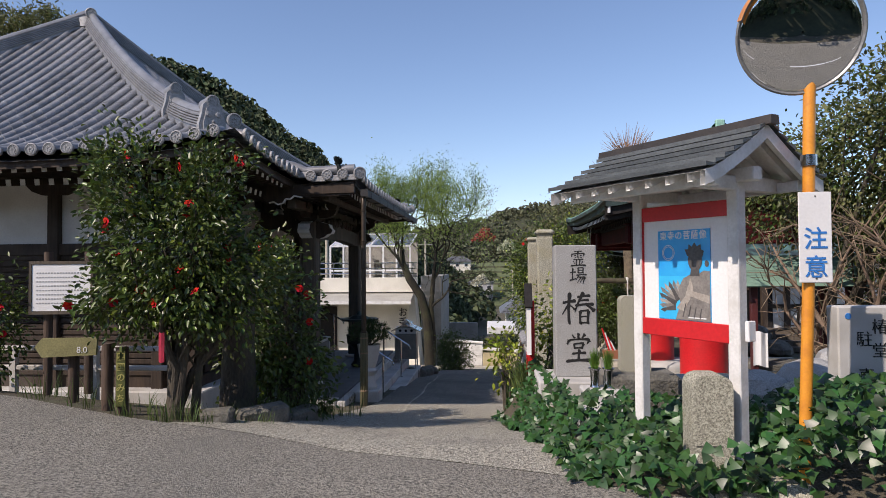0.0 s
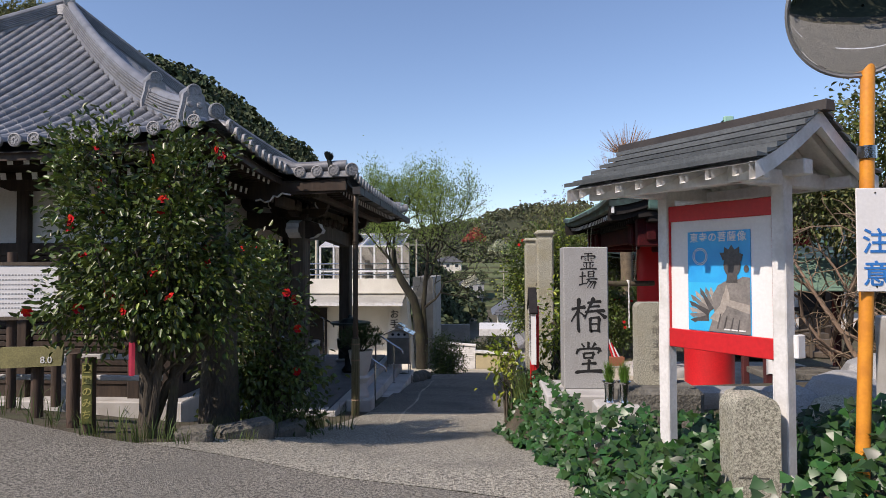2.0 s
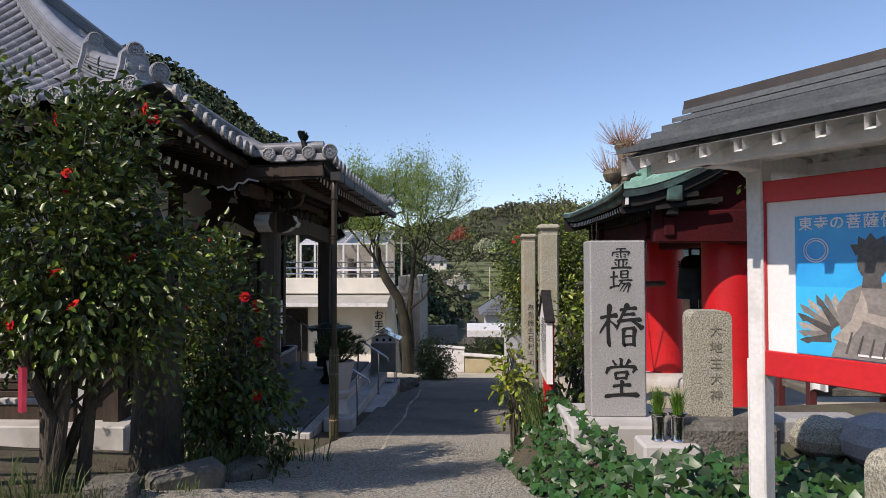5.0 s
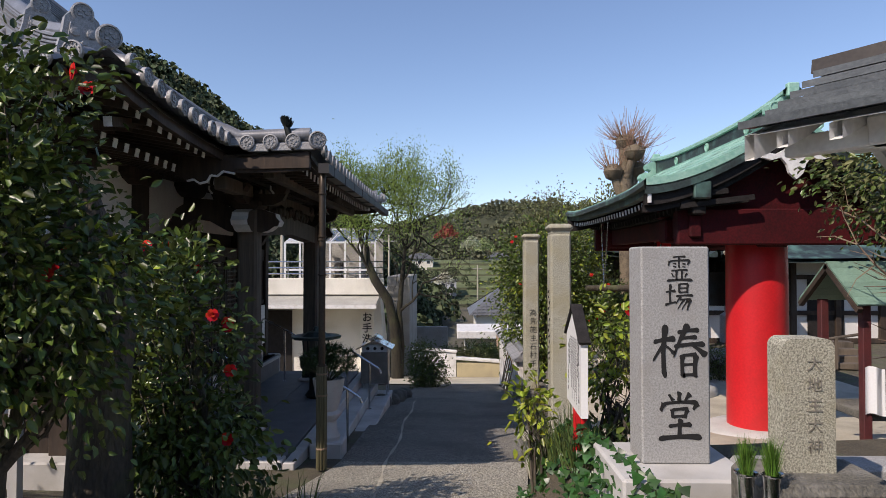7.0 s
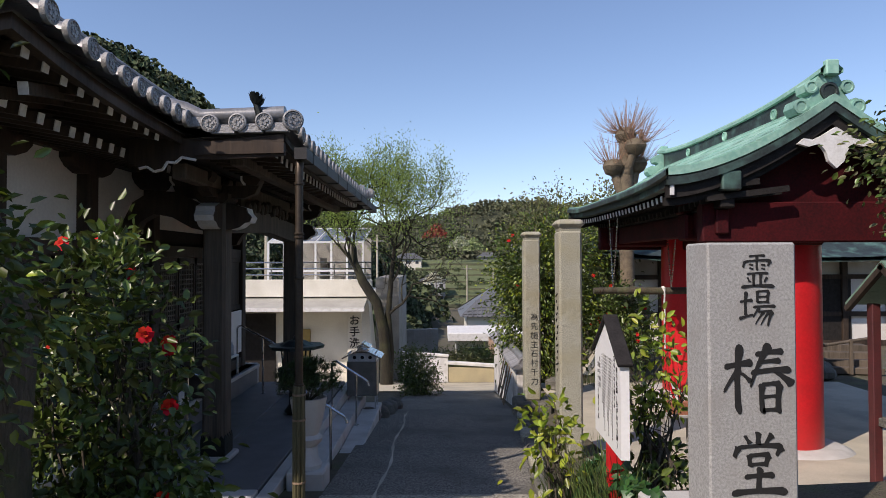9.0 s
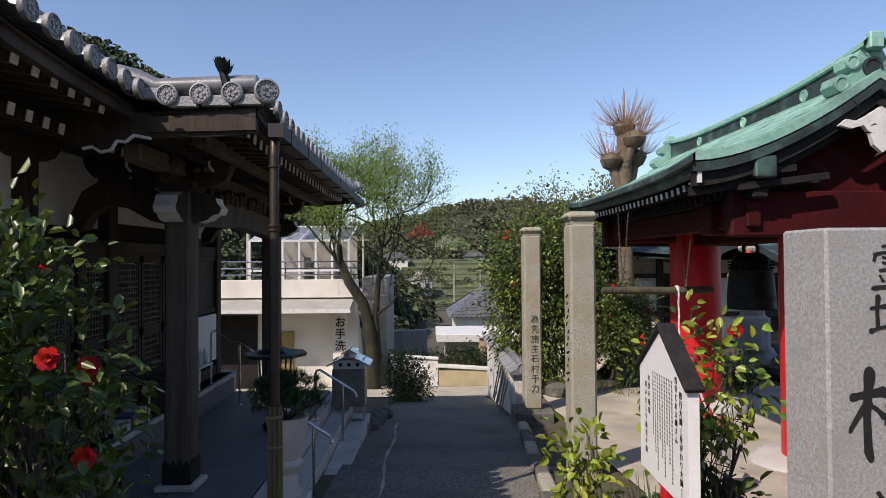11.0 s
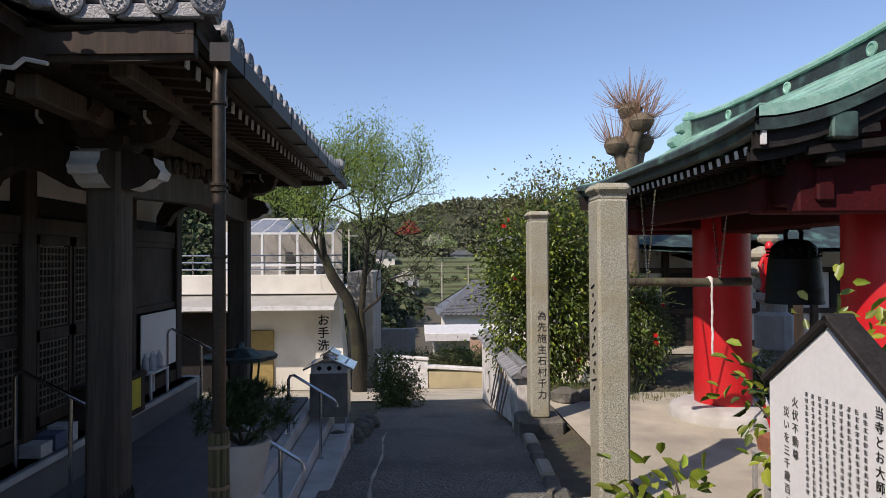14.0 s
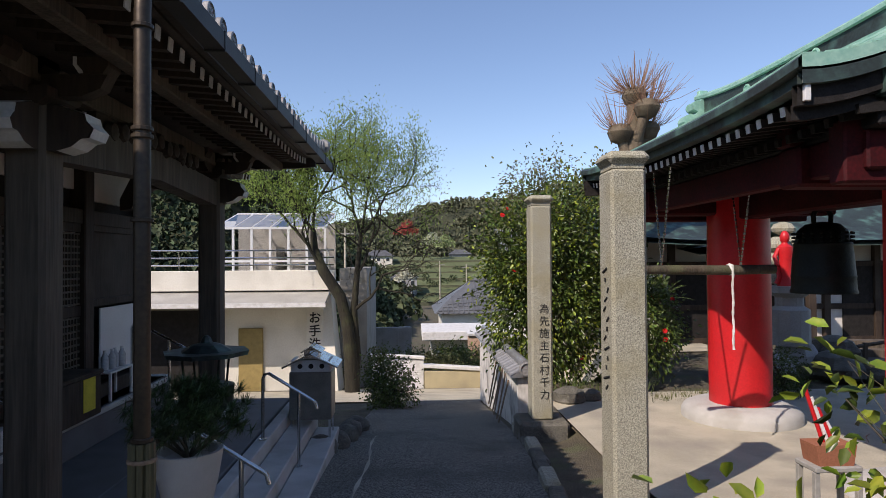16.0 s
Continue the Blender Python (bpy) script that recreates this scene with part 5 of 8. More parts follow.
ws = part("warning_plate", box(-0.118, 0.105, -0.062, -0.052, 1.43, 2.07, 0.003), WHITE_BOARD, tm, "white plate with blue characters")
for i, c in enumerate("注意"):
    lettering(c, 0.165, BLUE_INK, ws, pose(-0.006, -0.065, 1.73 - i * 0.20, 90, 0, 0), "lettering", depth=0.001, bold=0.012)
part("bolt", merge(*[at(lathe([(0.007, 0), (0.005, 0.005)], 8), -0.006, -0.062, z, 90) for z in (1.46, 2.04)]), STEEL, ws)

pk = thing("parking_stone", 3.17, 5.15, 0.05, label="pale granite parking sign stone with carved characters", category="stone sign")
part("slab", box(-0.27, 0.29, -0.02, 0.16, 0, 1.27, 0.012), PALE_GRANITE, pk)
for c, x, z in (("椿", 0.05, 1.10), ("堂", 0.05, 0.91), ("常", 0.05, 0.63), ("駐", -0.07, 1.0), ("車", -0.06, 0.71)):
    lettering(c, 0.13, INK, pk, pose(x, -0.023, z, 90, 0, 0), "carved_character", depth=0.002, bold=-0.004)
part("sticker", at(lathe([(0.026, 0), (0.024, 0.003)], 12), -0.19, -0.021, 1.19, 90), BLUE_INK, pk)

# information board and low posts by the road on the temple side
ib = thing("information_board", -5.36, 7.55, ground_z(-5.36, 7.55), 10, label="white information board in wooden frame on log posts", category="information board")
o = -ground_z(-5.62, 7.55)
part("panel", box(-0.36, 0.36, -0.03, 0.0, o + 1.14, o + 1.74, 0.004), WHITE_BOARD, ib)
part("frame", merge(box(-0.39, 0.39, -0.04, 0.01, o + 1.74, o + 1.78), box(-0.39, 0.39, -0.04, 0.01, o + 1.10, o + 1.14), box(-0.39, -0.36, -0.04, 0.01, o + 1.14, o + 1.74), box(0.36, 0.39, -0.04, 0.01, o + 1.14, o + 1.74)), POST_WOOD, ib, "wooden frame")
part("writing", merge(*[box(-0.3 + 0.035 * i, -0.3 + 0.035 * i + 0.02, -0.0335, -0.030, o + 1.62 - 0.055 * j, o + 1.635 - 0.055 * j) for j in range(8) for i in range(17 - (j * 5) % 4)]), mat("faded_print", (0.35, 0.36, 0.36), None, 0.7, bump=0), ib, "lines of faded print")
for x in (-0.2, 0.3):
    part("log_post", tube([(x, 0.06, 0), (x, 0.06, o + 1.9)], 0.055, 10), mat("brown_log", (0.10, 0.065, 0.045), (0.05, 0.035, 0.025), 0.85, scale=6, fine=50, bump=0.6, stretch=(1, 1, 0.1)), ib, smooth=True)
for x, y, h in ((-4.75, 6.9, 0.52), (-4.05, 6.45, 0.7)):
    solo("bollard", tube([(x, y, ground_z(x, y) - 0.02), (x, y, ground_z(x, y) + h)], 0.06, 12), MATS["brown_log"], "short dark wooden post at the road edge", "bollard", smooth=True, group="roadside posts")
wp = thing("waymark_post", -3.78, 6.28, ground_z(-3.78, 6.28), 20, label="short dark wooden waymark post with green lettered strip", category="waymark post")
part("log", tube([(0, 0, -0.05), (0, 0, 0.68)], 0.065, 12), MATS["brown_log"], wp, smooth=True)
stp = part("name_strip", box(-0.045, 0.045, -0.074, -0.06, 0.06, 0.64, 0.004), mat("olive_strip", (0.16, 0.17, 0.04), (0.09, 0.10, 0.03), 0.7, bump=0.3), wp, "mossy green strip with pale characters")
for i, c in enumerate("四国のみち"):
    lettering(c, 0.09, mat("pale_yellow_paint", (0.55, 0.50, 0.16), None, 0.7), stp, pose(0, -0.076, 0.58 - i * 0.108, 90, 0, 0), depth=0.002, bold=0.01)
solo("planter_box", prism([(-0.11, 0), (0.11, 0), (0.17, 0.2), (-0.17, 0.2)], -0.1, 0.1), BLACK_WOOD, "black tapered planter box on the roadside post", "planter", m=pose(-4.75, 6.9, ground_z(-4.75, 6.9) + 0.52, 0, 0, 12))
solo("paper_tag", sheet([[(-0.028 + 0.02 * abs(v - 0.5) * 0.2, 0, -0.3 * v), (0.0, -0.006, -0.3 * v - 0.01), (0.028, 0.004 * math.sin(v * 6), -0.3 * v)] for v in np.linspace(0, 1, 6)]), mat("red_tag_paper", (0.48, 0.03, 0.06), (0.38, 0.02, 0.05), 0.6, bump=0), "red paper tag hanging from a camellia twig", "tag", m=pose(-3.17, 5.95, 1.02, 0, 0, 10))
for x, y, w, d, h, rz in ((-2.72, 6.25, 0.34, 0.2, 0.13, 10), (-2.42, 6.75, 0.55, 0.25, 0.16, 40), (-2.2, 7.35, 0.5, 0.25, 0.14, 65)):
    solo("edge_stone", box(-w / 2, w / 2, -d / 2, d / 2, -0.1, h, 0.035), DARK_STONE, "low worn edging stone among the grass", "stone", group="edging stones", m=pose(x, y, ground_z(x, y), 2, -3, rz))
gp = thing("trail_sign", -4.72, 6.78, ground_z(-4.72, 6.78) + 0.62, 8, label="weathered wooden direction board with carved figures", category="sign")
part("board", prism([(-0.3, 0.1), (-0.38, 0.0), (-0.3, -0.12), (0.3, -0.1), (0.32, 0.1)], -0.02, 0.02), mat("olive_board", (0.26, 0.24, 0.10), (0.15, 0.14, 0.06), 0.8, bump=0.4), gp)
lettering("8.0", 0.1, WHITE_END, gp, pose(0.15, -0.023, -0.04, 90, 0, 0))
fence = thing("low_rail_fence", -8.0, 8.3, ground_z(-8, 8.3), label="low white-topped railing beside the temple wall", category="fence")
for i, x in enumerate(np.arange(-2.2, 4.0, 1.2)):
    part("post", box(x - 0.04, x + 0.04, -0.04, 0.04, -0.4, 0.52), PALE_GRANITE, fence)
for z in (0.2, 0.47):
    part("rail", box(-2.3, 3.9, -0.03, 0.03, z, z + 0.07, 0.01), PALE_GRANITE, fence)

# urn with pine, offering box, small lantern shrine
urn = thing("stone_urn", -2.2, 11.72, -0.86, label="tall white stone urn holding a dwarf pine", category="urn")
part("plinth", box(-0.22, 0.22, -0.22, 0.22, -0.1, 0.2, 0.02), PALE_GRANITE, urn)
part("vessel", lathe([(0.15, 0.2), (0.16, 0.25), (0.12, 0.32), (0.11, 0.46), (0.16, 0.52), (0.17, 0.56), (0.12, 0.60), (0.15, 0.68), (0.19, 0.85), (0.215, 1.0), (0.22, 1.04), (0.19, 1.04), (0.17, 0.98)], 28), PALE_GRANITE, urn, smooth=True)
V, F = [], []
for i in range(260):
    a, r = rng.uniform(0, 6.28), rng.uniform(0.05, 0.40)
    c = Vector((r * math.cos(a), r * math.sin(a), 1.08 + rng.uniform(0, 0.4) * (1 - r) + 0.05))
    for j in range(34):
        d = Vector((rng.normal(), rng.normal(), rng.normal() * 0.8 + 0.3)).normalized()
        s = d.cross(Vector((0.3, 0.5, 0.8))).normalized() * 0.0032
        k = len(V)
        V += [c - s, c + s, c + d * rng.uniform(0.06, 0.11)]
        F.append((k, k + 1, k + 2))
part("pine_needles", fast_mesh(V, F, mat("dark_pine_needle", (0.055, 0.10, 0.03), (0.03, 0.06, 0.02), 0.55, bump=0, island=0.5, trans=0.15)), None, urn, "dark green pine needles")
part("branch", merge(*[tube([(0, 0, 0.98), (0.15 * math.cos(a), 0.15 * math.sin(a), 1.1), (0.38 * math.cos(a), 0.38 * math.sin(a), 1.22)], 0.014, 5, 0.005) for a in np.arange(9) * 0.7]), BARK, urn)
ob_ = thing("candle_cabinet", -2.12, 16.5, -0.84, label="steel candle cabinet with small shiny roof on legs", category="cabinet")
part("cabinet_body", merge(box(-0.3, 0.28, -0.2, 0.22, 0.06, 0.72, 0.01)), mat("dull_grey_metal", (0.30, 0.29, 0.26), (0.19, 0.185, 0.17), 0.35, 0.7), ob_)
part("roof", merge(*[at(box(-0.02, 0.42, -0.33, 0.33, -0.012, 0.012, 0.003), 0, 0, 0.98, 0, 26, a) for a in (0, 180)], at(box(-0.02, 0.16, -0.2, 0.2, -0.01, 0.01), 0, 0, 1.06, 0, 28, 0), at(box(-0.02, 0.16, -0.2, 0.2, -0.01, 0.01), 0, 0, 1.06, 0, 28, 180), box(-0.1, 0.1, -0.18, 0.18, 0.9, 1.02)), STEEL, ob_, "shiny sheet-steel roof")
for x in (-0.15, 0, 0.15):
    part("vent", at(lathe([(0.035, 0), (0.035, 0.01)], 10), x, -0.2, 0.80, 90), BLACK_WOOD, ob_)
part("head_panel", box(-0.28, 0.26, -0.195, 0.2, 0.72, 0.88), WHITE_END, ob_)
for x in (-0.27, 0.25):
    for y in (-0.17, 0.19):
        part("leg", box(x - 0.015, x + 0.015, y - 0.015, y + 0.015, -0.4, 0.06), STEEL, ob_)
for i, (x, y) in enumerate(((-1.95, 17.1), (-1.85, 16.9), (-2.0, 16.35), (-1.78, 17.5), (-1.75, 18.1), (-1.72, 18.7))):
    s = lathe([(0.05, -0.3), (0.17, -0.15), (0.2, 0.0), (0.16, 0.1), (0.05, 0.16)], 10)
    V = [(a * (1 + 0.25 * noise.noise(Vector((a * 5 + i, b * 5, c * 5)))), b * (1.2 + 0.25 * noise.noise(Vector((a * 4, b * 4 + i, c * 4)))), c) for a, b, c in s[0]]
    solo("boulder", at((V, s[1]), x, y, ground_z(x, y) + 0.1, 0, 0, i * 50), DARK_STONE, "dark rounded edge boulder", "boulder", smooth=True, group="edge boulders")
hs = thing("incense_burner", -3.0, 14.6, PF, label="dark bronze incense burner with upturned roof", category="incense burner")
part("bowl", lathe([(0.16, 0), (0.2, 0.05), (0.12, 0.15), (0.12, 0.4), (0.28, 0.55), (0.3, 0.75), (0.26, 0.76)], 20), BRONZE, hs, smooth=True)
part("roof", lathe([(0.47, 1.13), (0.45, 1.08), (0.3, 1.12), (0.16, 1.2), (0.07, 1.22), (0.05, 1.27), (0.02, 1.3)], 8), DARK_COPPER, hs, "green-black copper roof")
for a in (0.8, 2.4, 3.9, 5.5):
    part("leg", tube([(0.24 * math.cos(a), 0.24 * math.sin(a), 0.7), (0.28 * math.cos(a), 0.28 * math.sin(a), 1.12)], 0.014, 6), BRONZE, hs)
of = thing("offertory_box", -4.58, 14.4, -0.30, label="wooden offertory box with yellow paper notice", category="offertory box")
part("box", merge(box(-0.1, 0.3, -0.5, 0.5, 0, 0.45, 0.01), box(-0.12, 0.32, -0.52, 0.52, 0.45, 0.5, 0.01)), OLD_WOOD, of)
part("notice", box(0.3, 0.304, 0.1, 0.36, 0.08, 0.44), mat("yellow_paper", (0.75, 0.60, 0.05), None, 0.7, bump=0), of, "yellow paper notice")
tb = thing("side_table", -4.54, 15.75, -0.30, label="small white shelf table with plastic bottles beside the offertory box", category="table")
part("top", box(-0.12, 0.12, -0.32, 0.32, 0.34, 0.365, 0.005), WHITE_BOARD, tb)
for x in (-0.1, 0.1):
    for y in (-0.29, 0.29):
        part("leg", box(x - 0.015, x + 0.015, y - 0.015, y + 0.015, 0, 0.34, 0.003), WHITE_BOARD, tb)
for i, y in enumerate((15.55, 15.68, 15.82, 15.95)):
    t = thing("bottle", -4.55 + 0.03 * (i % 2), y, 0.065, label="clear plastic bottle with pale cap", category="bottle", group="bottles on the shelf")
    part("bottle_body", lathe([(0.04, 0), (0.045, 0.01), (0.045, 0.16), (0.02, 0.21), (0.018, 0.23)], 14), mat("clear_plastic", (0.55, 0.58, 0.60), None, 0.15, bump=0), t, smooth=True)
    part("cap", at(lathe([(0.021, 0), (0.021, 0.025)], 10), 0, 0, 0.23), WHITE_END, t)
for i, (y, c) in enumerate(((12.9, (0.5, 0.5, 0.48)), (13.15, (0.1, 0.13, 0.2)), (13.38, (0.6, 0.6, 0.58)))):
    solo("carton", box(-4.66, -4.44, y, y + 0.2, -0.298, -0.17 + 0.03 * i, 0.004), mat("carton_%d" % i, c, None, 0.7, bump=0.02), "small cardboard carton on the platform", "carton", group="cartons")

# ---------- planting ----------


def leaf_arrays(P, D, N, length, width, fold=0.25):
    """Pointed oval leaves folded along the midrib: two quads each."""
    P, D, N = (np.asarray(a, dtype=np.float64) for a in (P, D, N))
    D = D / np.maximum(1e-6, np.linalg.norm(D, axis=1, keepdims=True))
    S = np.cross(D, N)
    S = S / np.maximum(1e-6, np.linalg.norm(S, axis=1, keepdims=True))
    U = np.cross(S, D)
    L, W = np.asarray(length)[:, None], np.asarray(width)[:, None]
    up = U * W * fold
    V = np.stack([P, P + D * L * 0.3 + S * W * 0.5 + up, P + D * L * 0.7 + S * W * 0.42 + up, P + D * L - U * W * 0.15,
                  P + D * L * 0.7 - S * W * 0.42 + up, P + D * L * 0.3 - S * W * 0.5 + up], axis=1)
    o = np.arange(len(P))[:, None] * 6
    F = np.concatenate([o + np.array([[0, 1, 2, 3]]), o + np.array([[0, 3, 4, 5]])], axis=0)
    return V.reshape(-1, 3), F


def clump_points(lobes, clumps, per, spread):
    """Leaf places gathered in clumps that sit towards the outside of the lobes."""
    C = []
    vol = np.array([a[3] * a[4] * a[5] for a in lobes])
    pick = rng.choice(len(lobes), clumps, p=vol / vol.sum())
    for i in pick:
        cx, cy, cz, rx, ry, rz = lobes[i]
        d = rng.normal(size=3)
        d /= np.linalg.norm(d)
        r = rng.uniform(0.35, 1.0) ** 0.5 * rng.uniform(0.82, 1.08)
        C.append((cx + d[0] * rx * r, cy + d[1] * ry * r, cz + d[2] * rz * r))
    C = np.array(C)
    P = np.repeat(C, per, axis=0) + rng.normal(size=(clumps * per, 3)) * spread
    return C, P


def foliage(lobes, clumps, per, spread, size, material, droop=0.35):
    C, P = clump_points(lobes, clumps, per, spread)
    n = len(P)
    mid = np.array(lobes)[:, :3].mean(axis=0)
    out = P - np.repeat(C, per, axis=0) + 0.25 * (P - mid)
    D = out / np.maximum(0.01, np.linalg.norm(out, axis=1, keepdims=True)) + rng.normal(size=(n, 3)) * 0.55
    D[:, 2] -= droop
    N = rng.normal(size=(n, 3)) * 0.75 + np.array([-0.15, -0.3, 0.8])
    L = size * rng.uniform(0.65, 1.2, n)
    V, F = leaf_arrays(P, D, N, L, L * rng.uniform(0.42, 0.55, n))
    return C, fast_mesh(V, F, material, "crown")


def bloom():
    """An open camellia flower: two rings of cupped petals round yellow stamens."""
    S = []
    for ring, (k, r, tilt) in enumerate(((6, 0.042, 25), (5, 0.028, 55))):
        for i in range(k):
            p = ([(0, 0, 0), (r * 0.6, -r * 0.55, 0.012), (r * 1.15, -r * 0.3, 0.004), (r * 1.2, r * 0.3, 0.004), (r * 0.6, r * 0.55, 0.012)], [(0, 1, 2, 3, 4)])
            S.append(at(at(p, 0, 0, 0, 0, -tilt, 0), 0, 0, 0.004 * ring, 0, 0, 360 / k * i + ring * 30))
    return merge(*S)


def shrub(name, base, lobes, clumps, per, spread, size, material, label, category="shrub", stems=6, stem_r=0.03, blooms=0, group="", bark=BARK, loose=None):
    """A woody shrub or small tree: stems from the base into the clumps, leaves, flowers."""
    bx, by, bz = base
    t = thing(name, bx, by, bz, label=label, category=category, group=group)
    lb = [(a - bx, b - by, c - bz, d, e, f) for a, b, c, d, e, f in lobes]
    C, me = foliage(lb, clumps, per, spread, size, material)
    low = min(l[2] - l[5] for l in lb)
    shapes, twigs = [], []
    foot = [(rng.uniform(-0.18, 0.18) * min(1, stems / 3), rng.uniform(-0.15, 0.15) * min(1, stems / 3)) for _ in range(stems)]
    for i in range(stems):
        e = C[rng.integers(len(C))]
        f = foot[i]
        m1 = Vector((f[0] + (e[0] - f[0]) * 0.2 + rng.uniform(-0.08, 0.08), f[1] + (e[1] - f[1]) * 0.2, max(0.25, e[2] * 0.4)))
        m2 = Vector((f[0] + (e[0] - f[0]) * 0.55 + rng.uniform(-0.1, 0.1), f[1] + (e[1] - f[1]) * 0.55, max(0.4, e[2] * 0.7)))
        shapes.append(tube([(f[0], f[1], -0.1), m1, m2, tuple(e)], [stem_r * 1.3, stem_r, stem_r * 0.7, stem_r * 0.25], 8))
        for j in range(7):
            e2 = C[rng.integers(len(C))]
            s = m1 + (m2 - m1) * rng.uniform(0, 1.3)
            q = s + (Vector(e2) - s) * 0.5 + Vector(rng.normal(size=3)) * 0.05
            twigs.append(tube([s, q, tuple(e2)], [stem_r * 0.35, stem_r * 0.25, stem_r * 0.1], 5, cap=False))
    for s in shapes:
        part("stem", s, bark, t, smooth=True)
    tagged(part("branch", merge(*twigs), bark, t), kind="stuff")
    part("crown", me, None, t)
    if loose:
        _, me2 = foliage(lb, loose[0], loose[1], spread * 1.2, size * 0.95, loose[2])
        tagged(part("young_leaf", me2, None, t, loose[3]), kind="stuff")
    fl = mesh_of(bloom(), PETAL)
    for i in range(blooms):
        c = Vector(C[rng.integers(len(C))]) * 1.03 + Vector(rng.normal(size=3)) * 0.05 + Vector((0.0, -0.06, 0.0))
        m = Matrix.Translation(c) @ Vector((rng.normal() * 0.5, -1 + rng.normal() * 0.4, 0.4 + rng.normal() * 0.5)).normalized().to_track_quat("Z", "Y").to_matrix().to_4x4() @ Matrix.Diagonal((1.15, 1.15, 1.15, 1))
        part("flower", fl, None, t, "red camellia flower", m=m)
    return t


G = ground_z
shrub("camellia_tree", (-3.2, 6.4, G(-3.2, 6.4)), [(-3.25, 6.3, 1.8, 0.8, 0.5, 0.75), (-3.72, 6.25, 2.65, 0.42, 0.4, 0.62), (-2.85, 6.35, 2.55, 0.4, 0.38, 0.5), (-2.95, 6.3, 1.35, 0.5, 0.4, 0.4), (-3.75, 6.3, 1.25, 0.5, 0.45, 0.3), (-2.5, 6.6, 1.55, 0.36, 0.35, 0.75)], 330, 30, 0.10, 0.076, LEAF,
      "dense dark green camellia tree with red flowers", "tree", 8, 0.042, 26, loose=(26, 10, YOUNG_LEAF, "a few yellowed leaves"))
_tt = thing("old_tree", -2.95, 7.35, G(-2.95, 7.35), label="thick old grey tree trunk among the camellias", category="tree")
part("trunk", at(tube([(-2.95, 7.35, G(-2.95, 7.35) - 0.15), (-2.97, 7.4, 0.8), (-2.9, 7.4, 1.5), (-3.05, 7.3, 2.3)], [0.24, 0.19, 0.17, 0.08], 14), 2.95, -7.35, -G(-2.95, 7.35)), BARK, _tt, smooth=True)
part("limb", at(tube([(-2.95, 7.4, 1.3), (-3.25, 7.1, 1.8), (-3.35, 6.8, 2.3)], 0.07, 10, 0.03), 2.95, -7.35, -G(-2.95, 7.35)), BARK, _tt, smooth=True)
shrub("camellia_bush", (-2.5, 7.95, G(-2.5, 7.95)), [(-2.68, 8.05, 0.95, 0.5, 0.45, 0.95), (-2.42, 7.85, 0.15, 0.62, 0.45, 0.6), (-3.05, 8.2, 0.5, 0.4, 0.45, 0.8), (-2.78, 8.1, 1.6, 0.34, 0.35, 0.42)], 200, 27, 0.11, 0.085, LEAF,
      "dark glossy camellia bush with red flowers beside the porch", "shrub", 7, 0.03, 12)
shrub("camellia_bush", (-6.4, 7.55, G(-6.4, 7.55)), [(-6.45, 7.55, 0.95, 0.5, 0.4, 0.75)], 70, 24, 0.12, 0.08, LEAF, "small camellia bush with pink-red flowers at the fence", "shrub", 5, 0.018, 12)
shrub("camellia_seedling", (0.42, 9.3, G(0.42, 9.3)), [(0.34, 9.3, 0.2, 0.15, 0.25, 0.4), (0.3, 9.4, 0.5, 0.13, 0.2, 0.2)], 20, 10, 0.09, 0.10, YOUNG_LEAF, "young camellia with yellow-green leaves beside the notice board", "shrub", 6, 0.012, 0)
shrub("camellia_seedling", (1.12, 9.1, G(1.12, 9.1)), [(1.05, 9.08, 1.22, 0.24, 0.2, 0.22), (1.25, 9.15, 0.85, 0.24, 0.22, 0.25), (0.98, 9.15, 0.6, 0.22, 0.2, 0.25), (1.0, 9.72, 0.75, 0.22, 0.2, 0.3)], 46, 8, 0.08, 0.085, YOUNG_LEAF, "tall young camellia with yellow-green leaves behind the notice board", "shrub", 7, 0.011, 1, loose=(10, 8, LEAF, "darker leaves"))
shrub("camellia_seedling", (1.02, 8.75, G(1.02, 8.75)), [(1.0, 8.8, 0.05, 0.3, 0.4, 0.35)], 26, 14, 0.10, 0.09, LEAF, "low dark camellia shoots behind the red post", "shrub", 5, 0.014, 0)
shrub("camellia_tree", (2.25, 20.9, G(2.25, 20.9)), [(2.15, 20.9, 0.3, 1.2, 1.1, 1.8), (1.65, 20.7, 1.7, 0.85, 0.8, 1.25), (2.9, 21.2, 1.8, 1.0, 0.9, 1.4)], 360, 38, 0.23, 0.105, LEAF, "tall camellia hedge tree behind the gate pillar", "tree", 6, 0.06, 14, loose=(120, 30, YOUNG_LEAF, "fresh yellow-green leaves"))
shrub("camellia_tree", (4.0, 20.2, G(4.0, 20.2)), [(4.0, 20.2, 0.0, 0.8, 0.7, 0.9), (3.6, 20.4, 0.7, 0.8, 0.6, 0.7)], 200, 34, 0.16, 0.09, LEAF, "round camellia tree with red flowers beside the bell tower", "tree", 4, 0.05, 14)
shrub("evergreen_tree", (4.4, 26.5, G(4.4, 26.5)), [(4.2, 26.5, 1.7, 1.6, 1.2, 2.2), (3.2, 26.8, 2.2, 1.3, 1.1, 1.6), (5.6, 27, 3.0, 1.6, 1.2, 1.7)], 380, 34, 0.24, 0.13, DRY_LEAF, "yellow-green leafy tree behind the camellias", "tree", 5, 0.08, 0)
shrub("thin_tree", (2.7, 23.6, G(2.7, 23.6)), [(2.5, 23.6, 3.1, 0.95, 0.8, 1.0), (2.9, 23.6, 3.6, 0.5, 0.5, 0.7)], 130, 10, 0.2, 0.09, DRY_LEAF, "thin half-bare tree with small leaves", "tree", 9, 0.035, 0)
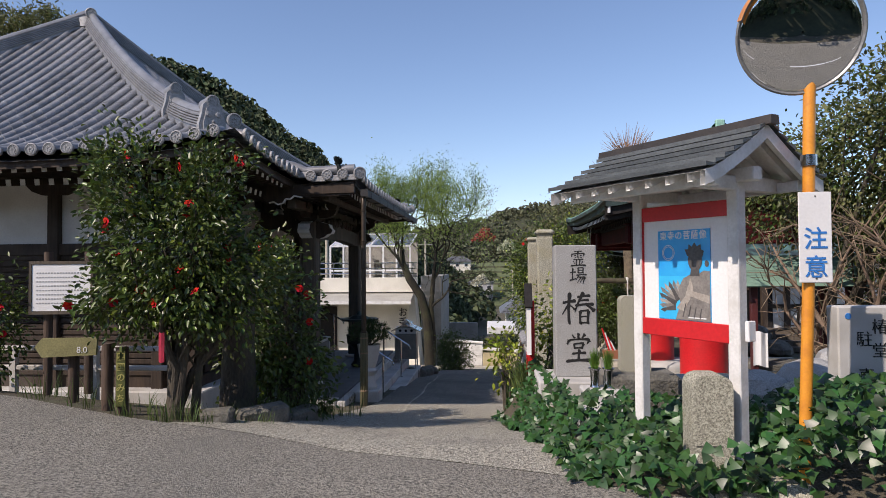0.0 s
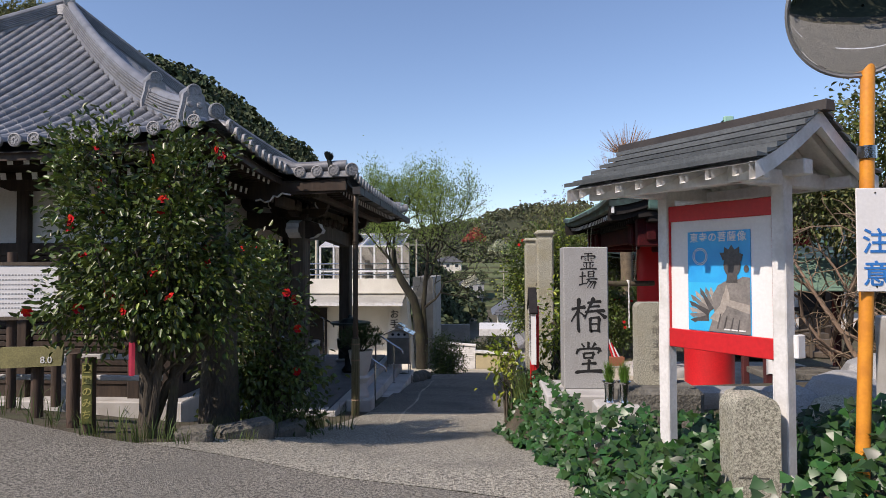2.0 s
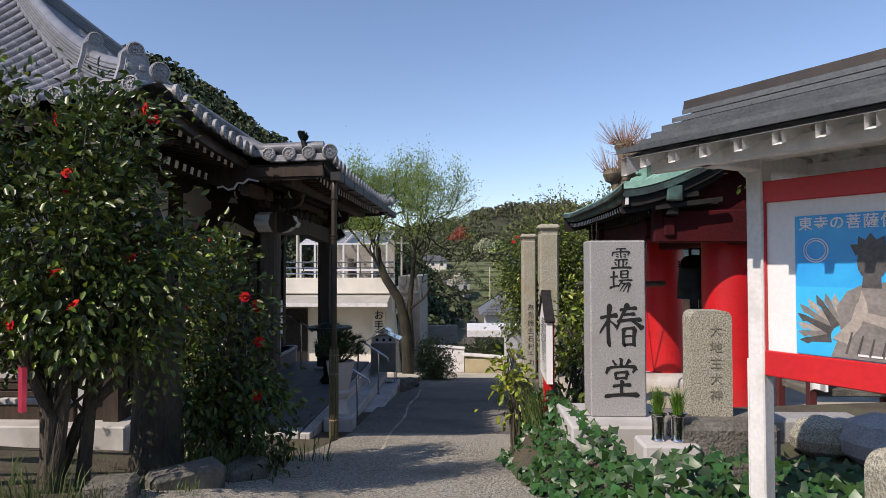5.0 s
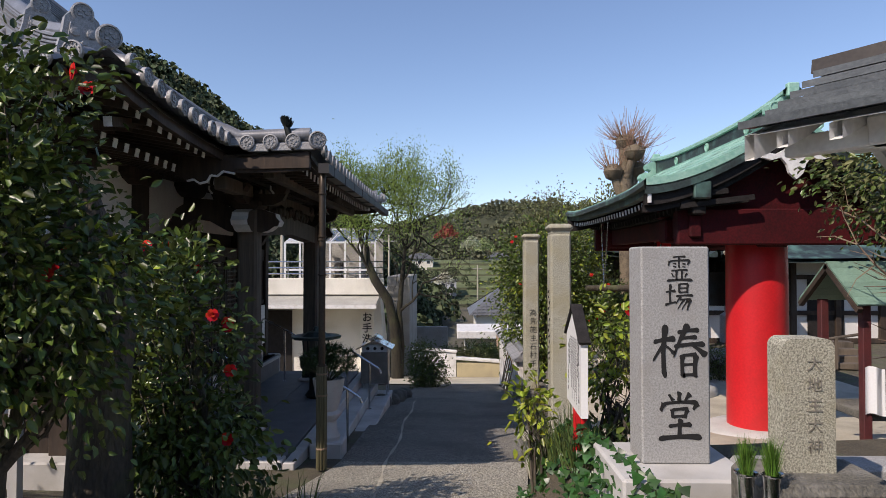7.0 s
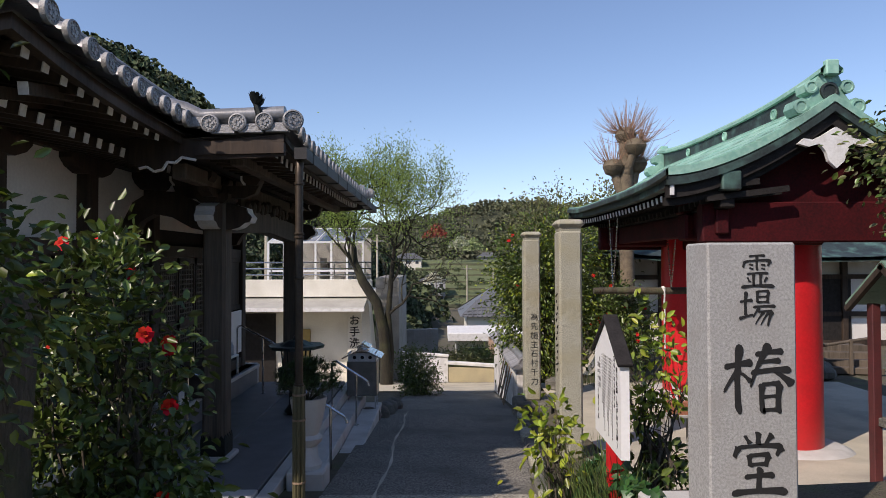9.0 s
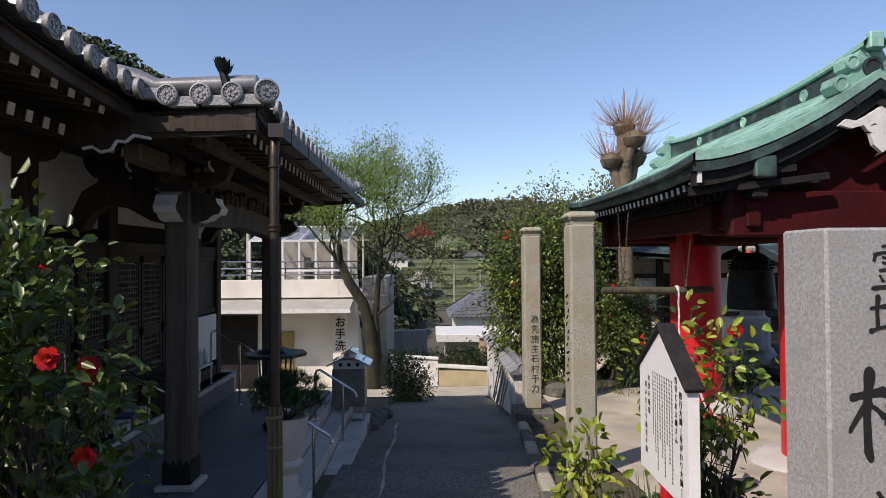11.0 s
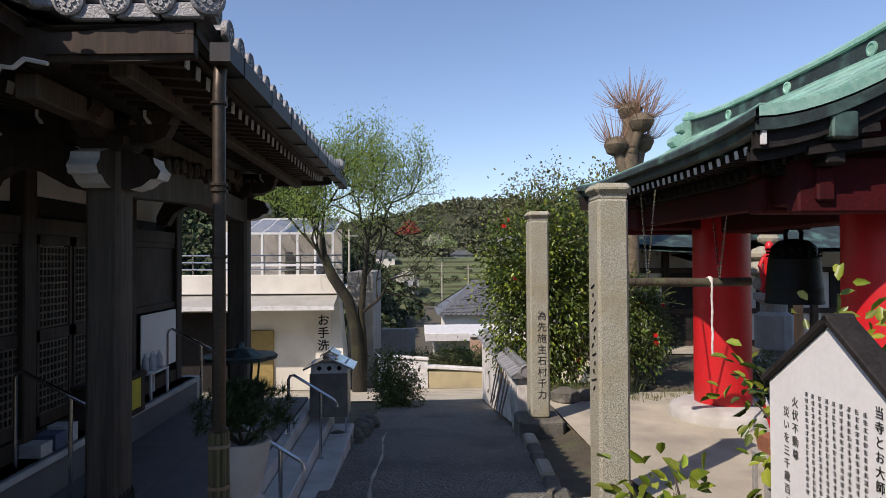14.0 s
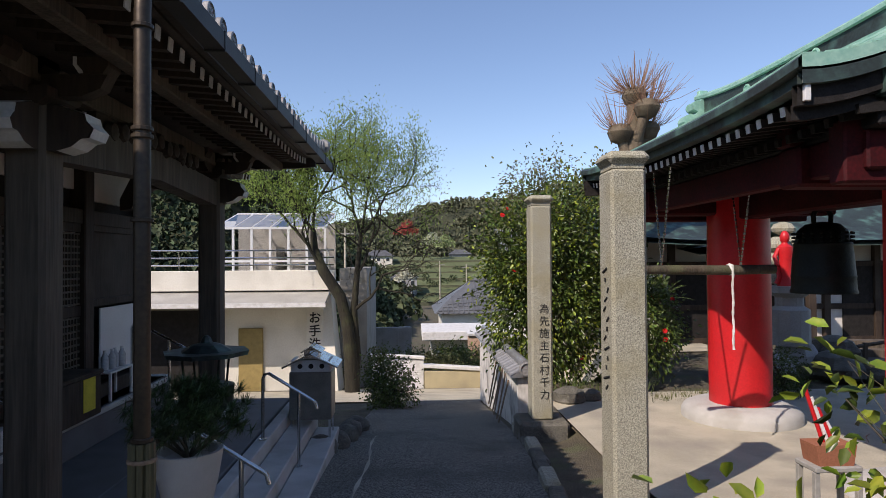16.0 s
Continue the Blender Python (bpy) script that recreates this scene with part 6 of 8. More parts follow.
shrub("camellia_tree", (5.6, 10.7, G(5.6, 10.7)), [(5.0, 10.6, 2.9, 1.2, 0.8, 0.85), (6.2, 10.4, 3.2, 1.4, 1.0, 1.3), (7.2, 9.8, 2.6, 1.5, 1.0, 1.6), (6.6, 9.2, 4.0, 1.4, 0.9, 0.9)], 620, 30, 0.17, 0.09, DRY_LEAF, "sparse camellia tree with grey branches and red flowers", "tree", 6, 0.045, 16, loose=(330, 28, LEAF, "dark green leaves"))
shrub("round_shrub", (6.2, 19.0, G(6.2, 19)), [(6.2, 19.0, -0.75, 0.45, 0.45, 0.42)], 90, 24, 0.08, 0.05, LEAF, "clipped round green shrub beside the rocks", "shrub", 4, 0.02, 0)
shrub("dark_hedge", (-1.25, 23.2, G(-1.25, 23.2)), [(-1.35, 23.2, -1.45, 0.55, 0.6, 0.7), (-1.2, 22.8, -1.75, 0.6, 0.5, 0.5)], 190, 30, 0.12, 0.07, LEAF, "dark rounded hedge at the foot of the white building", "hedge", 5, 0.03, 0)

shrub("evergreen_tree", (9.5, 13.5, G(9.5, 13.5)), [(9.0, 13.2, 2.0, 2.0, 1.5, 2.2), (10.5, 12.5, 3.8, 2.0, 1.5, 1.6)], 320, 30, 0.24, 0.11, LEAF, "tall dark evergreen tree behind the thicket", "tree", 6, 0.1, 0)

# bare tangle of twigs to the side of the poster stand
tw = thing("bare_thicket", 5.6, 8.6, G(5.6, 8.6), label="tangle of bare grey branches beside the poster stand", category="thicket")
for i in range(44):
    x, y = rng.uniform(-0.3, 2.6), rng.uniform(-0.4, 2.2)
    pts = [Vector((x, y, -0.1))]
    d = Vector((rng.normal() * 0.35, rng.normal() * 0.3, 1)).normalized()
    sub = []
    for k in range(9):
        d = (d + Vector(rng.normal(size=3)) * 0.28 + Vector((0, 0, 0.05))).normalized()
        pts.append(pts[-1] + d * rng.uniform(0.22, 0.4))
        for b in range(3):
            e = (d + Vector(rng.normal(size=3)) * 0.8).normalized()
            p1 = pts[-1] + e * rng.uniform(0.15, 0.4)
            sub.append(tube([pts[-1], p1, p1 + (e + Vector(rng.normal(size=3)) * 0.5).normalized() * rng.uniform(0.12, 0.35)], [0.009, 0.006, 0.003], 4, cap=False))
    tagged(part("branch", merge(tube(pts, 0.035, 6, 0.008), *sub), TWIG, tw), kind="stuff")

# willow at the corner of the white building
wl = thing("willow_tree", -2.65, 28.3, G(-2.45, 28.3) - 0.3, label="leaning willow with mossy trunk and fresh spring leaves", category="tree")
trunk = [Vector(p) for p in ((0, 0, -0.1), (-0.05, 0, 0.8), (-0.12, -0.02, 1.55), (-0.3, -0.05, 2.2), (-0.72, -0.1, 2.75), (-0.95, -0.05, 3.2), (-1.0, 0.1, 3.6))]
part("trunk", tube(trunk, [0.21, 0.17, 0.15, 0.14, 0.13, 0.10, 0.07], 14), WILLOW_BARK, wl, smooth=True)
part("trunk", tube([(0.0, 0.1, -0.05), (0.08, 0.1, 1.0), (0.02, 0.05, 1.9), (0.1, 0.1, 2.7), (0.2, 0.1, 3.5)], [0.15, 0.11, 0.09, 0.075, 0.05], 12), WILLOW_BARK, wl, smooth=True)
tips = []


def grow(p, d, length, r, depth, acc):
    pts = [p]
    for k in range(4):
        d = (d + Vector(rng.normal(size=3)) * 0.17 + Vector((0, 0, 0.05))).normalized()
        pts.append(pts[-1] + d * length / 4)
    acc.append(tube(pts, r, 6 if r > 0.02 else 4, r * 0.6, cap=False))
    if depth == 0:
        tips.extend(pts[1:])
        return
    if depth <= 2:
        tips.extend(pts[2:])
    for k in range(3 if depth > 1 else 4):
        e = (d + Vector(rng.normal(size=3)) * 0.55 + Vector((0, 0, 0.15))).normalized()
        grow(pts[-1 - (k % 3)], e, length * rng.uniform(0.6, 0.85), r * 0.58, depth - 1, acc)


for s, d, l in ((trunk[4], (-0.5, -0.2, 0.7), 1.0), (trunk[5], (-0.7, 0.1, 0.6), 1.1), (trunk[6], (-0.1, 0.1, 1), 1.15), (trunk[6], (-0.6, -0.2, 0.8), 1.0), (Vector((0.1, 0.1, 2.7)), (0.55, 0, 0.75), 1.1), (Vector((0.2, 0.1, 3.5)), (0.15, -0.1, 1), 1.2), (Vector((0.2, 0.1, 3.5)), (0.6, 0.2, 0.8), 1.1), (Vector((0.02, 0.05, 1.9)), (0.75, -0.1, 0.55), 1.15), (Vector((0.2, 0.1, 3.5)), (-0.3, 0, 1), 1.1)):
    acc = []
    grow(Vector(s), Vector(d).normalized(), l, 0.042, 4, acc)
    part("limb", merge(*acc), WILLOW_BARK, wl)
T = np.array([tuple(t) for t in tips])
sel = T[T[:, 2] > 3.2]
sel = sel[rng.random(len(sel)) < np.clip((sel[:, 2] - 3.0) / 2.6, 0.1, 1)]
P = np.repeat(sel, 8, axis=0) + rng.normal(size=(len(sel) * 8, 3)) * 0.17
D = rng.normal(size=P.shape) * 0.5 + np.array([0, 0, 0.35])
V, F = leaf_arrays(P, D, rng.normal(size=P.shape), rng.uniform(0.055, 0.095, len(P)), rng.uniform(0.014, 0.024, len(P)))
part("crown", fast_mesh(V, F, WILLOW_LEAF), None, wl, "thin veil of yellow-green willow leaves")
wl.scale = (1.3, 1.3, 1.55)

# pollarded tree behind the bell tower
POLLARD = mat("pale_pollard_bark", (0.22, 0.17, 0.11), (0.10, 0.078, 0.052), 0.9, scale=5, fine=30, bump=1, dist=0.03, stain=(0.16, 0.13, 0.08), stain_scale=3)
po = thing("pollarded_tree", 5.3, 24.2, G(5.3, 24.2), label="pollarded tree with knobbly limbs and reddish twigs", category="tree")
limbs = [[(0, 0, -0.1), (0.05, 0, 2.5), (0.0, 0, 4.6), (0.05, 0, 6.2), (0.05, 0, 7.0)], [(0, 0, 4.9), (-0.25, 0, 5.5), (-0.36, 0, 6.0)], [(0.02, 0, 5.0), (0.3, 0.1, 5.5), (0.42, 0.1, 6.1)], [(0, 0, 5.6), (0.1, -0.3, 6.1), (0.25, -0.35, 6.6)]]
tw_ = []
for l, r in zip(limbs, (0.25, 0.16, 0.16, 0.14)):
    part("limb", tube(l, [r * (1.15 if i == 0 else 0.9) for i in range(len(l))], 12), POLLARD, po, smooth=True)
    c = Vector(l[-1])
    k = lathe([(0.05, -0.36), (0.24, -0.25), (0.34, -0.02), (0.27, 0.15), (0.05, 0.22)], 14)
    part("knob", at(([(a * (1 + 0.3 * noise.noise(Vector((a * 6, b * 6, z * 6)))), b * (1 + 0.3 * noise.noise(Vector((a * 6, b * 6 + 4, z * 6)))), z) for a, b, z in k[0]], k[1]), *c), POLLARD, po, smooth=True)
    for i in range(120 if r > 0.2 else 80):
        d = Vector((rng.normal() * 0.7, rng.normal() * 0.6, 0.85 + rng.normal() * 0.45)).normalized()
        b = c + Vector((d.x * 0.3, d.y * 0.3, 0.05))
        L = rng.uniform(0.35, 1.05)
        tw_.append(tube([b, b + d * L * 0.5, b + d * L + Vector((0, 0, 0.12))], [0.010, 0.007, 0.004], 4, cap=False))
tagged(part("twig", merge(*tw_), mat("reddish_twig", (0.34, 0.19, 0.12), (0.25, 0.15, 0.09), 0.85, bump=0, island=0.3), po, "dense reddish twigs"), kind="stuff")

# ivy over the bed
def ivy_cover(name, pts, size, label):
    n = len(pts)
    P = np.array(pts)
    N = rng.normal(size=(n, 3)) * 0.42 + np.array([-0.25, -0.55, 0.75])
    D = rng.normal(size=(n, 3)) * 0.6 + np.array([-0.1, -0.5, -0.35])
    D = D - N * (np.sum(D * N, axis=1) / np.sum(N * N, axis=1))[:, None]
    D /= np.linalg.norm(D, axis=1, keepdims=True)
    S = np.cross(D, N)
    S /= np.linalg.norm(S, axis=1, keepdims=True)
    U = np.cross(S, D)
    L = (size * rng.uniform(0.6, 1.25, n))[:, None]
    q = lambda a, b, c: P + D * L * a + S * L * b + U * L * c
    V = np.stack([q(0, 0, 0), q(0.12, 0.52, 0.05), q(0.48, 0.30, 0.07), q(1.0, 0, -0.06), q(0.48, -0.30, 0.07), q(0.12, -0.52, 0.05), q(0.35, 0, 0.02)], axis=1)
    o = np.arange(n)[:, None] * 7
    F = np.concatenate([o + np.array([[0, 1, 2, 6]]), o + np.array([[6, 2, 3, 4]]), o + np.array([[0, 6, 4, 5]])])
    ob = new(name, fast_mesh(V.reshape(-1, 3), F, IVY_LEAF, name))
    return tagged(ob, label, "ivy", kind="stuff")


pts = []
while len(pts) < 6200:
    x, y = rng.uniform(0.1, 4.6), rng.uniform(3.9, 9.7)
    e = lerp(y, *PATH_R)
    if x < e - 0.10 + 0.12 * noise.noise(Vector((x * 3, y * 3, 0))) or (y < road_edge(x) - 0.15 + 0.1 * noise.noise(Vector((x * 2, y * 2, 5)))) or (y > 6.1 and x > e + 0.42) or (x > 1.55 and y > 7.0):
        continue
    h = 0.05 + 0.20 * smooth01((x - e) / 0.4) + 0.25 * max(0, noise.noise(Vector((x * 1.4, y * 1.4, 2))))
    if x > 2.05 and y < 5.6:
        h += 0.62 * smooth01((x - 2.0) / 0.6) * smooth01((5.6 - y) / 0.8) * (0.7 + 0.5 * noise.noise(Vector((x * 2, y * 2, 8))))
    if 1.5 < x < 2.05 and 4.2 < y < 5.0:
        h *= 0.35
    pts.append((x, y, G(x, y) + h * (1 - 0.75 * rng.random() ** 2.2)))
ivy_cover("ivy_ground_cover", pts, 0.085, "glossy dark green ivy covering the planting bed")

# tufts of grass and reeds


def tuft(x, y, n, h, spread, label, green=GRASS, name="grass_tuft"):
    V, F = [], []
    n = int(n * 0.6)
    for i in range(n):
        a, r = rng.uniform(0, 6.28), spread * rng.random() ** 0.6
        b = Vector((r * math.cos(a), r * math.sin(a), -0.03))
        lean = Vector((math.cos(a) * 0.5 + rng.normal() * 0.3, math.sin(a) * 0.5 + rng.normal() * 0.3, 0)) * h * 0.5
        L = h * rng.uniform(0.5, 1.1)
        s = Vector((-math.sin(a + 1), math.cos(a + 1), 0)) * 0.005
        m, t = b + lean * 0.35 + Vector((0, 0, L * 0.6)), b + lean + Vector((0, 0, L))
        k = len(V)
        V += [b - s, b + s, m + s * 0.8, m - s * 0.8, t + s * 0.15, t - s * 0.15]
        F += [(k, k + 1, k + 2, k + 3), (k + 3, k + 2, k + 4, k + 5)]
    ob = new(name, fast_mesh(V, F, green, "tuft"))
    ob.matrix_world = pose(x, y, G(x, y))
    tagged(ob, label, "grass", kind="stuff")


for x, y, n, h in ((-2.75, 6.2, 100, 0.2), (-3.1, 6.05, 90, 0.25), (-2.45, 6.5, 70, 0.15), (-3.6, 6.15, 70, 0.25), (-2.4, 7.0, 90, 0.3), (-2.3, 7.5, 140, 0.5), (-4.3, 6.5, 60, 0.35), (-2.25, 8.2, 110, 0.45), (-5.2, 7.0, 60, 0.35), (-1.98, 8.9, 80, 0.35)):
    tuft(x, y, n, h, 0.25, "thin grass and dry stalks at the road edge")
for x, y in ((0.55, 8.9), (0.5, 9.4), (0.62, 8.5), (0.5, 9.8)):
    tuft(x, y, 150, 0.5, 0.16, "upright green reeds beside the red post")
for x, y in ((2.3, 19.5), (2.9, 19.3), (3.5, 19.2), (1.8, 19.6)):
    tuft(x, y, 110, 0.45, 0.3, "long green grass under the camellias")
for x in np.arange(2.4, 6.2, 0.42):
    tuft(x, 18.95 + 0.2 * math.sin(x * 3), 120, 0.16, 0.3, "short yellowing grass beside the terrace", DRY_LEAF)

# ---------- beyond the gate ----------
# kerb stones along the lane
for i, y in enumerate(np.arange(10.7, 18.2, 0.62)):
    x = lerp(y, *PATH_R) + 0.09
    solo("kerb_stone", box(-0.09, 0.09, -0.29, 0.29, -0.3, 0.09 + 0.03 * math.sin(i * 2.3), 0.03), DARK_STONE if i % 3 else ROUGH_STONE, "rough stone kerb along the lane", "kerb", group="lane kerb stones", m=pose(x + 0.02 * math.sin(i * 5), y, G(x, y), 0, 0, -3 + 4 * math.sin(i)))
ww = thing("tiled_garden_wall", 1.27, 22.3, G(1.27, 22.3), label="low white plastered wall capped with grey tiles", category="wall")
o = -G(1.27, 22.3)
part("wall_body", box(-0.13, 0.13, -3.7, 2.5, -0.7, o - 0.68, 0.01), mat("stained_white_wall", (0.70, 0.68, 0.64), (0.52, 0.50, 0.46), 0.9, scale=2, fine=25, bump=0.2, stain=(0.12, 0.115, 0.105), stain_scale=2.2, stretch=(1, 1, 0.35)), ww)
part("cap_ridge", tube([(0, -3.85, o - 0.43), (0, 2.6, o - 0.46)], 0.085, 10), TILE, ww, smooth=True)
cap_me = mesh_of(merge(*[at(tile_row([(0, 0, 0.13), (s * 0.28, 0, 0.0)], 0.05, 0.28)) for s in (-1, 1)]), TILE)
part("cap_slope", prism([(-0.26, o - 0.66), (0.26, o - 0.66), (0.05, o - 0.48), (-0.05, o - 0.48)], -3.8, 2.55), TILE, ww)
for k in range(27):
    part("cap_tile", cap_me, None, ww, m=pose(0, -3.75 + k * 0.235, o - 0.63))
part("end_tile", at(lathe([(0.13, 0), (0.13, 0.04), (0.1, 0.05), (0.09, 0.03), (0.03, 0.03)], 18), 0, -3.86, o - 0.5, 90), TILE_END, ww, "round decorated end tile")
stk = thing("bamboo_stakes", 1.02, 19.3, G(1.02, 19.3), label="pale bamboo stakes leaning on the garden wall", category="stakes")
for i in range(6):
    part("stake", tube([(-0.12 + 0.015 * (i % 2), 0.1 + 0.32 * i, -0.02), (0.09, 0.16 + 0.32 * i + 0.05 * (i % 3), 0.78 + 0.06 * (i % 3))], 0.017, 7), TWIG, stk)
for i, (x, y, r) in enumerate(((1.72, 18.5, 0.26), (2.1, 18.75, 0.3), (2.5, 18.85, 0.22), (1.62, 18.05, 0.2))):
    k = lathe([(r * 0.5, -r * 0.7), (r, -r * 0.2), (r * 0.9, r * 0.3), (r * 0.35, r * 0.55)], 10)
    solo("boulder", at(([(a * (1 + 0.3 * noise.noise(Vector((a * 4 + i * 3, b * 4, c * 4)))), b, c) for a, b, c in k[0]], k[1]), x, y, G(x, y) + r * 0.4, 0, 0, 40 * i), DARK_STONE, "mossy boulder edging the camellia bed", "boulder", group="bed boulders")
gr = thing("white_parapet", 0.3, 29.2, G(0.3, 29.2), label="white road parapet with yellowed concrete base", category="parapet")
o = -G(0.3, 29.2)
part("base", box(-0.6, 1.4, -0.1, 0.12, -0.5, o - 2.38, 0.02), mat("yellowed_concrete", (0.52, 0.44, 0.26), (0.36, 0.31, 0.20), 0.9, scale=2, fine=40), gr)
part("panel", merge(box(-2.4, -0.62, -0.06, 0.08, -0.4, o - 1.98, 0.02), *[box(-2.3, -0.7, -0.075, -0.06, o - 2.5 + 0.08 * i, o - 2.46 + 0.08 * i) for i in range(4)]), WHITE_END, gr)
part("coping", merge(at(box(-0.65, 1.5, -0.16, 0.16, 0, 0.12, 0.02), 0, 0, o - 2.3, 0, 4, 0), at(box(-2.45, -0.6, -0.12, 0.12, 0, 0.1, 0.02), 0, 0, o - 2.02, 0, 4, 0)), WHITE_END, gr)
for z in (2.42, 2.62):
    part("guard_rail", tube([(1.4, 0, o - z + 0.1), (3.2, 0.1, o - z)], 0.035, 8), WHITE_END, gr)
for x in (1.6, 2.3, 3.0):
    part("guard_post", tube([(x, 0, -0.4), (x, 0, o - 2.3)], 0.04, 8), WHITE_END, gr)
solo("lower_road", sheet([[(x, y, G(x, y) + 0.006) for x in np.linspace(-8, 8, 12)] for y in np.linspace(24.5, 28.9, 8)]), PALE_CONCRETE, "sunlit concrete road below the lane", "road", smooth=True, kind="structure")

# white building with terrace, canopy and glass room
wb = thing("white_building", -6.1, 32.0, G(-5, 30.0), label="white rendered building with terrace, canopy and glass roof room", category="building")
bx, by, bz = 6.1, -32.0, -G(-5, 30.0)


def afar(x, y, z, k=1.4):
    return (-0.8 + (x + 0.8) * k + bx, 5.8 + (y - 5.8) * k + by, 1.69 + (z - 1.69) * k + bz)


wl_ = lambda n, s, m, l="", p=None: part(n, ([afar(*v) for v in s[0]], s[1]), m, p or wb, l)
CREAM = mat("cream_render", (0.78, 0.75, 0.66), (0.68, 0.65, 0.56), 0.9, scale=1.2, fine=20, bump=0.08, stain=(0.56, 0.53, 0.45), stain_scale=0.8)
GREYW = mat("grey_block_wall", (0.33, 0.32, 0.29), (0.24, 0.23, 0.21), 0.9, scale=2, fine=30, bump=0.3, stain=(0.20, 0.19, 0.16))
wl_("wall", box(-10.5, -3.3, 22.8, 27.5, -2.3, 0.69), CREAM, "cream rendered wall")
wing = [(-2.9, 22.0, -2.4), (-2.42, 22.0, -2.4), (-2.42, 23.4, -2.4), (-2.9, 23.4, -2.4), (-2.9, 22.7, 0.75), (-2.74, 22.7, 0.75), (-2.74, 23.4, 0.75), (-2.9, 23.4, 0.75)]
wl_("wing_wall", (wing, [(3, 2, 1, 0), (4, 5, 6, 7), (0, 1, 5, 4), (1, 2, 6, 5), (2, 3, 7, 6), (3, 0, 4, 7)]), CREAM, "splayed cream wing wall")
wl_("end_wall", box(-2.6, -1.9, 23.42, 27.5, -2.6, 1.3, 0.01), GREYW, "grey weathered end wall")
wl_("parapet", box(-10.5, -2.62, 22.55, 22.75, 0.78, 1.27, 0.01), CREAM, "white terrace parapet")
wl_("terrace_floor", box(-10.5, -2.65, 22.76, 27.5, 0.70, 0.84), CREAM)
cv = [(-10.5, 21.7, 0.52), (-2.75, 21.7, 0.52), (-2.75, 22.75, 0.78), (-10.5, 22.75, 0.78)]
wl_("canopy", (cv + [(x, y, z - 0.07) for x, y, z in cv], [(0, 1, 2, 3), (7, 6, 5, 4), (0, 4, 5, 1), (1, 5, 6, 2), (2, 6, 7, 3), (3, 7, 4, 0)]), mat("grey_canopy_sheet", (0.42, 0.41, 0.37), (0.30, 0.29, 0.26), 0.7, scale=2, fine=25, bump=0.1), "grey sheet canopy")
wl_("canopy_fascia", box(-10.5, -2.73, 21.67, 21.72, 0.43, 0.53), WHITE_END)
wl_("door", box(-5.0, -4.4, 22.74, 22.795, -2.0, -0.15, 0.02), mat("ochre_door", (0.38, 0.28, 0.10), None, 0.6), "ochre door with arched top")
wl_("dark_opening", box(-8.6, -5.4, 22.75, 22.795, -1.9, 0.3), BLACK_WOOD)
sg = wl_("sign_pillar", box(-3.3, -2.9, 22.5, 23.3, -2.3, 0.5, 0.01), CREAM)
for i, c in enumerate("お手洗"):
    lettering(c, 0.42, INK, wb, pose(*afar(-3.1, 22.49, 0.1 - i * 0.32), 90, 0, 0), depth=0.004, bold=0.015)
for z in (1.40, 1.58, 1.76):
    wl_("terrace_rail", tube([(-10.4, 22.65, z), (-2.65, 22.65, z)], 0.02, 8), STEEL)
for x in np.arange(-10.0, -2.6, 0.9):
    wl_("rail_post", tube([(x, 22.65, 1.25), (x, 22.65, 1.77)], 0.018, 8), STEEL)
WF_ = mat("white_aluminium", (0.75, 0.76, 0.76), (0.68, 0.69, 0.69), 0.4, 0.2, bump=0)
gx0, gx1, gy0, gy1, ge, gr_ = -5.95, -3.05, 24.0, 26.2, 2.38, 2.9
for x in np.linspace(gx0, gx1, 7):
    wl_("frame_post", box(x - 0.03, x + 0.03, gy0 - 0.03, gy0 + 0.03, 0.76, ge), WF_)
    wl_("frame_rafter", tube([(x, gy0, ge), (x, gy1, gr_)], 0.03, 6), WF_)
for z in (1.5, ge):
    wl_("frame_rail", box(gx0, gx1, gy0 - 0.035, gy0 + 0.035, z - 0.03, z + 0.03), WF_)
wl_("ridge_rail", box(gx0, gx1, gy1 - 0.03, gy1 + 0.03, gr_ - 0.04, gr_ + 0.04), WF_)
for x in np.linspace(gx0, gx1, 7)[:-1]:
    w = (gx1 - gx0) / 6
    for nm, s in (("pane", box(x + 0.03, x + w - 0.03, gy0 - 0.004, gy0 + 0.004, 0.78, ge - 0.03)),
                  ("roof_pane", ([(x + 0.03, gy0, ge + 0.02), (x + w - 0.03, gy0, ge + 0.02), (x + w - 0.03, gy1, gr_ + 0.02), (x + 0.03, gy1, gr_ + 0.02)], [(0, 1, 2, 3)]))):
        p_ = wl_(nm, s, GLASS)
        p_.visible_shadow = False
wl_("glass_room_back", merge(box(gx0, gx1, gy1 + 0.1, gy1 + 0.2, 0.76, 2.6), box(gx0 + 0.8, gx0 + 1.4, gy0 + 1.0, gy1, 0.76, 1.9), box(gx1 - 1.1, gx1 - 0.6, gy0 + 0.8, gy1, 0.76, 2.0)), GREYW)

# houses and slopes in the valley
DTILE = mat("dark_house_tile", (0.16, 0.165, 0.17), (0.10, 0.105, 0.11), 0.5, 0.1, scale=2, fine=12, bump=0.2)


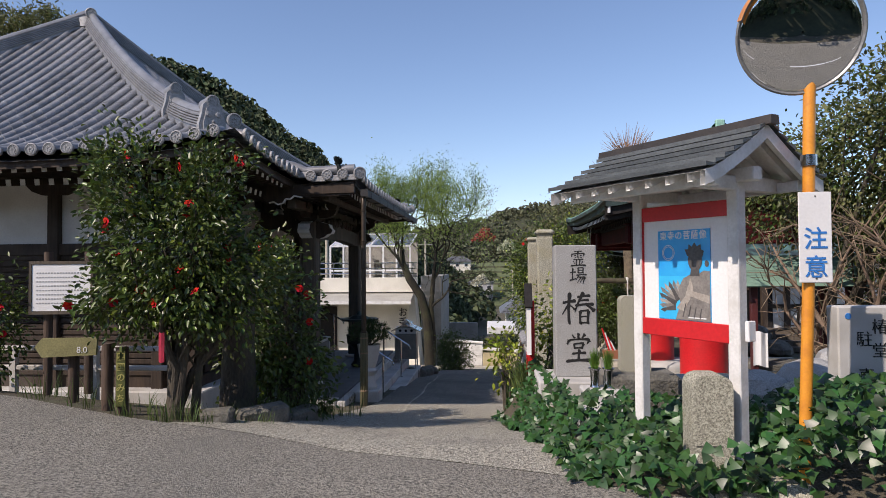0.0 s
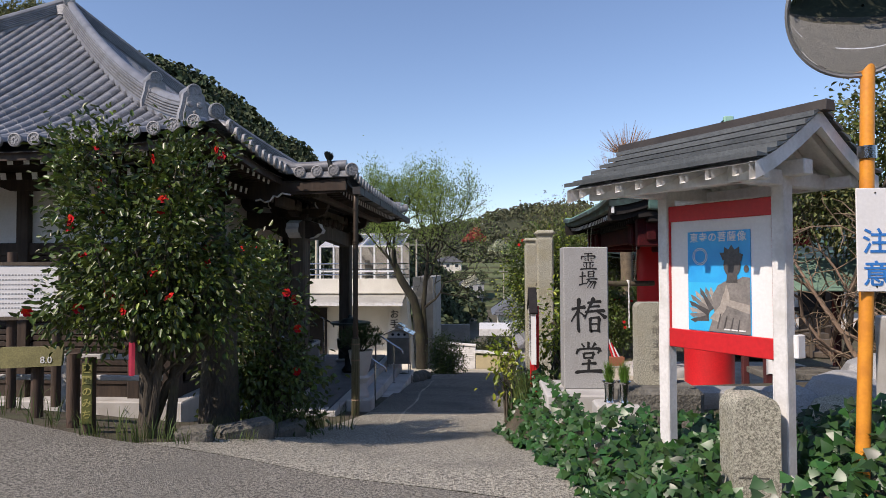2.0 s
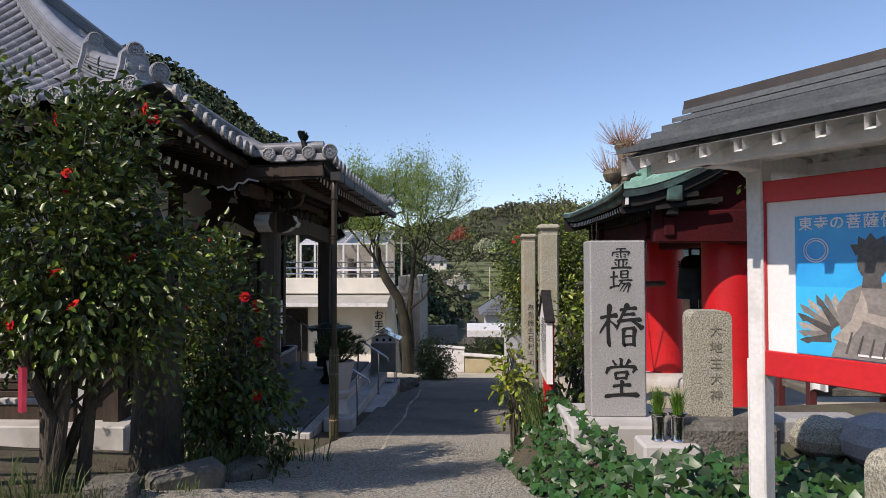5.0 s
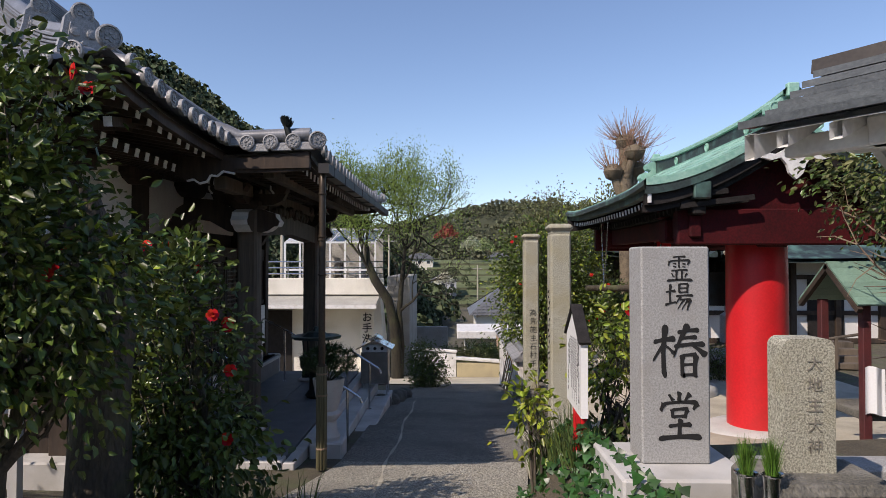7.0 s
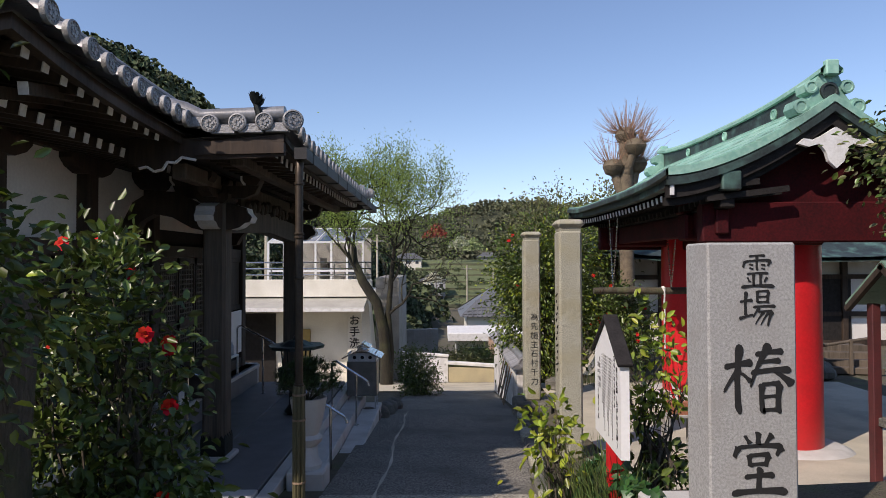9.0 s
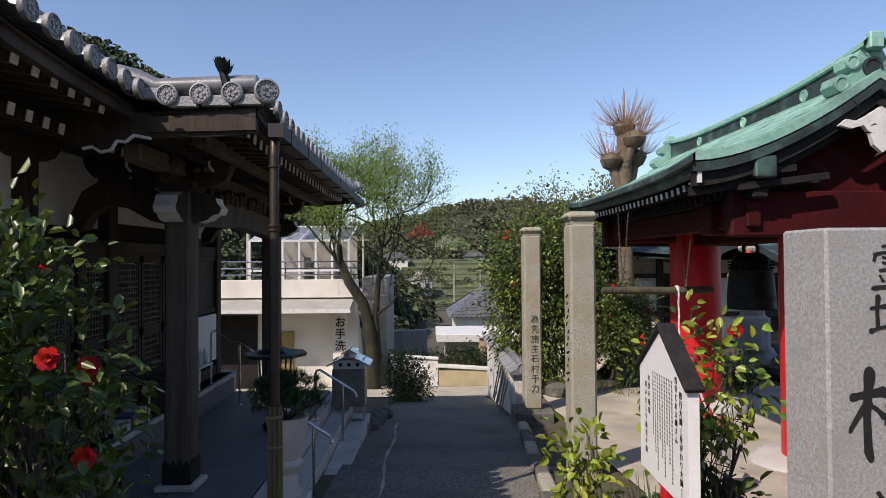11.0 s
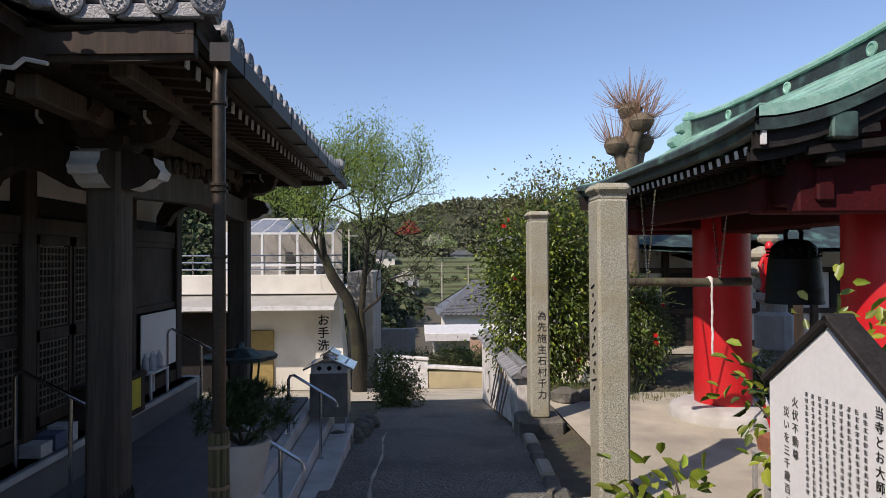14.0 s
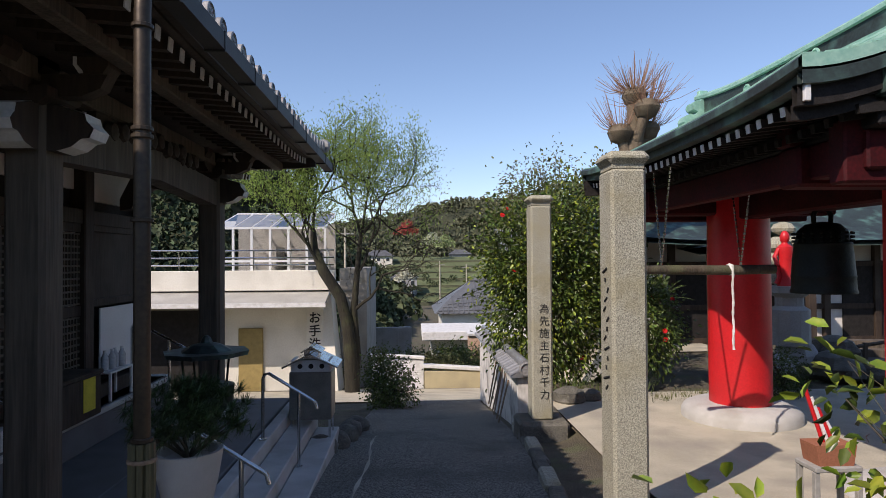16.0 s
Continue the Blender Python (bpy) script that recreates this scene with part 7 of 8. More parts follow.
def house(name, x, y, z, w, d, h, roof_h, wall, label, rz=0, storeys=1, over=0.5):
    t = thing(name, x, y, z, rz, label=label, category="house")
    part("wall", box(-w / 2, w / 2, -d / 2, d / 2, -1.5, h), wall, t)
    W, Dp = w / 2 + over, d / 2 + over
    rows = []
    for f in np.linspace(0, 1, 7):
        k = 1 - f
        rows.append([(-W * (0.45 + 0.55 * k), -Dp * k, h + roof_h * f ** 0.9), (W * (0.45 + 0.55 * k), -Dp * k, h + roof_h * f ** 0.9)])
    rows += [[(a[0], -a[1], a[2]) for a in r] for r in rows[-2::-1]]
    part("roof", merge(sheet(rows), ([(-W, -Dp, h), (W, -Dp, h), (W, Dp, h), (-W, Dp, h)], [(3, 2, 1, 0)]), *[([rows[0][i], rows[6][i], (rows[0][i][0], Dp, h)], [(0, 1, 2)]) for i in (0, 1)]), DTILE, t, "dark grey tile roof")
    for k in np.arange(-W + 0.2, W, 0.32):
        pt = [(k * (1 if abs(k) < W * (0.45 + 0.55 * (1 - f)) else 0.0), -Dp * (1 - f), h + roof_h * f ** 0.9 + 0.02) for f in np.linspace(0, min(1, max(0.05, (1 - max(0, abs(k) / W - 0.45) / 0.55))), 4)]
        part("tile_rib", tube(pt, 0.05, 5), DTILE, t)
    part("ridge", tube([(-W * 0.45, 0, h + roof_h + 0.06), (W * 0.45, 0, h + roof_h + 0.06)], 0.14, 8), DTILE, t)
    for s in range(storeys):
        for k in range(max(2, int(w / 1.8))):
            xx = -w / 2 + (k + 0.5) * w / max(2, int(w / 1.8))
            wn = part("window", box(xx - 0.45, xx + 0.45, -d / 2 - 0.05, -d / 2 + 0.02, h / storeys * s + h / storeys * 0.35, h / storeys * s + h / storeys * 0.8), WF_, t)
            part("pane", box(xx - 0.4, xx + 0.4, -d / 2 - 0.06, -d / 2 - 0.05, h / storeys * s + h / storeys * 0.39, h / storeys * s + h / storeys * 0.76), mat("dark_pane", (0.05, 0.06, 0.07), None, 0.1, bump=0), wn)
    return t


house("tile_roof_house", 5.2, 50, -4.9, 8.0, 6.0, 3.0, 1.9, CREAM, "house with wide dark grey tile roof in the valley")
house("grey_house", -2.3, 140, -7.4, 5.4, 6, 5.2, 0.9, mat("grey_cladding", (0.42, 0.43, 0.45), (0.33, 0.34, 0.36), 0.8), "two-storey grey house far down the valley", storeys=2, over=0.3)
house("far_house", 14, 200, 0.5, 6, 5, 2.6, 1.3, GREYW, "small far house on the wooded slope")
house("far_house", -9, 170, -1.5, 7, 6, 4.0, 1.4, CREAM, "far house among the trees", storeys=2)
fb = thing("flat_roof_house", 2.9, 42.0, -5.0, label="low white flat-roofed house with wide windows", category="house")
part("wall", box(-2.6, 2.6, -1.5, 2.0, -1, 2.3), CREAM, fb)
part("roof_slab", box(-3.1, 2.9, -2.2, 2.2, 2.3, 2.75, 0.03), WHITE_END, fb, "white roof slab")
for x in (-1.6, -0.2, 1.2):
    wn = part("window", box(x - 0.6, x + 0.6, -1.56, -1.5, 0.7, 1.9), WF_, fb)
    part("pane", box(x - 0.55, x + 0.55, -1.58, -1.56, 0.75, 1.85), mat("dark_pane", (0.05, 0.06, 0.07), None, 0.1, bump=0), wn)
sh = thing("garden_shed", 2.25, 36.0, G(2.25, 36), label="peach-coloured metal garden shed by the road", category="shed")
part("shed_body", box(-0.42, 0.42, -0.4, 0.4, -0.2, 1.75), mat("peach_panel", (0.62, 0.42, 0.30), None, 0.6, bump=0.02), sh)
part("shed_roof", box(-0.5, 0.5, -0.5, 0.5, 1.75, 1.83), WHITE_END, sh)
part("door", box(-0.02, 0.36, -0.42, -0.4, 0.0, 1.65), mat("peach_panel", (0.62, 0.42, 0.30), None, 0.6), sh)
solo("retaining_wall", merge(*[at(box(-0.36, 0.36, -0.15, 0.15, -2.0, 1.6, 0.02), -1.9 + 0.62 * i, 0.12 * (i - 2) ** 2 * 0.3, 0, 0, 0, (i - 2) * 6) for i in range(5)]), GREYW, "curved grey concrete retaining wall", "retaining wall", m=pose(-1.7, 38, -3.4))
for i, (x, y, z, r) in enumerate(((-1.6, 31.2, -2.9, 0.9), (0.3, 31.0, -2.8, 0.8), (1.4, 32.2, -2.9, 0.7), (-0.6, 33, -3.0, 0.8), (-2.8, 31.0, -2.6, 0.9), (1.9, 34.3, -3.1, 0.7), (0.8, 34.0, -2.9, 0.8))):
    shrub("garden_shrub", (x, y, G(x, y)), [(x, y, z + 0.25, r, r * 0.8, 0.55)], 70, 22, 0.16, 0.10, (LEAF, DRY_LEAF, GRASS)[i % 3], "garden shrub behind the road parapet", "shrub", 4, 0.02, 0, group="garden shrubs")


# wooded hills: crowns of loose leaf clumps over a rolling sheet
def woods(name, places, label, size=1.0, per=46, leaf=0.55, core=True, tint=None):
    P, Dd, N, L = [], [], [], []
    for x, y, z, r in places:
        d = rng.normal(size=(per, 3))
        d /= np.linalg.norm(d, axis=1, keepdims=True)
        d[:, 2] = np.abs(d[:, 2]) * 1.1 - 0.2
        lump = 0.75 + 0.35 * rng.random((per, 1))
        P.append(np.array([x, y, z]) + d * r * lump)
        Dd.append(np.cross(d, rng.normal(size=(per, 3))) + d * 0.4)
        N.append(d + rng.normal(size=(per, 3)) * 0.4)
        L.append(np.full(per, r * leaf) * rng.uniform(0.6, 1.2, per))
    P, Dd, N, L = np.concatenate(P), np.concatenate(Dd), np.concatenate(N), np.concatenate(L)
    V, F = leaf_arrays(P, Dd, N, L, L * 0.8, 0.3)
    ob = new(name, fast_mesh(V, F, tint or WOODS, name))
    return tagged(ob, label, "woods", kind="stuff")


WOODS = mat("far_foliage", (0.065, 0.085, 0.035), (0.035, 0.055, 0.02), 0.8, scale=0.05, fine=0.4, bump=0, island=0.5, spread=0.7)
WOODS2 = mat("far_bare_wood", (0.12, 0.115, 0.065), (0.065, 0.085, 0.04), 0.85, scale=0.05, fine=0.4, bump=0, island=0.45, spread=0.8)
UNDER = mat("forest_floor", (0.05, 0.055, 0.025), (0.03, 0.035, 0.017), 0.95, scale=0.3, fine=3, bump=0.3)


def hill(name, fn, xs, ys, label, trees, rmin, rmax, seed_tint=None, per=46, tlabel="dense wooded slope", leaf=0.55):
    solo(name, sheet([[(x, y, fn(x, y)) for x in xs] for y in ys]), UNDER, label, "hill", smooth=True, kind="structure")
    pl = []
    for _ in range(trees):
        x, y = rng.uniform(xs[0], xs[-1]), rng.uniform(ys[0], ys[-1])
        r = rng.uniform(rmin, rmax)
        pl.append((x, y, fn(x, y) + r * 0.4, r))
    woods("wood", pl, tlabel, per=per, tint=seed_tint, leaf=leaf)


# hill close behind the temple, falling towards the valley
near_top = lambda x: lerp(x, [-70, -45, -38, -33.7, -31, -27.5, -24, -20.5, -18, -14.5, -10, -5], [31, 29, 27.5, 25.5, 22.8, 20.2, 18.2, 16.2, 14.0, 9.8, 4.2, -3])
hill("hill_near", lambda x, y: -6 + (near_top(x) - 4.0 + 6) * smooth01((y - 42) / 32), np.linspace(-70, -4, 40), np.linspace(42, 90, 16), "steep wooded hill behind the temple", 900, 1.3, 2.6, per=160, leaf=0.25, tlabel="dark evergreen trees on the near hill")
solo("bamboo_clump", fast_mesh(*leaf_arrays(*(lambda c: (c + rng.normal(size=c.shape) * 0.7, rng.normal(size=c.shape) + np.array([0, 0, -0.4]), rng.normal(size=c.shape)))(np.repeat(np.array([(-62 + 0.9 * i, 72 + (i % 3), 32.0 + 1.3 * math.sin(i * 1.7)) for i in range(12)]), 260, axis=0)), rng.uniform(0.4, 0.8, 3120), rng.uniform(0.12, 0.2, 3120)), DRY_LEAF), None, "feathery bamboo tops on the hill crest", "bamboo", kind="stuff")
# valley side beyond the houses
mid_top = lambda x: lerp(x, [-60, -30, -12, 0, 14, 30, 60, 110], [20, 13, 9.5, 7.5, 8.5, 10, 12, 14])
hill("hill_middle", lambda x, y: -6 + (mid_top(x) + 2.5) * smooth01((y - 175) / 60), np.linspace(-90, 110, 40), np.linspace(170, 260, 16), "wooded valley side with mixed trees", 900, 2.0, 4.2, per=80, leaf=0.36, seed_tint=WOODS2, tlabel="mixed bare and green trees on the valley side")
hill("hill_left_middle", lambda x, y: -7 + 15 * smooth01((-3 - x) / 22) * smooth01((y - 85) / 40), np.linspace(-60, -2, 24), np.linspace(85, 165, 16), "wooded spur left of the valley", 420, 1.6, 3.2, per=80, leaf=0.36, tlabel="dark trees on the spur")
far_top = lambda x: 25 + 9 * math.sin(x * 0.011 + 0.6) + 5 * math.sin(x * 0.031)
hill("hill_far", lambda x, y: -6 + (far_top(x) + 6) * smooth01((y - 330) / 110), np.linspace(-420, 480, 60), np.linspace(330, 500, 14), "far wooded ridge", 2600, 3.0, 6.0, per=40, leaf=0.4, seed_tint=WOODS2, tlabel="trees of the far ridge")
# distance haze is put into this ridge's blue-grey colour
FAR = mat("haze_tinted_ridge", (0.17, 0.21, 0.27), (0.14, 0.18, 0.23), 1.0, scale=0.01, fine=0.05, bump=0)
solo("backdrop", sheet([[(x, 1500, z + (34 + 16 * math.sin(x * 0.004) + 8 * math.sin(x * 0.013)) * (z > 0)) for x in np.linspace(-2200, 2200, 120)] for z in (-30, 12)]), FAR, "distant mountain ridge tinted blue for haze", "mountain", kind="structure")
# tea terraces
FIELD = mat("field_grass", (0.13, 0.155, 0.06), (0.08, 0.10, 0.04), 0.95, scale=0.25, fine=4, bump=0.4)
HEDGE = mat("terrace_bank", (0.10, 0.105, 0.06), (0.06, 0.065, 0.035), 0.95, scale=0.5, fine=5, bump=0.4)
for i in range(7):
    y, z = 132 + i * 6.5, -6.8 + i * 1.35
    t = thing("field_terrace", 4 + i * 0.8, y, z, label="stepped green field terrace with dark bank", category="terrace", group="field terraces")
    part("bank", sheet([[(x, 0.5 * d + 1.8 * noise.noise(Vector((x * 0.12, 0, i * 3.1))), z + 0.25 * noise.noise(Vector((x * 0.3, 5, i)))) for x in np.linspace(-15, 16, 24)] for d, z in ((0, -1.8), (1, 0.0))]), HEDGE, t)
    part("field", sheet([[(x, yy + (1 - yy / 7.5) * (0.5 + 1.8 * noise.noise(Vector((x * 0.12, 0, i * 3.1)))), 0.02 + 0.13 * yy + 0.12 * noise.noise(Vector((x * 0.3, yy * 0.3, i)))) for x in np.linspace(-15, 16, 20)] for yy in np.linspace(0.0, 7.5, 5)]), FIELD, t)
woods("wood", [(rng.uniform(-14, 24), 130 + rng.uniform(0, 50), -5.5 + rng.uniform(0, 5), rng.uniform(0.5, 1.1)) for _ in range(110)], "scattered bushes on the terraces", per=60, leaf=0.4)
for x, y, z, r, c, lb in ((-2.0, 176, 9.5, 2.6, (0.36, 0.07, 0.05), "tree with red young leaves"), (4.5, 172, 6.5, 2.2, (0.42, 0.45, 0.30), "tree in pale blossom"), (-2.0, 120, -1.6, 1.5, (0.55, 0.55, 0.42), "tree in white blossom"), (8.5, 180, 6.0, 2.4, (0.26, 0.33, 0.14), "pale green tree")):
    woods("blossom_tree", [(x + dx, y, z + dz, r * 0.62) for dx, dz in ((0, 0), (r * 0.6, -r * 0.25), (-r * 0.6, -r * 0.3), (0.2, r * 0.4))], lb, per=120, leaf=0.34, tint=mat("foliage_" + lb.replace(" ", "_"), c, None, 0.8, bump=0, island=0.35))
for x, y, h in ((3.2, 95, 4.6), (8.2, 110, 4.0), (-6.2, 60, 7.5), (-10.5, 40, 6.3)):
    t = thing("utility_pole", x, y, -7.3 if y > 50 else -3, label="thin concrete utility pole", category="utility pole", group="utility poles")
    part("mast", tube([(0, 0, 0), (0, 0, h + 4)], 0.12, 8, 0.09), PALE_CONCRETE, t)
    part("cross_arm", box(-0.7, 0.7, -0.05, 0.05, h + 3.4, h + 3.5), GREYW, t)
# wooded bank across the road, behind the viewer
bank = lambda x, y: G(x, y) + 5.5 * smooth01((-9.5 - y) / 7)
solo("road_bank", sheet([[(x, y, bank(x, y)) for x in np.linspace(-40, 40, 40)] for y in np.linspace(-24, -9.2, 10)]), UNDER, "low wooded bank across the road", "bank", smooth=True, kind="structure")
woods("wood", [(rng.uniform(-38, 38), rng.uniform(-20, -11), 3.0 + rng.uniform(-1.4, 3.5), rng.uniform(0.8, 1.5)) for _ in range(380)], "dark shrubs on the road bank", per=70, leaf=0.4)

# ---------- court beyond the bell tower ----------
hb = thing("side_hall", 10.5, 27.0, -1.15, label="dark timber side hall with broad curved gable roof", category="temple building")
part("wall", box(-5, 5, -0.8, 3.5, 0, 3.2), PLASTER, hb)
for x in np.arange(-5, 5.1, 1.6):
    part("post", box(x - 0.1, x + 0.1, -0.95, -0.75, 0, 3.3, 0.01), OLD_WOOD, hb)
for z in (0.0, 1.0, 2.3, 3.1):
    part("beam", box(-5.1, 5.1, -0.9, -0.78, z, z + 0.16), OLD_WOOD, hb)
for x in (-2.6, 0.2, 2.6):
    part("dark_door", box(x - 0.65, x + 0.65, -0.86, -0.8, 0.1, 2.3), BLACK_WOOD, hb)
rows = [[(-6.2 + 12.4 * k / 20, -2.4 + 3.0 * f, 3.05 + 1.7 * f ** 1.3 + 0.35 * abs(k / 10 - 1) ** 4) for k in range(21)] for f in np.linspace(0, 1, 7)]
part("roof", merge(sheet(rows), sheet([[(a, b, c - 0.15) for a, b, c in r][::-1] for r in rows])), DARK_COPPER, hb, "dark copper roof")
cu = [(1.6 * s, 0.75 * math.cos(s * math.pi / 2.2) ** 2 + 0.12 * abs(s) ** 3) for s in np.linspace(-1, 1, 17)]
part("curved_gable", sheet([[(x - 1.6, -2.9 + d, 2.75 + z - e) for d, e in ((0, 0), (0, 0.22), (0.6, 0.22), (3, -0.1), (3, 0.1), (0, 0))] for x, z in cu]), DARK_COPPER, hb, "undulating porch gable")
for x in (-3.0, -0.2):
    part("porch_post", box(x - 0.1, x + 0.1, -2.7, -2.5, 0, 2.9, 0.01), OLD_WOOD, hb)
pb = thing("small_hall", 4.6, 28.0, -1.3, label="small white-walled building with tiled roof and picture window", category="building")
part("wall", box(-1.6, 1.8, -0.5, 3, 0, 2.6), PLASTER, pb)
part("roof", sheet([[(x, -1.4 + 3 * f, 2.6 + 1.2 * f) for x in (-2.4, 2.6)] for f in (0, 0.5, 1)]), TILE, pb, "grey tile roof")
part("bell_shaped_window", prism([(0.05, 1.0), (0.75, 1.0), (0.62, 1.5), (0.5, 1.95), (0.4, 2.1), (0.3, 1.95), (0.18, 1.5)], -0.53, -0.50), BLACK_WOOD, pb)
fs = thing("rock_pedestal", 7.35, 20.6, G(7.35, 20.6), label="stacked garden rocks with a stone pedestal", category="rocks")
oz = -0.25 - G(7.35, 20.6)
rock = lambda r, s, q: ([(a * (1 + 0.35 * noise.noise(Vector((a * 2.2 + q, b * 2.2, z * 2.2)))), b * (1 + 0.35 * noise.noise(Vector((a * 2.2, b * 2.2 + q, z * 2.2)))), z * s) for a, b, z in lathe([(r * 0.4, -r * 0.6), (r * 0.95, -r * 0.3), (r, 0), (r * 0.75, r * 0.4), (r * 0.25, r * 0.6)], 11)[0]], lathe([(r * 0.4, -r * 0.6), (r * 0.95, -r * 0.3), (r, 0), (r * 0.75, r * 0.4), (r * 0.25, r * 0.6)], 11)[1])
part("pedestal", at(lathe([(0.40, -0.95), (0.40, -0.2), (0.28, -0.12), (0.28, 0.06), (0.42, 0.16), (0.42, 0.3)], 12), 0, 0, oz + 0.76), GRANITE, fs)
for i, (x, y, z, r) in enumerate(((0.75, -0.4, -0.75, 0.55), (-0.55, -0.2, -0.75, 0.45), (1.5, -0.6, -0.85, 0.45), (0.2, 0.1, -0.55, 0.5), (1.2, 0.3, -0.5, 0.5))):
    part("rock", at(rock(r, 1.0, i * 3.3), x, y, oz + z + 0.15), GRANITE if i % 2 else DARK_STONE, fs)
stz = -0.25 + 1.06
body = [(0.17, 0), (0.16, 0.05), (0.12, 0.2), (0.14, 0.42), (0.12, 0.58), (0.16, 0.72), (0.15, 0.84), (0.07, 0.9), (0.06, 0.93), (0.09, 0.98), (0.1, 1.06), (0.07, 1.14), (0.03, 1.18)]
st_shape = merge(lathe(body, 18), tube([(0.14, 0, 0.8), (0.24, -0.05, 0.62), (0.1, -0.14, 0.54)], 0.045, 8), tube([(-0.14, 0, 0.8), (-0.25, -0.03, 0.62), (-0.22, -0.1, 0.44)], 0.045, 8), tube([(-0.18, 0.02, 0.5), (-0.14, -0.02, 0.2), (-0.2, 0, 0.05)], 0.05, 8), tube([(0.13, 0.0, 0.5), (0.17, -0.02, 0.25), (0.2, 0, 0.04)], 0.05, 8))
solo("guardian_statue", at(st_shape, 7.27, 20.6, stz), RED, "red painted guardian statue on a stone pedestal", "statue", smooth=True)
flame = thing("flame_stone", 7.4, 20.95, stz, label="lumpy grey flame-shaped stone behind the red statue", category="stone")
for i, (x, z, r) in enumerate(((0, 0.2, 0.34), (-0.16, 0.55, 0.3), (0.18, 0.5, 0.3), (-0.1, 0.9, 0.28), (0.2, 0.95, 0.26), (0.05, 1.25, 0.24), (0.12, 1.5, 0.16))):
    part("lobe", at(rock(r, 1.0, i * 2.7), x, 0, z), ROUGH_STONE, flame)
sr = thing("timber_stair", 9.3, 21.0, -1.15, -12, label="weathered timber stair with handrail", category="stairs")
for i in range(4):
    part("tread", box(-1.2 + 0.1 * i, 1.6, 0.32 * i - 0.4, 0.32 * i, 0.0, 0.16 * (i + 1), 0.01), POST_WOOD, sr)
for x in (-1.2, -0.2, 0.8):
    part("rail_post", box(x - 0.04, x + 0.04, -0.5, -0.42, 0, 0.55 + 0.18 * (x + 1.2), 0.01), POST_WOOD, sr)
part("rail", tube([(-1.5, -0.46, 0.42), (1.4, -0.46, 0.98)], 0.04, 8), POST_WOOD, sr)
cp = thing("cycad", 5.35, 22.6, G(5.35, 22.6), label="cycad palm with stiff fan of green fronds", category="plant")
part("trunk", tube([(0, 0, -0.1), (0, 0, 1.55)], 0.17, 12), BARK, cp)
V, F = [], []
for i in range(30):
    a, e = rng.uniform(0, 6.28), rng.uniform(0.15, 1.3)
    d = Vector((math.cos(a) * math.cos(e), math.sin(a) * math.cos(e), math.sin(e)))
    for k in range(26):
        f = k / 26
        p = Vector((0, 0, 1.55)) + d * 0.85 * f + Vector((0, 0, -0.25 * f * f))
        for s in (-1, 1):
            q = d.cross(Vector((0, 0, 1))).normalized() * s * 0.14 * (1 - 0.5 * f) + d * 0.06
            j = len(V)
            V += [p, p + d * 0.016, p + q]
            F.append((j, j + 1, j + 2))
part("frond", fast_mesh(V, F, GRASS), None, cp, "green cycad fronds")
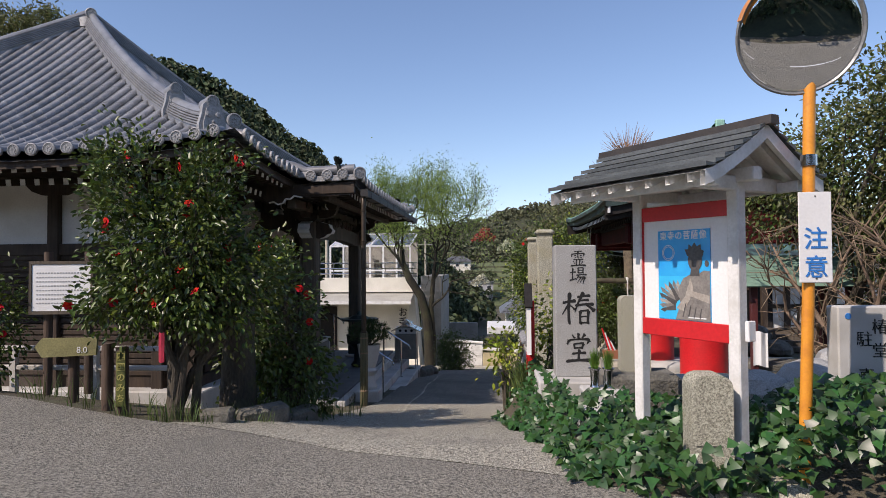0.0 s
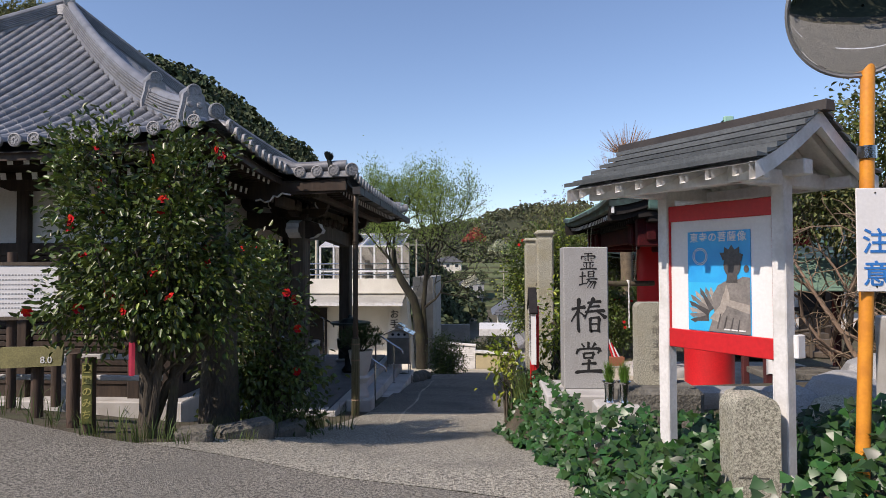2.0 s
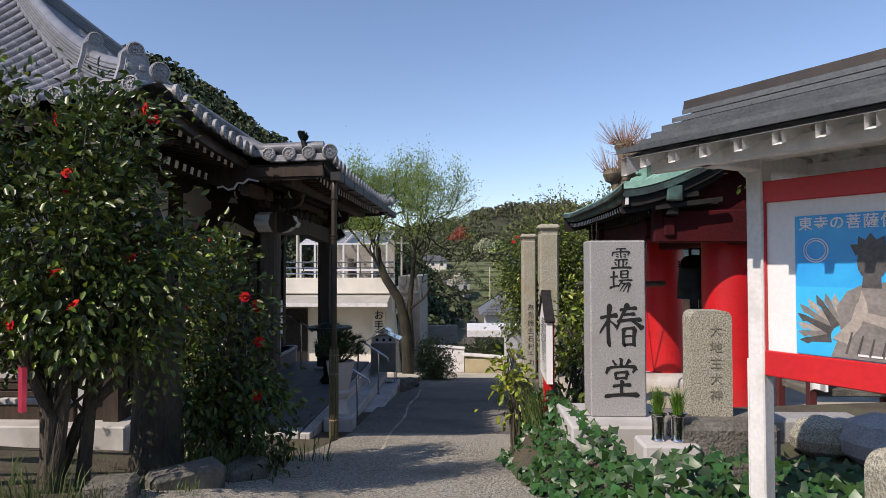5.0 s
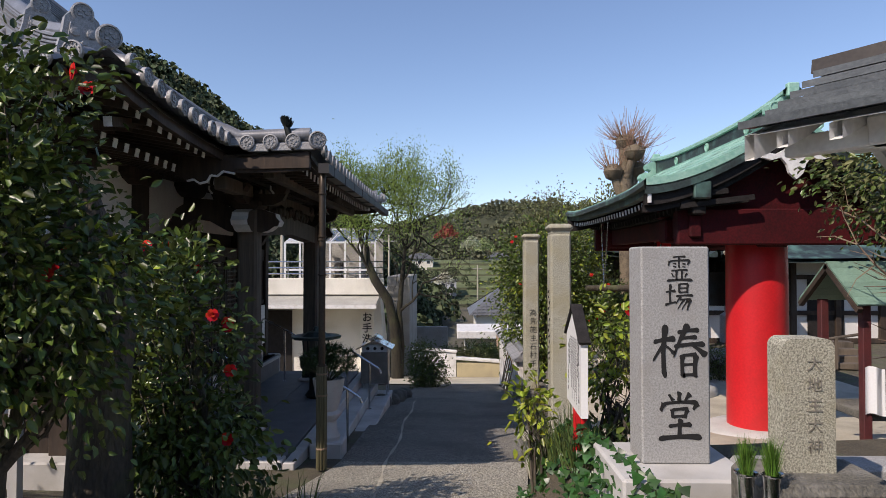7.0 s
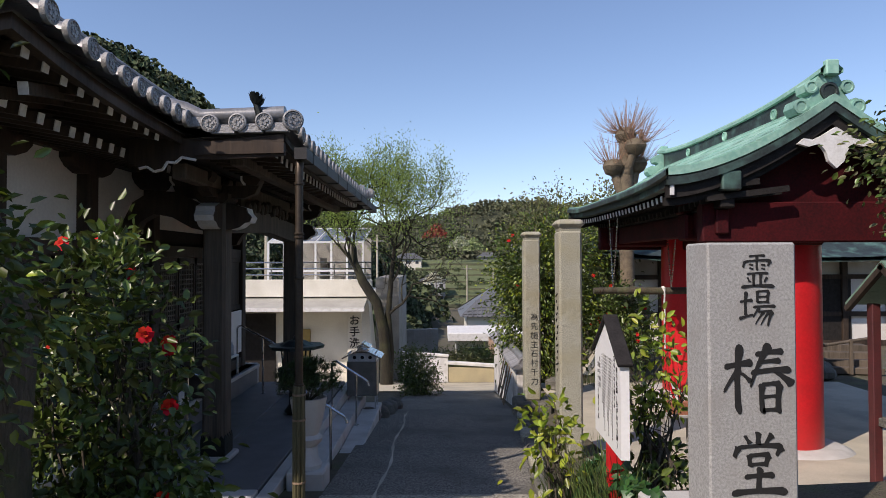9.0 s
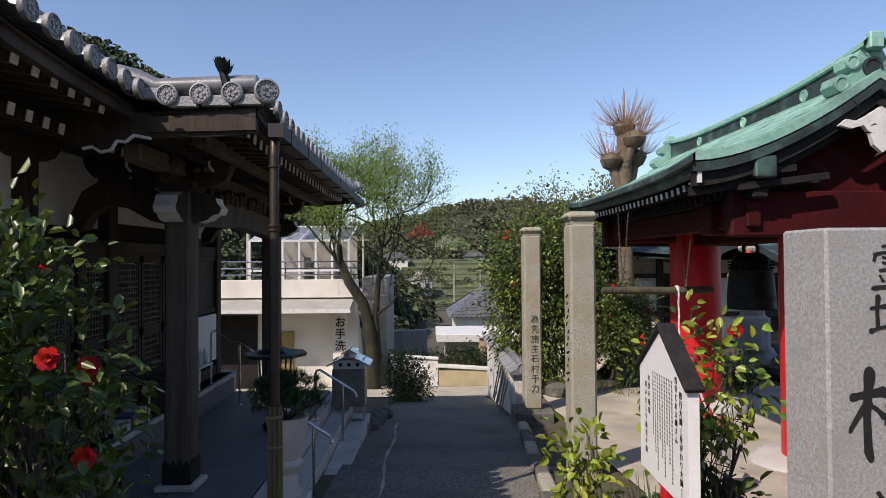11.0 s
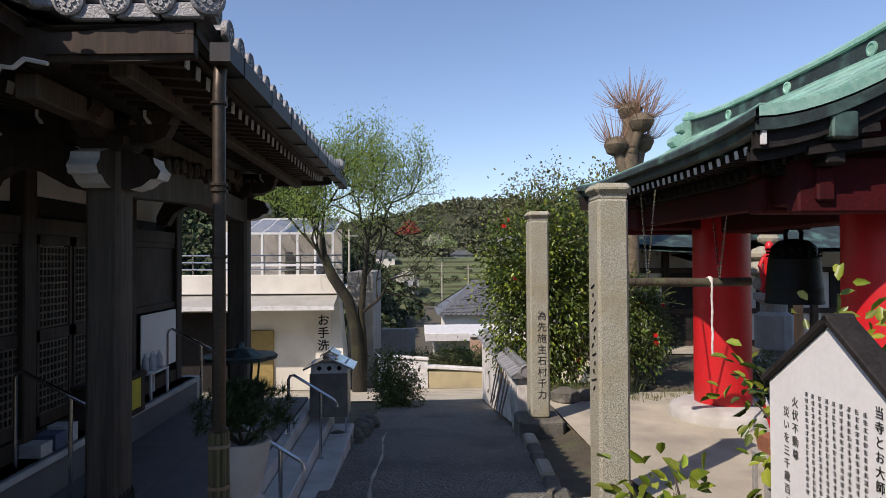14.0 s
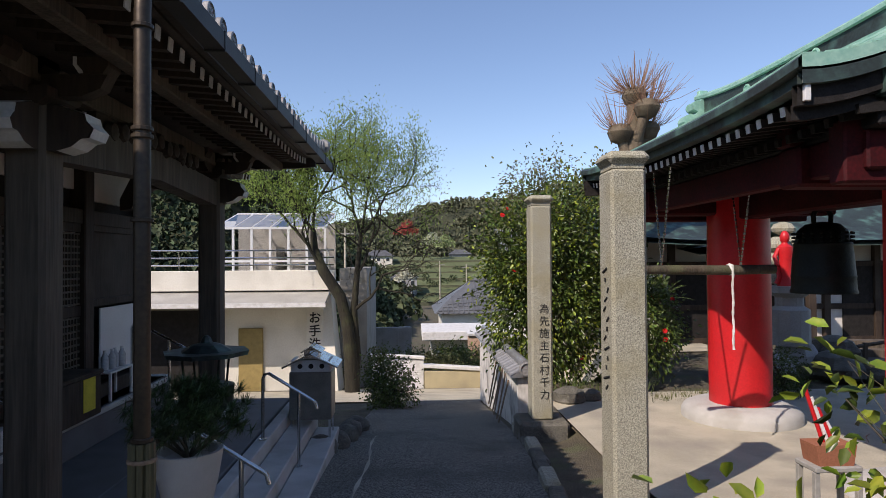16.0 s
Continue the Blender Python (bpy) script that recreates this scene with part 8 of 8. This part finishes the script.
# shelter with green boarded roof
sl = thing("green_roof_shelter", 5.15, 10.95, G(5.15, 10.95), label="small timber shelter with green board roof", category="shelter")
o = -G(5.15, 10.95)
for i in range(6):
    f0, f1 = i / 6, (i + 1) / 6
    for s in (-1, 1):
        part("roof_board", at(box(-0.95, 0.95, -0.06, 0.07, -0.012, 0.012), 0, s * (0.62 * (f0 + f1) / 2), o + 1.78 - 0.5 * (f0 + f1) / 2 + 0.006, -s * 39, 0, 0), mat("green_roof_board", (0.17, 0.27, 0.20), (0.12, 0.20, 0.15), 0.6, scale=3, fine=40, bump=0.2, rand=0.12), sl)
for x in (-0.75, 0.75):
    for y in (-0.42, 0.42):
        part("post", box(x - 0.05, x + 0.05, y - 0.05, y + 0.05, -0.1, o + 1.3, 0.008), mat("maroon_post", (0.10, 0.02, 0.02), (0.06, 0.015, 0.015), 0.6), sl)
    part("barge_board", merge(*[at(box(-0.03, 0.03, -0.02, 0.82, -0.06, 0.0), x * 1.24, 0, o + 1.76, -39, 0, a) for a in (0, 180)]), OLD_WOOD, sl)
part("counter", box(-0.75, 0.75, -0.4, 0.4, o - 0.1, o + 0.0, 0.01), DARK_STONE, sl)
solo("hanging_towel", sheet([[(4.34 + 0.24 * u, 10.44 + 0.02 * math.sin(u * 9), 0.55 - 0.55 * v + 0.02 * math.sin(u * 5)) for u in np.linspace(0, 1, 9)] for v in np.linspace(0, 1, 5)]), WHITE_BOARD, "white towel hanging under the shelter roof", "towel", smooth=True)
for i, (x, y, r) in enumerate(((3.0, 6.9, 0.32), (3.3, 6.5, 0.28), (3.6, 7.0, 0.4), (2.7, 7.2, 0.25), (4.3, 7.6, 0.45), (3.1, 5.9, 0.25))):
    solo("garden_rock", at(rock(r, 1.1, i * 7.1), x, y, G(x, y) + r * 0.45), ROUGH_STONE if i % 2 else GRANITE, "pale rough garden rock", "rock", group="garden rocks")
fp = thing("flower_pot", 2.38, 12.05, max(G(2.38, 12.05), -1.16) + 0.012, label="terracotta trough on a grey stand holding red and white sticks", category="flower pot")
for x in (-0.16, 0.16):
    for y in (-0.1, 0.1):
        part("leg", box(x - 0.02, x + 0.02, y - 0.02, y + 0.02, 0, 0.72, 0.004), GREYW, fp)
part("shelf", box(-0.18, 0.18, -0.13, 0.13, 0.72, 0.76, 0.008), GREYW, fp)
part("trough", prism([(-0.13, 0.76), (0.13, 0.76), (0.155, 0.91), (-0.155, 0.91)], -0.1, 0.1), mat("terracotta", (0.35, 0.13, 0.07), (0.26, 0.10, 0.05), 0.8), fp)
for i in range(4):
    part("stick", tube([(0.04 * i - 0.03, 0, 0.88), (0.05 * i - 0.16, 0.02, 1.32 - 0.08 * i)], 0.015, 7), RED if i % 2 == 0 else WHITE_END, fp)
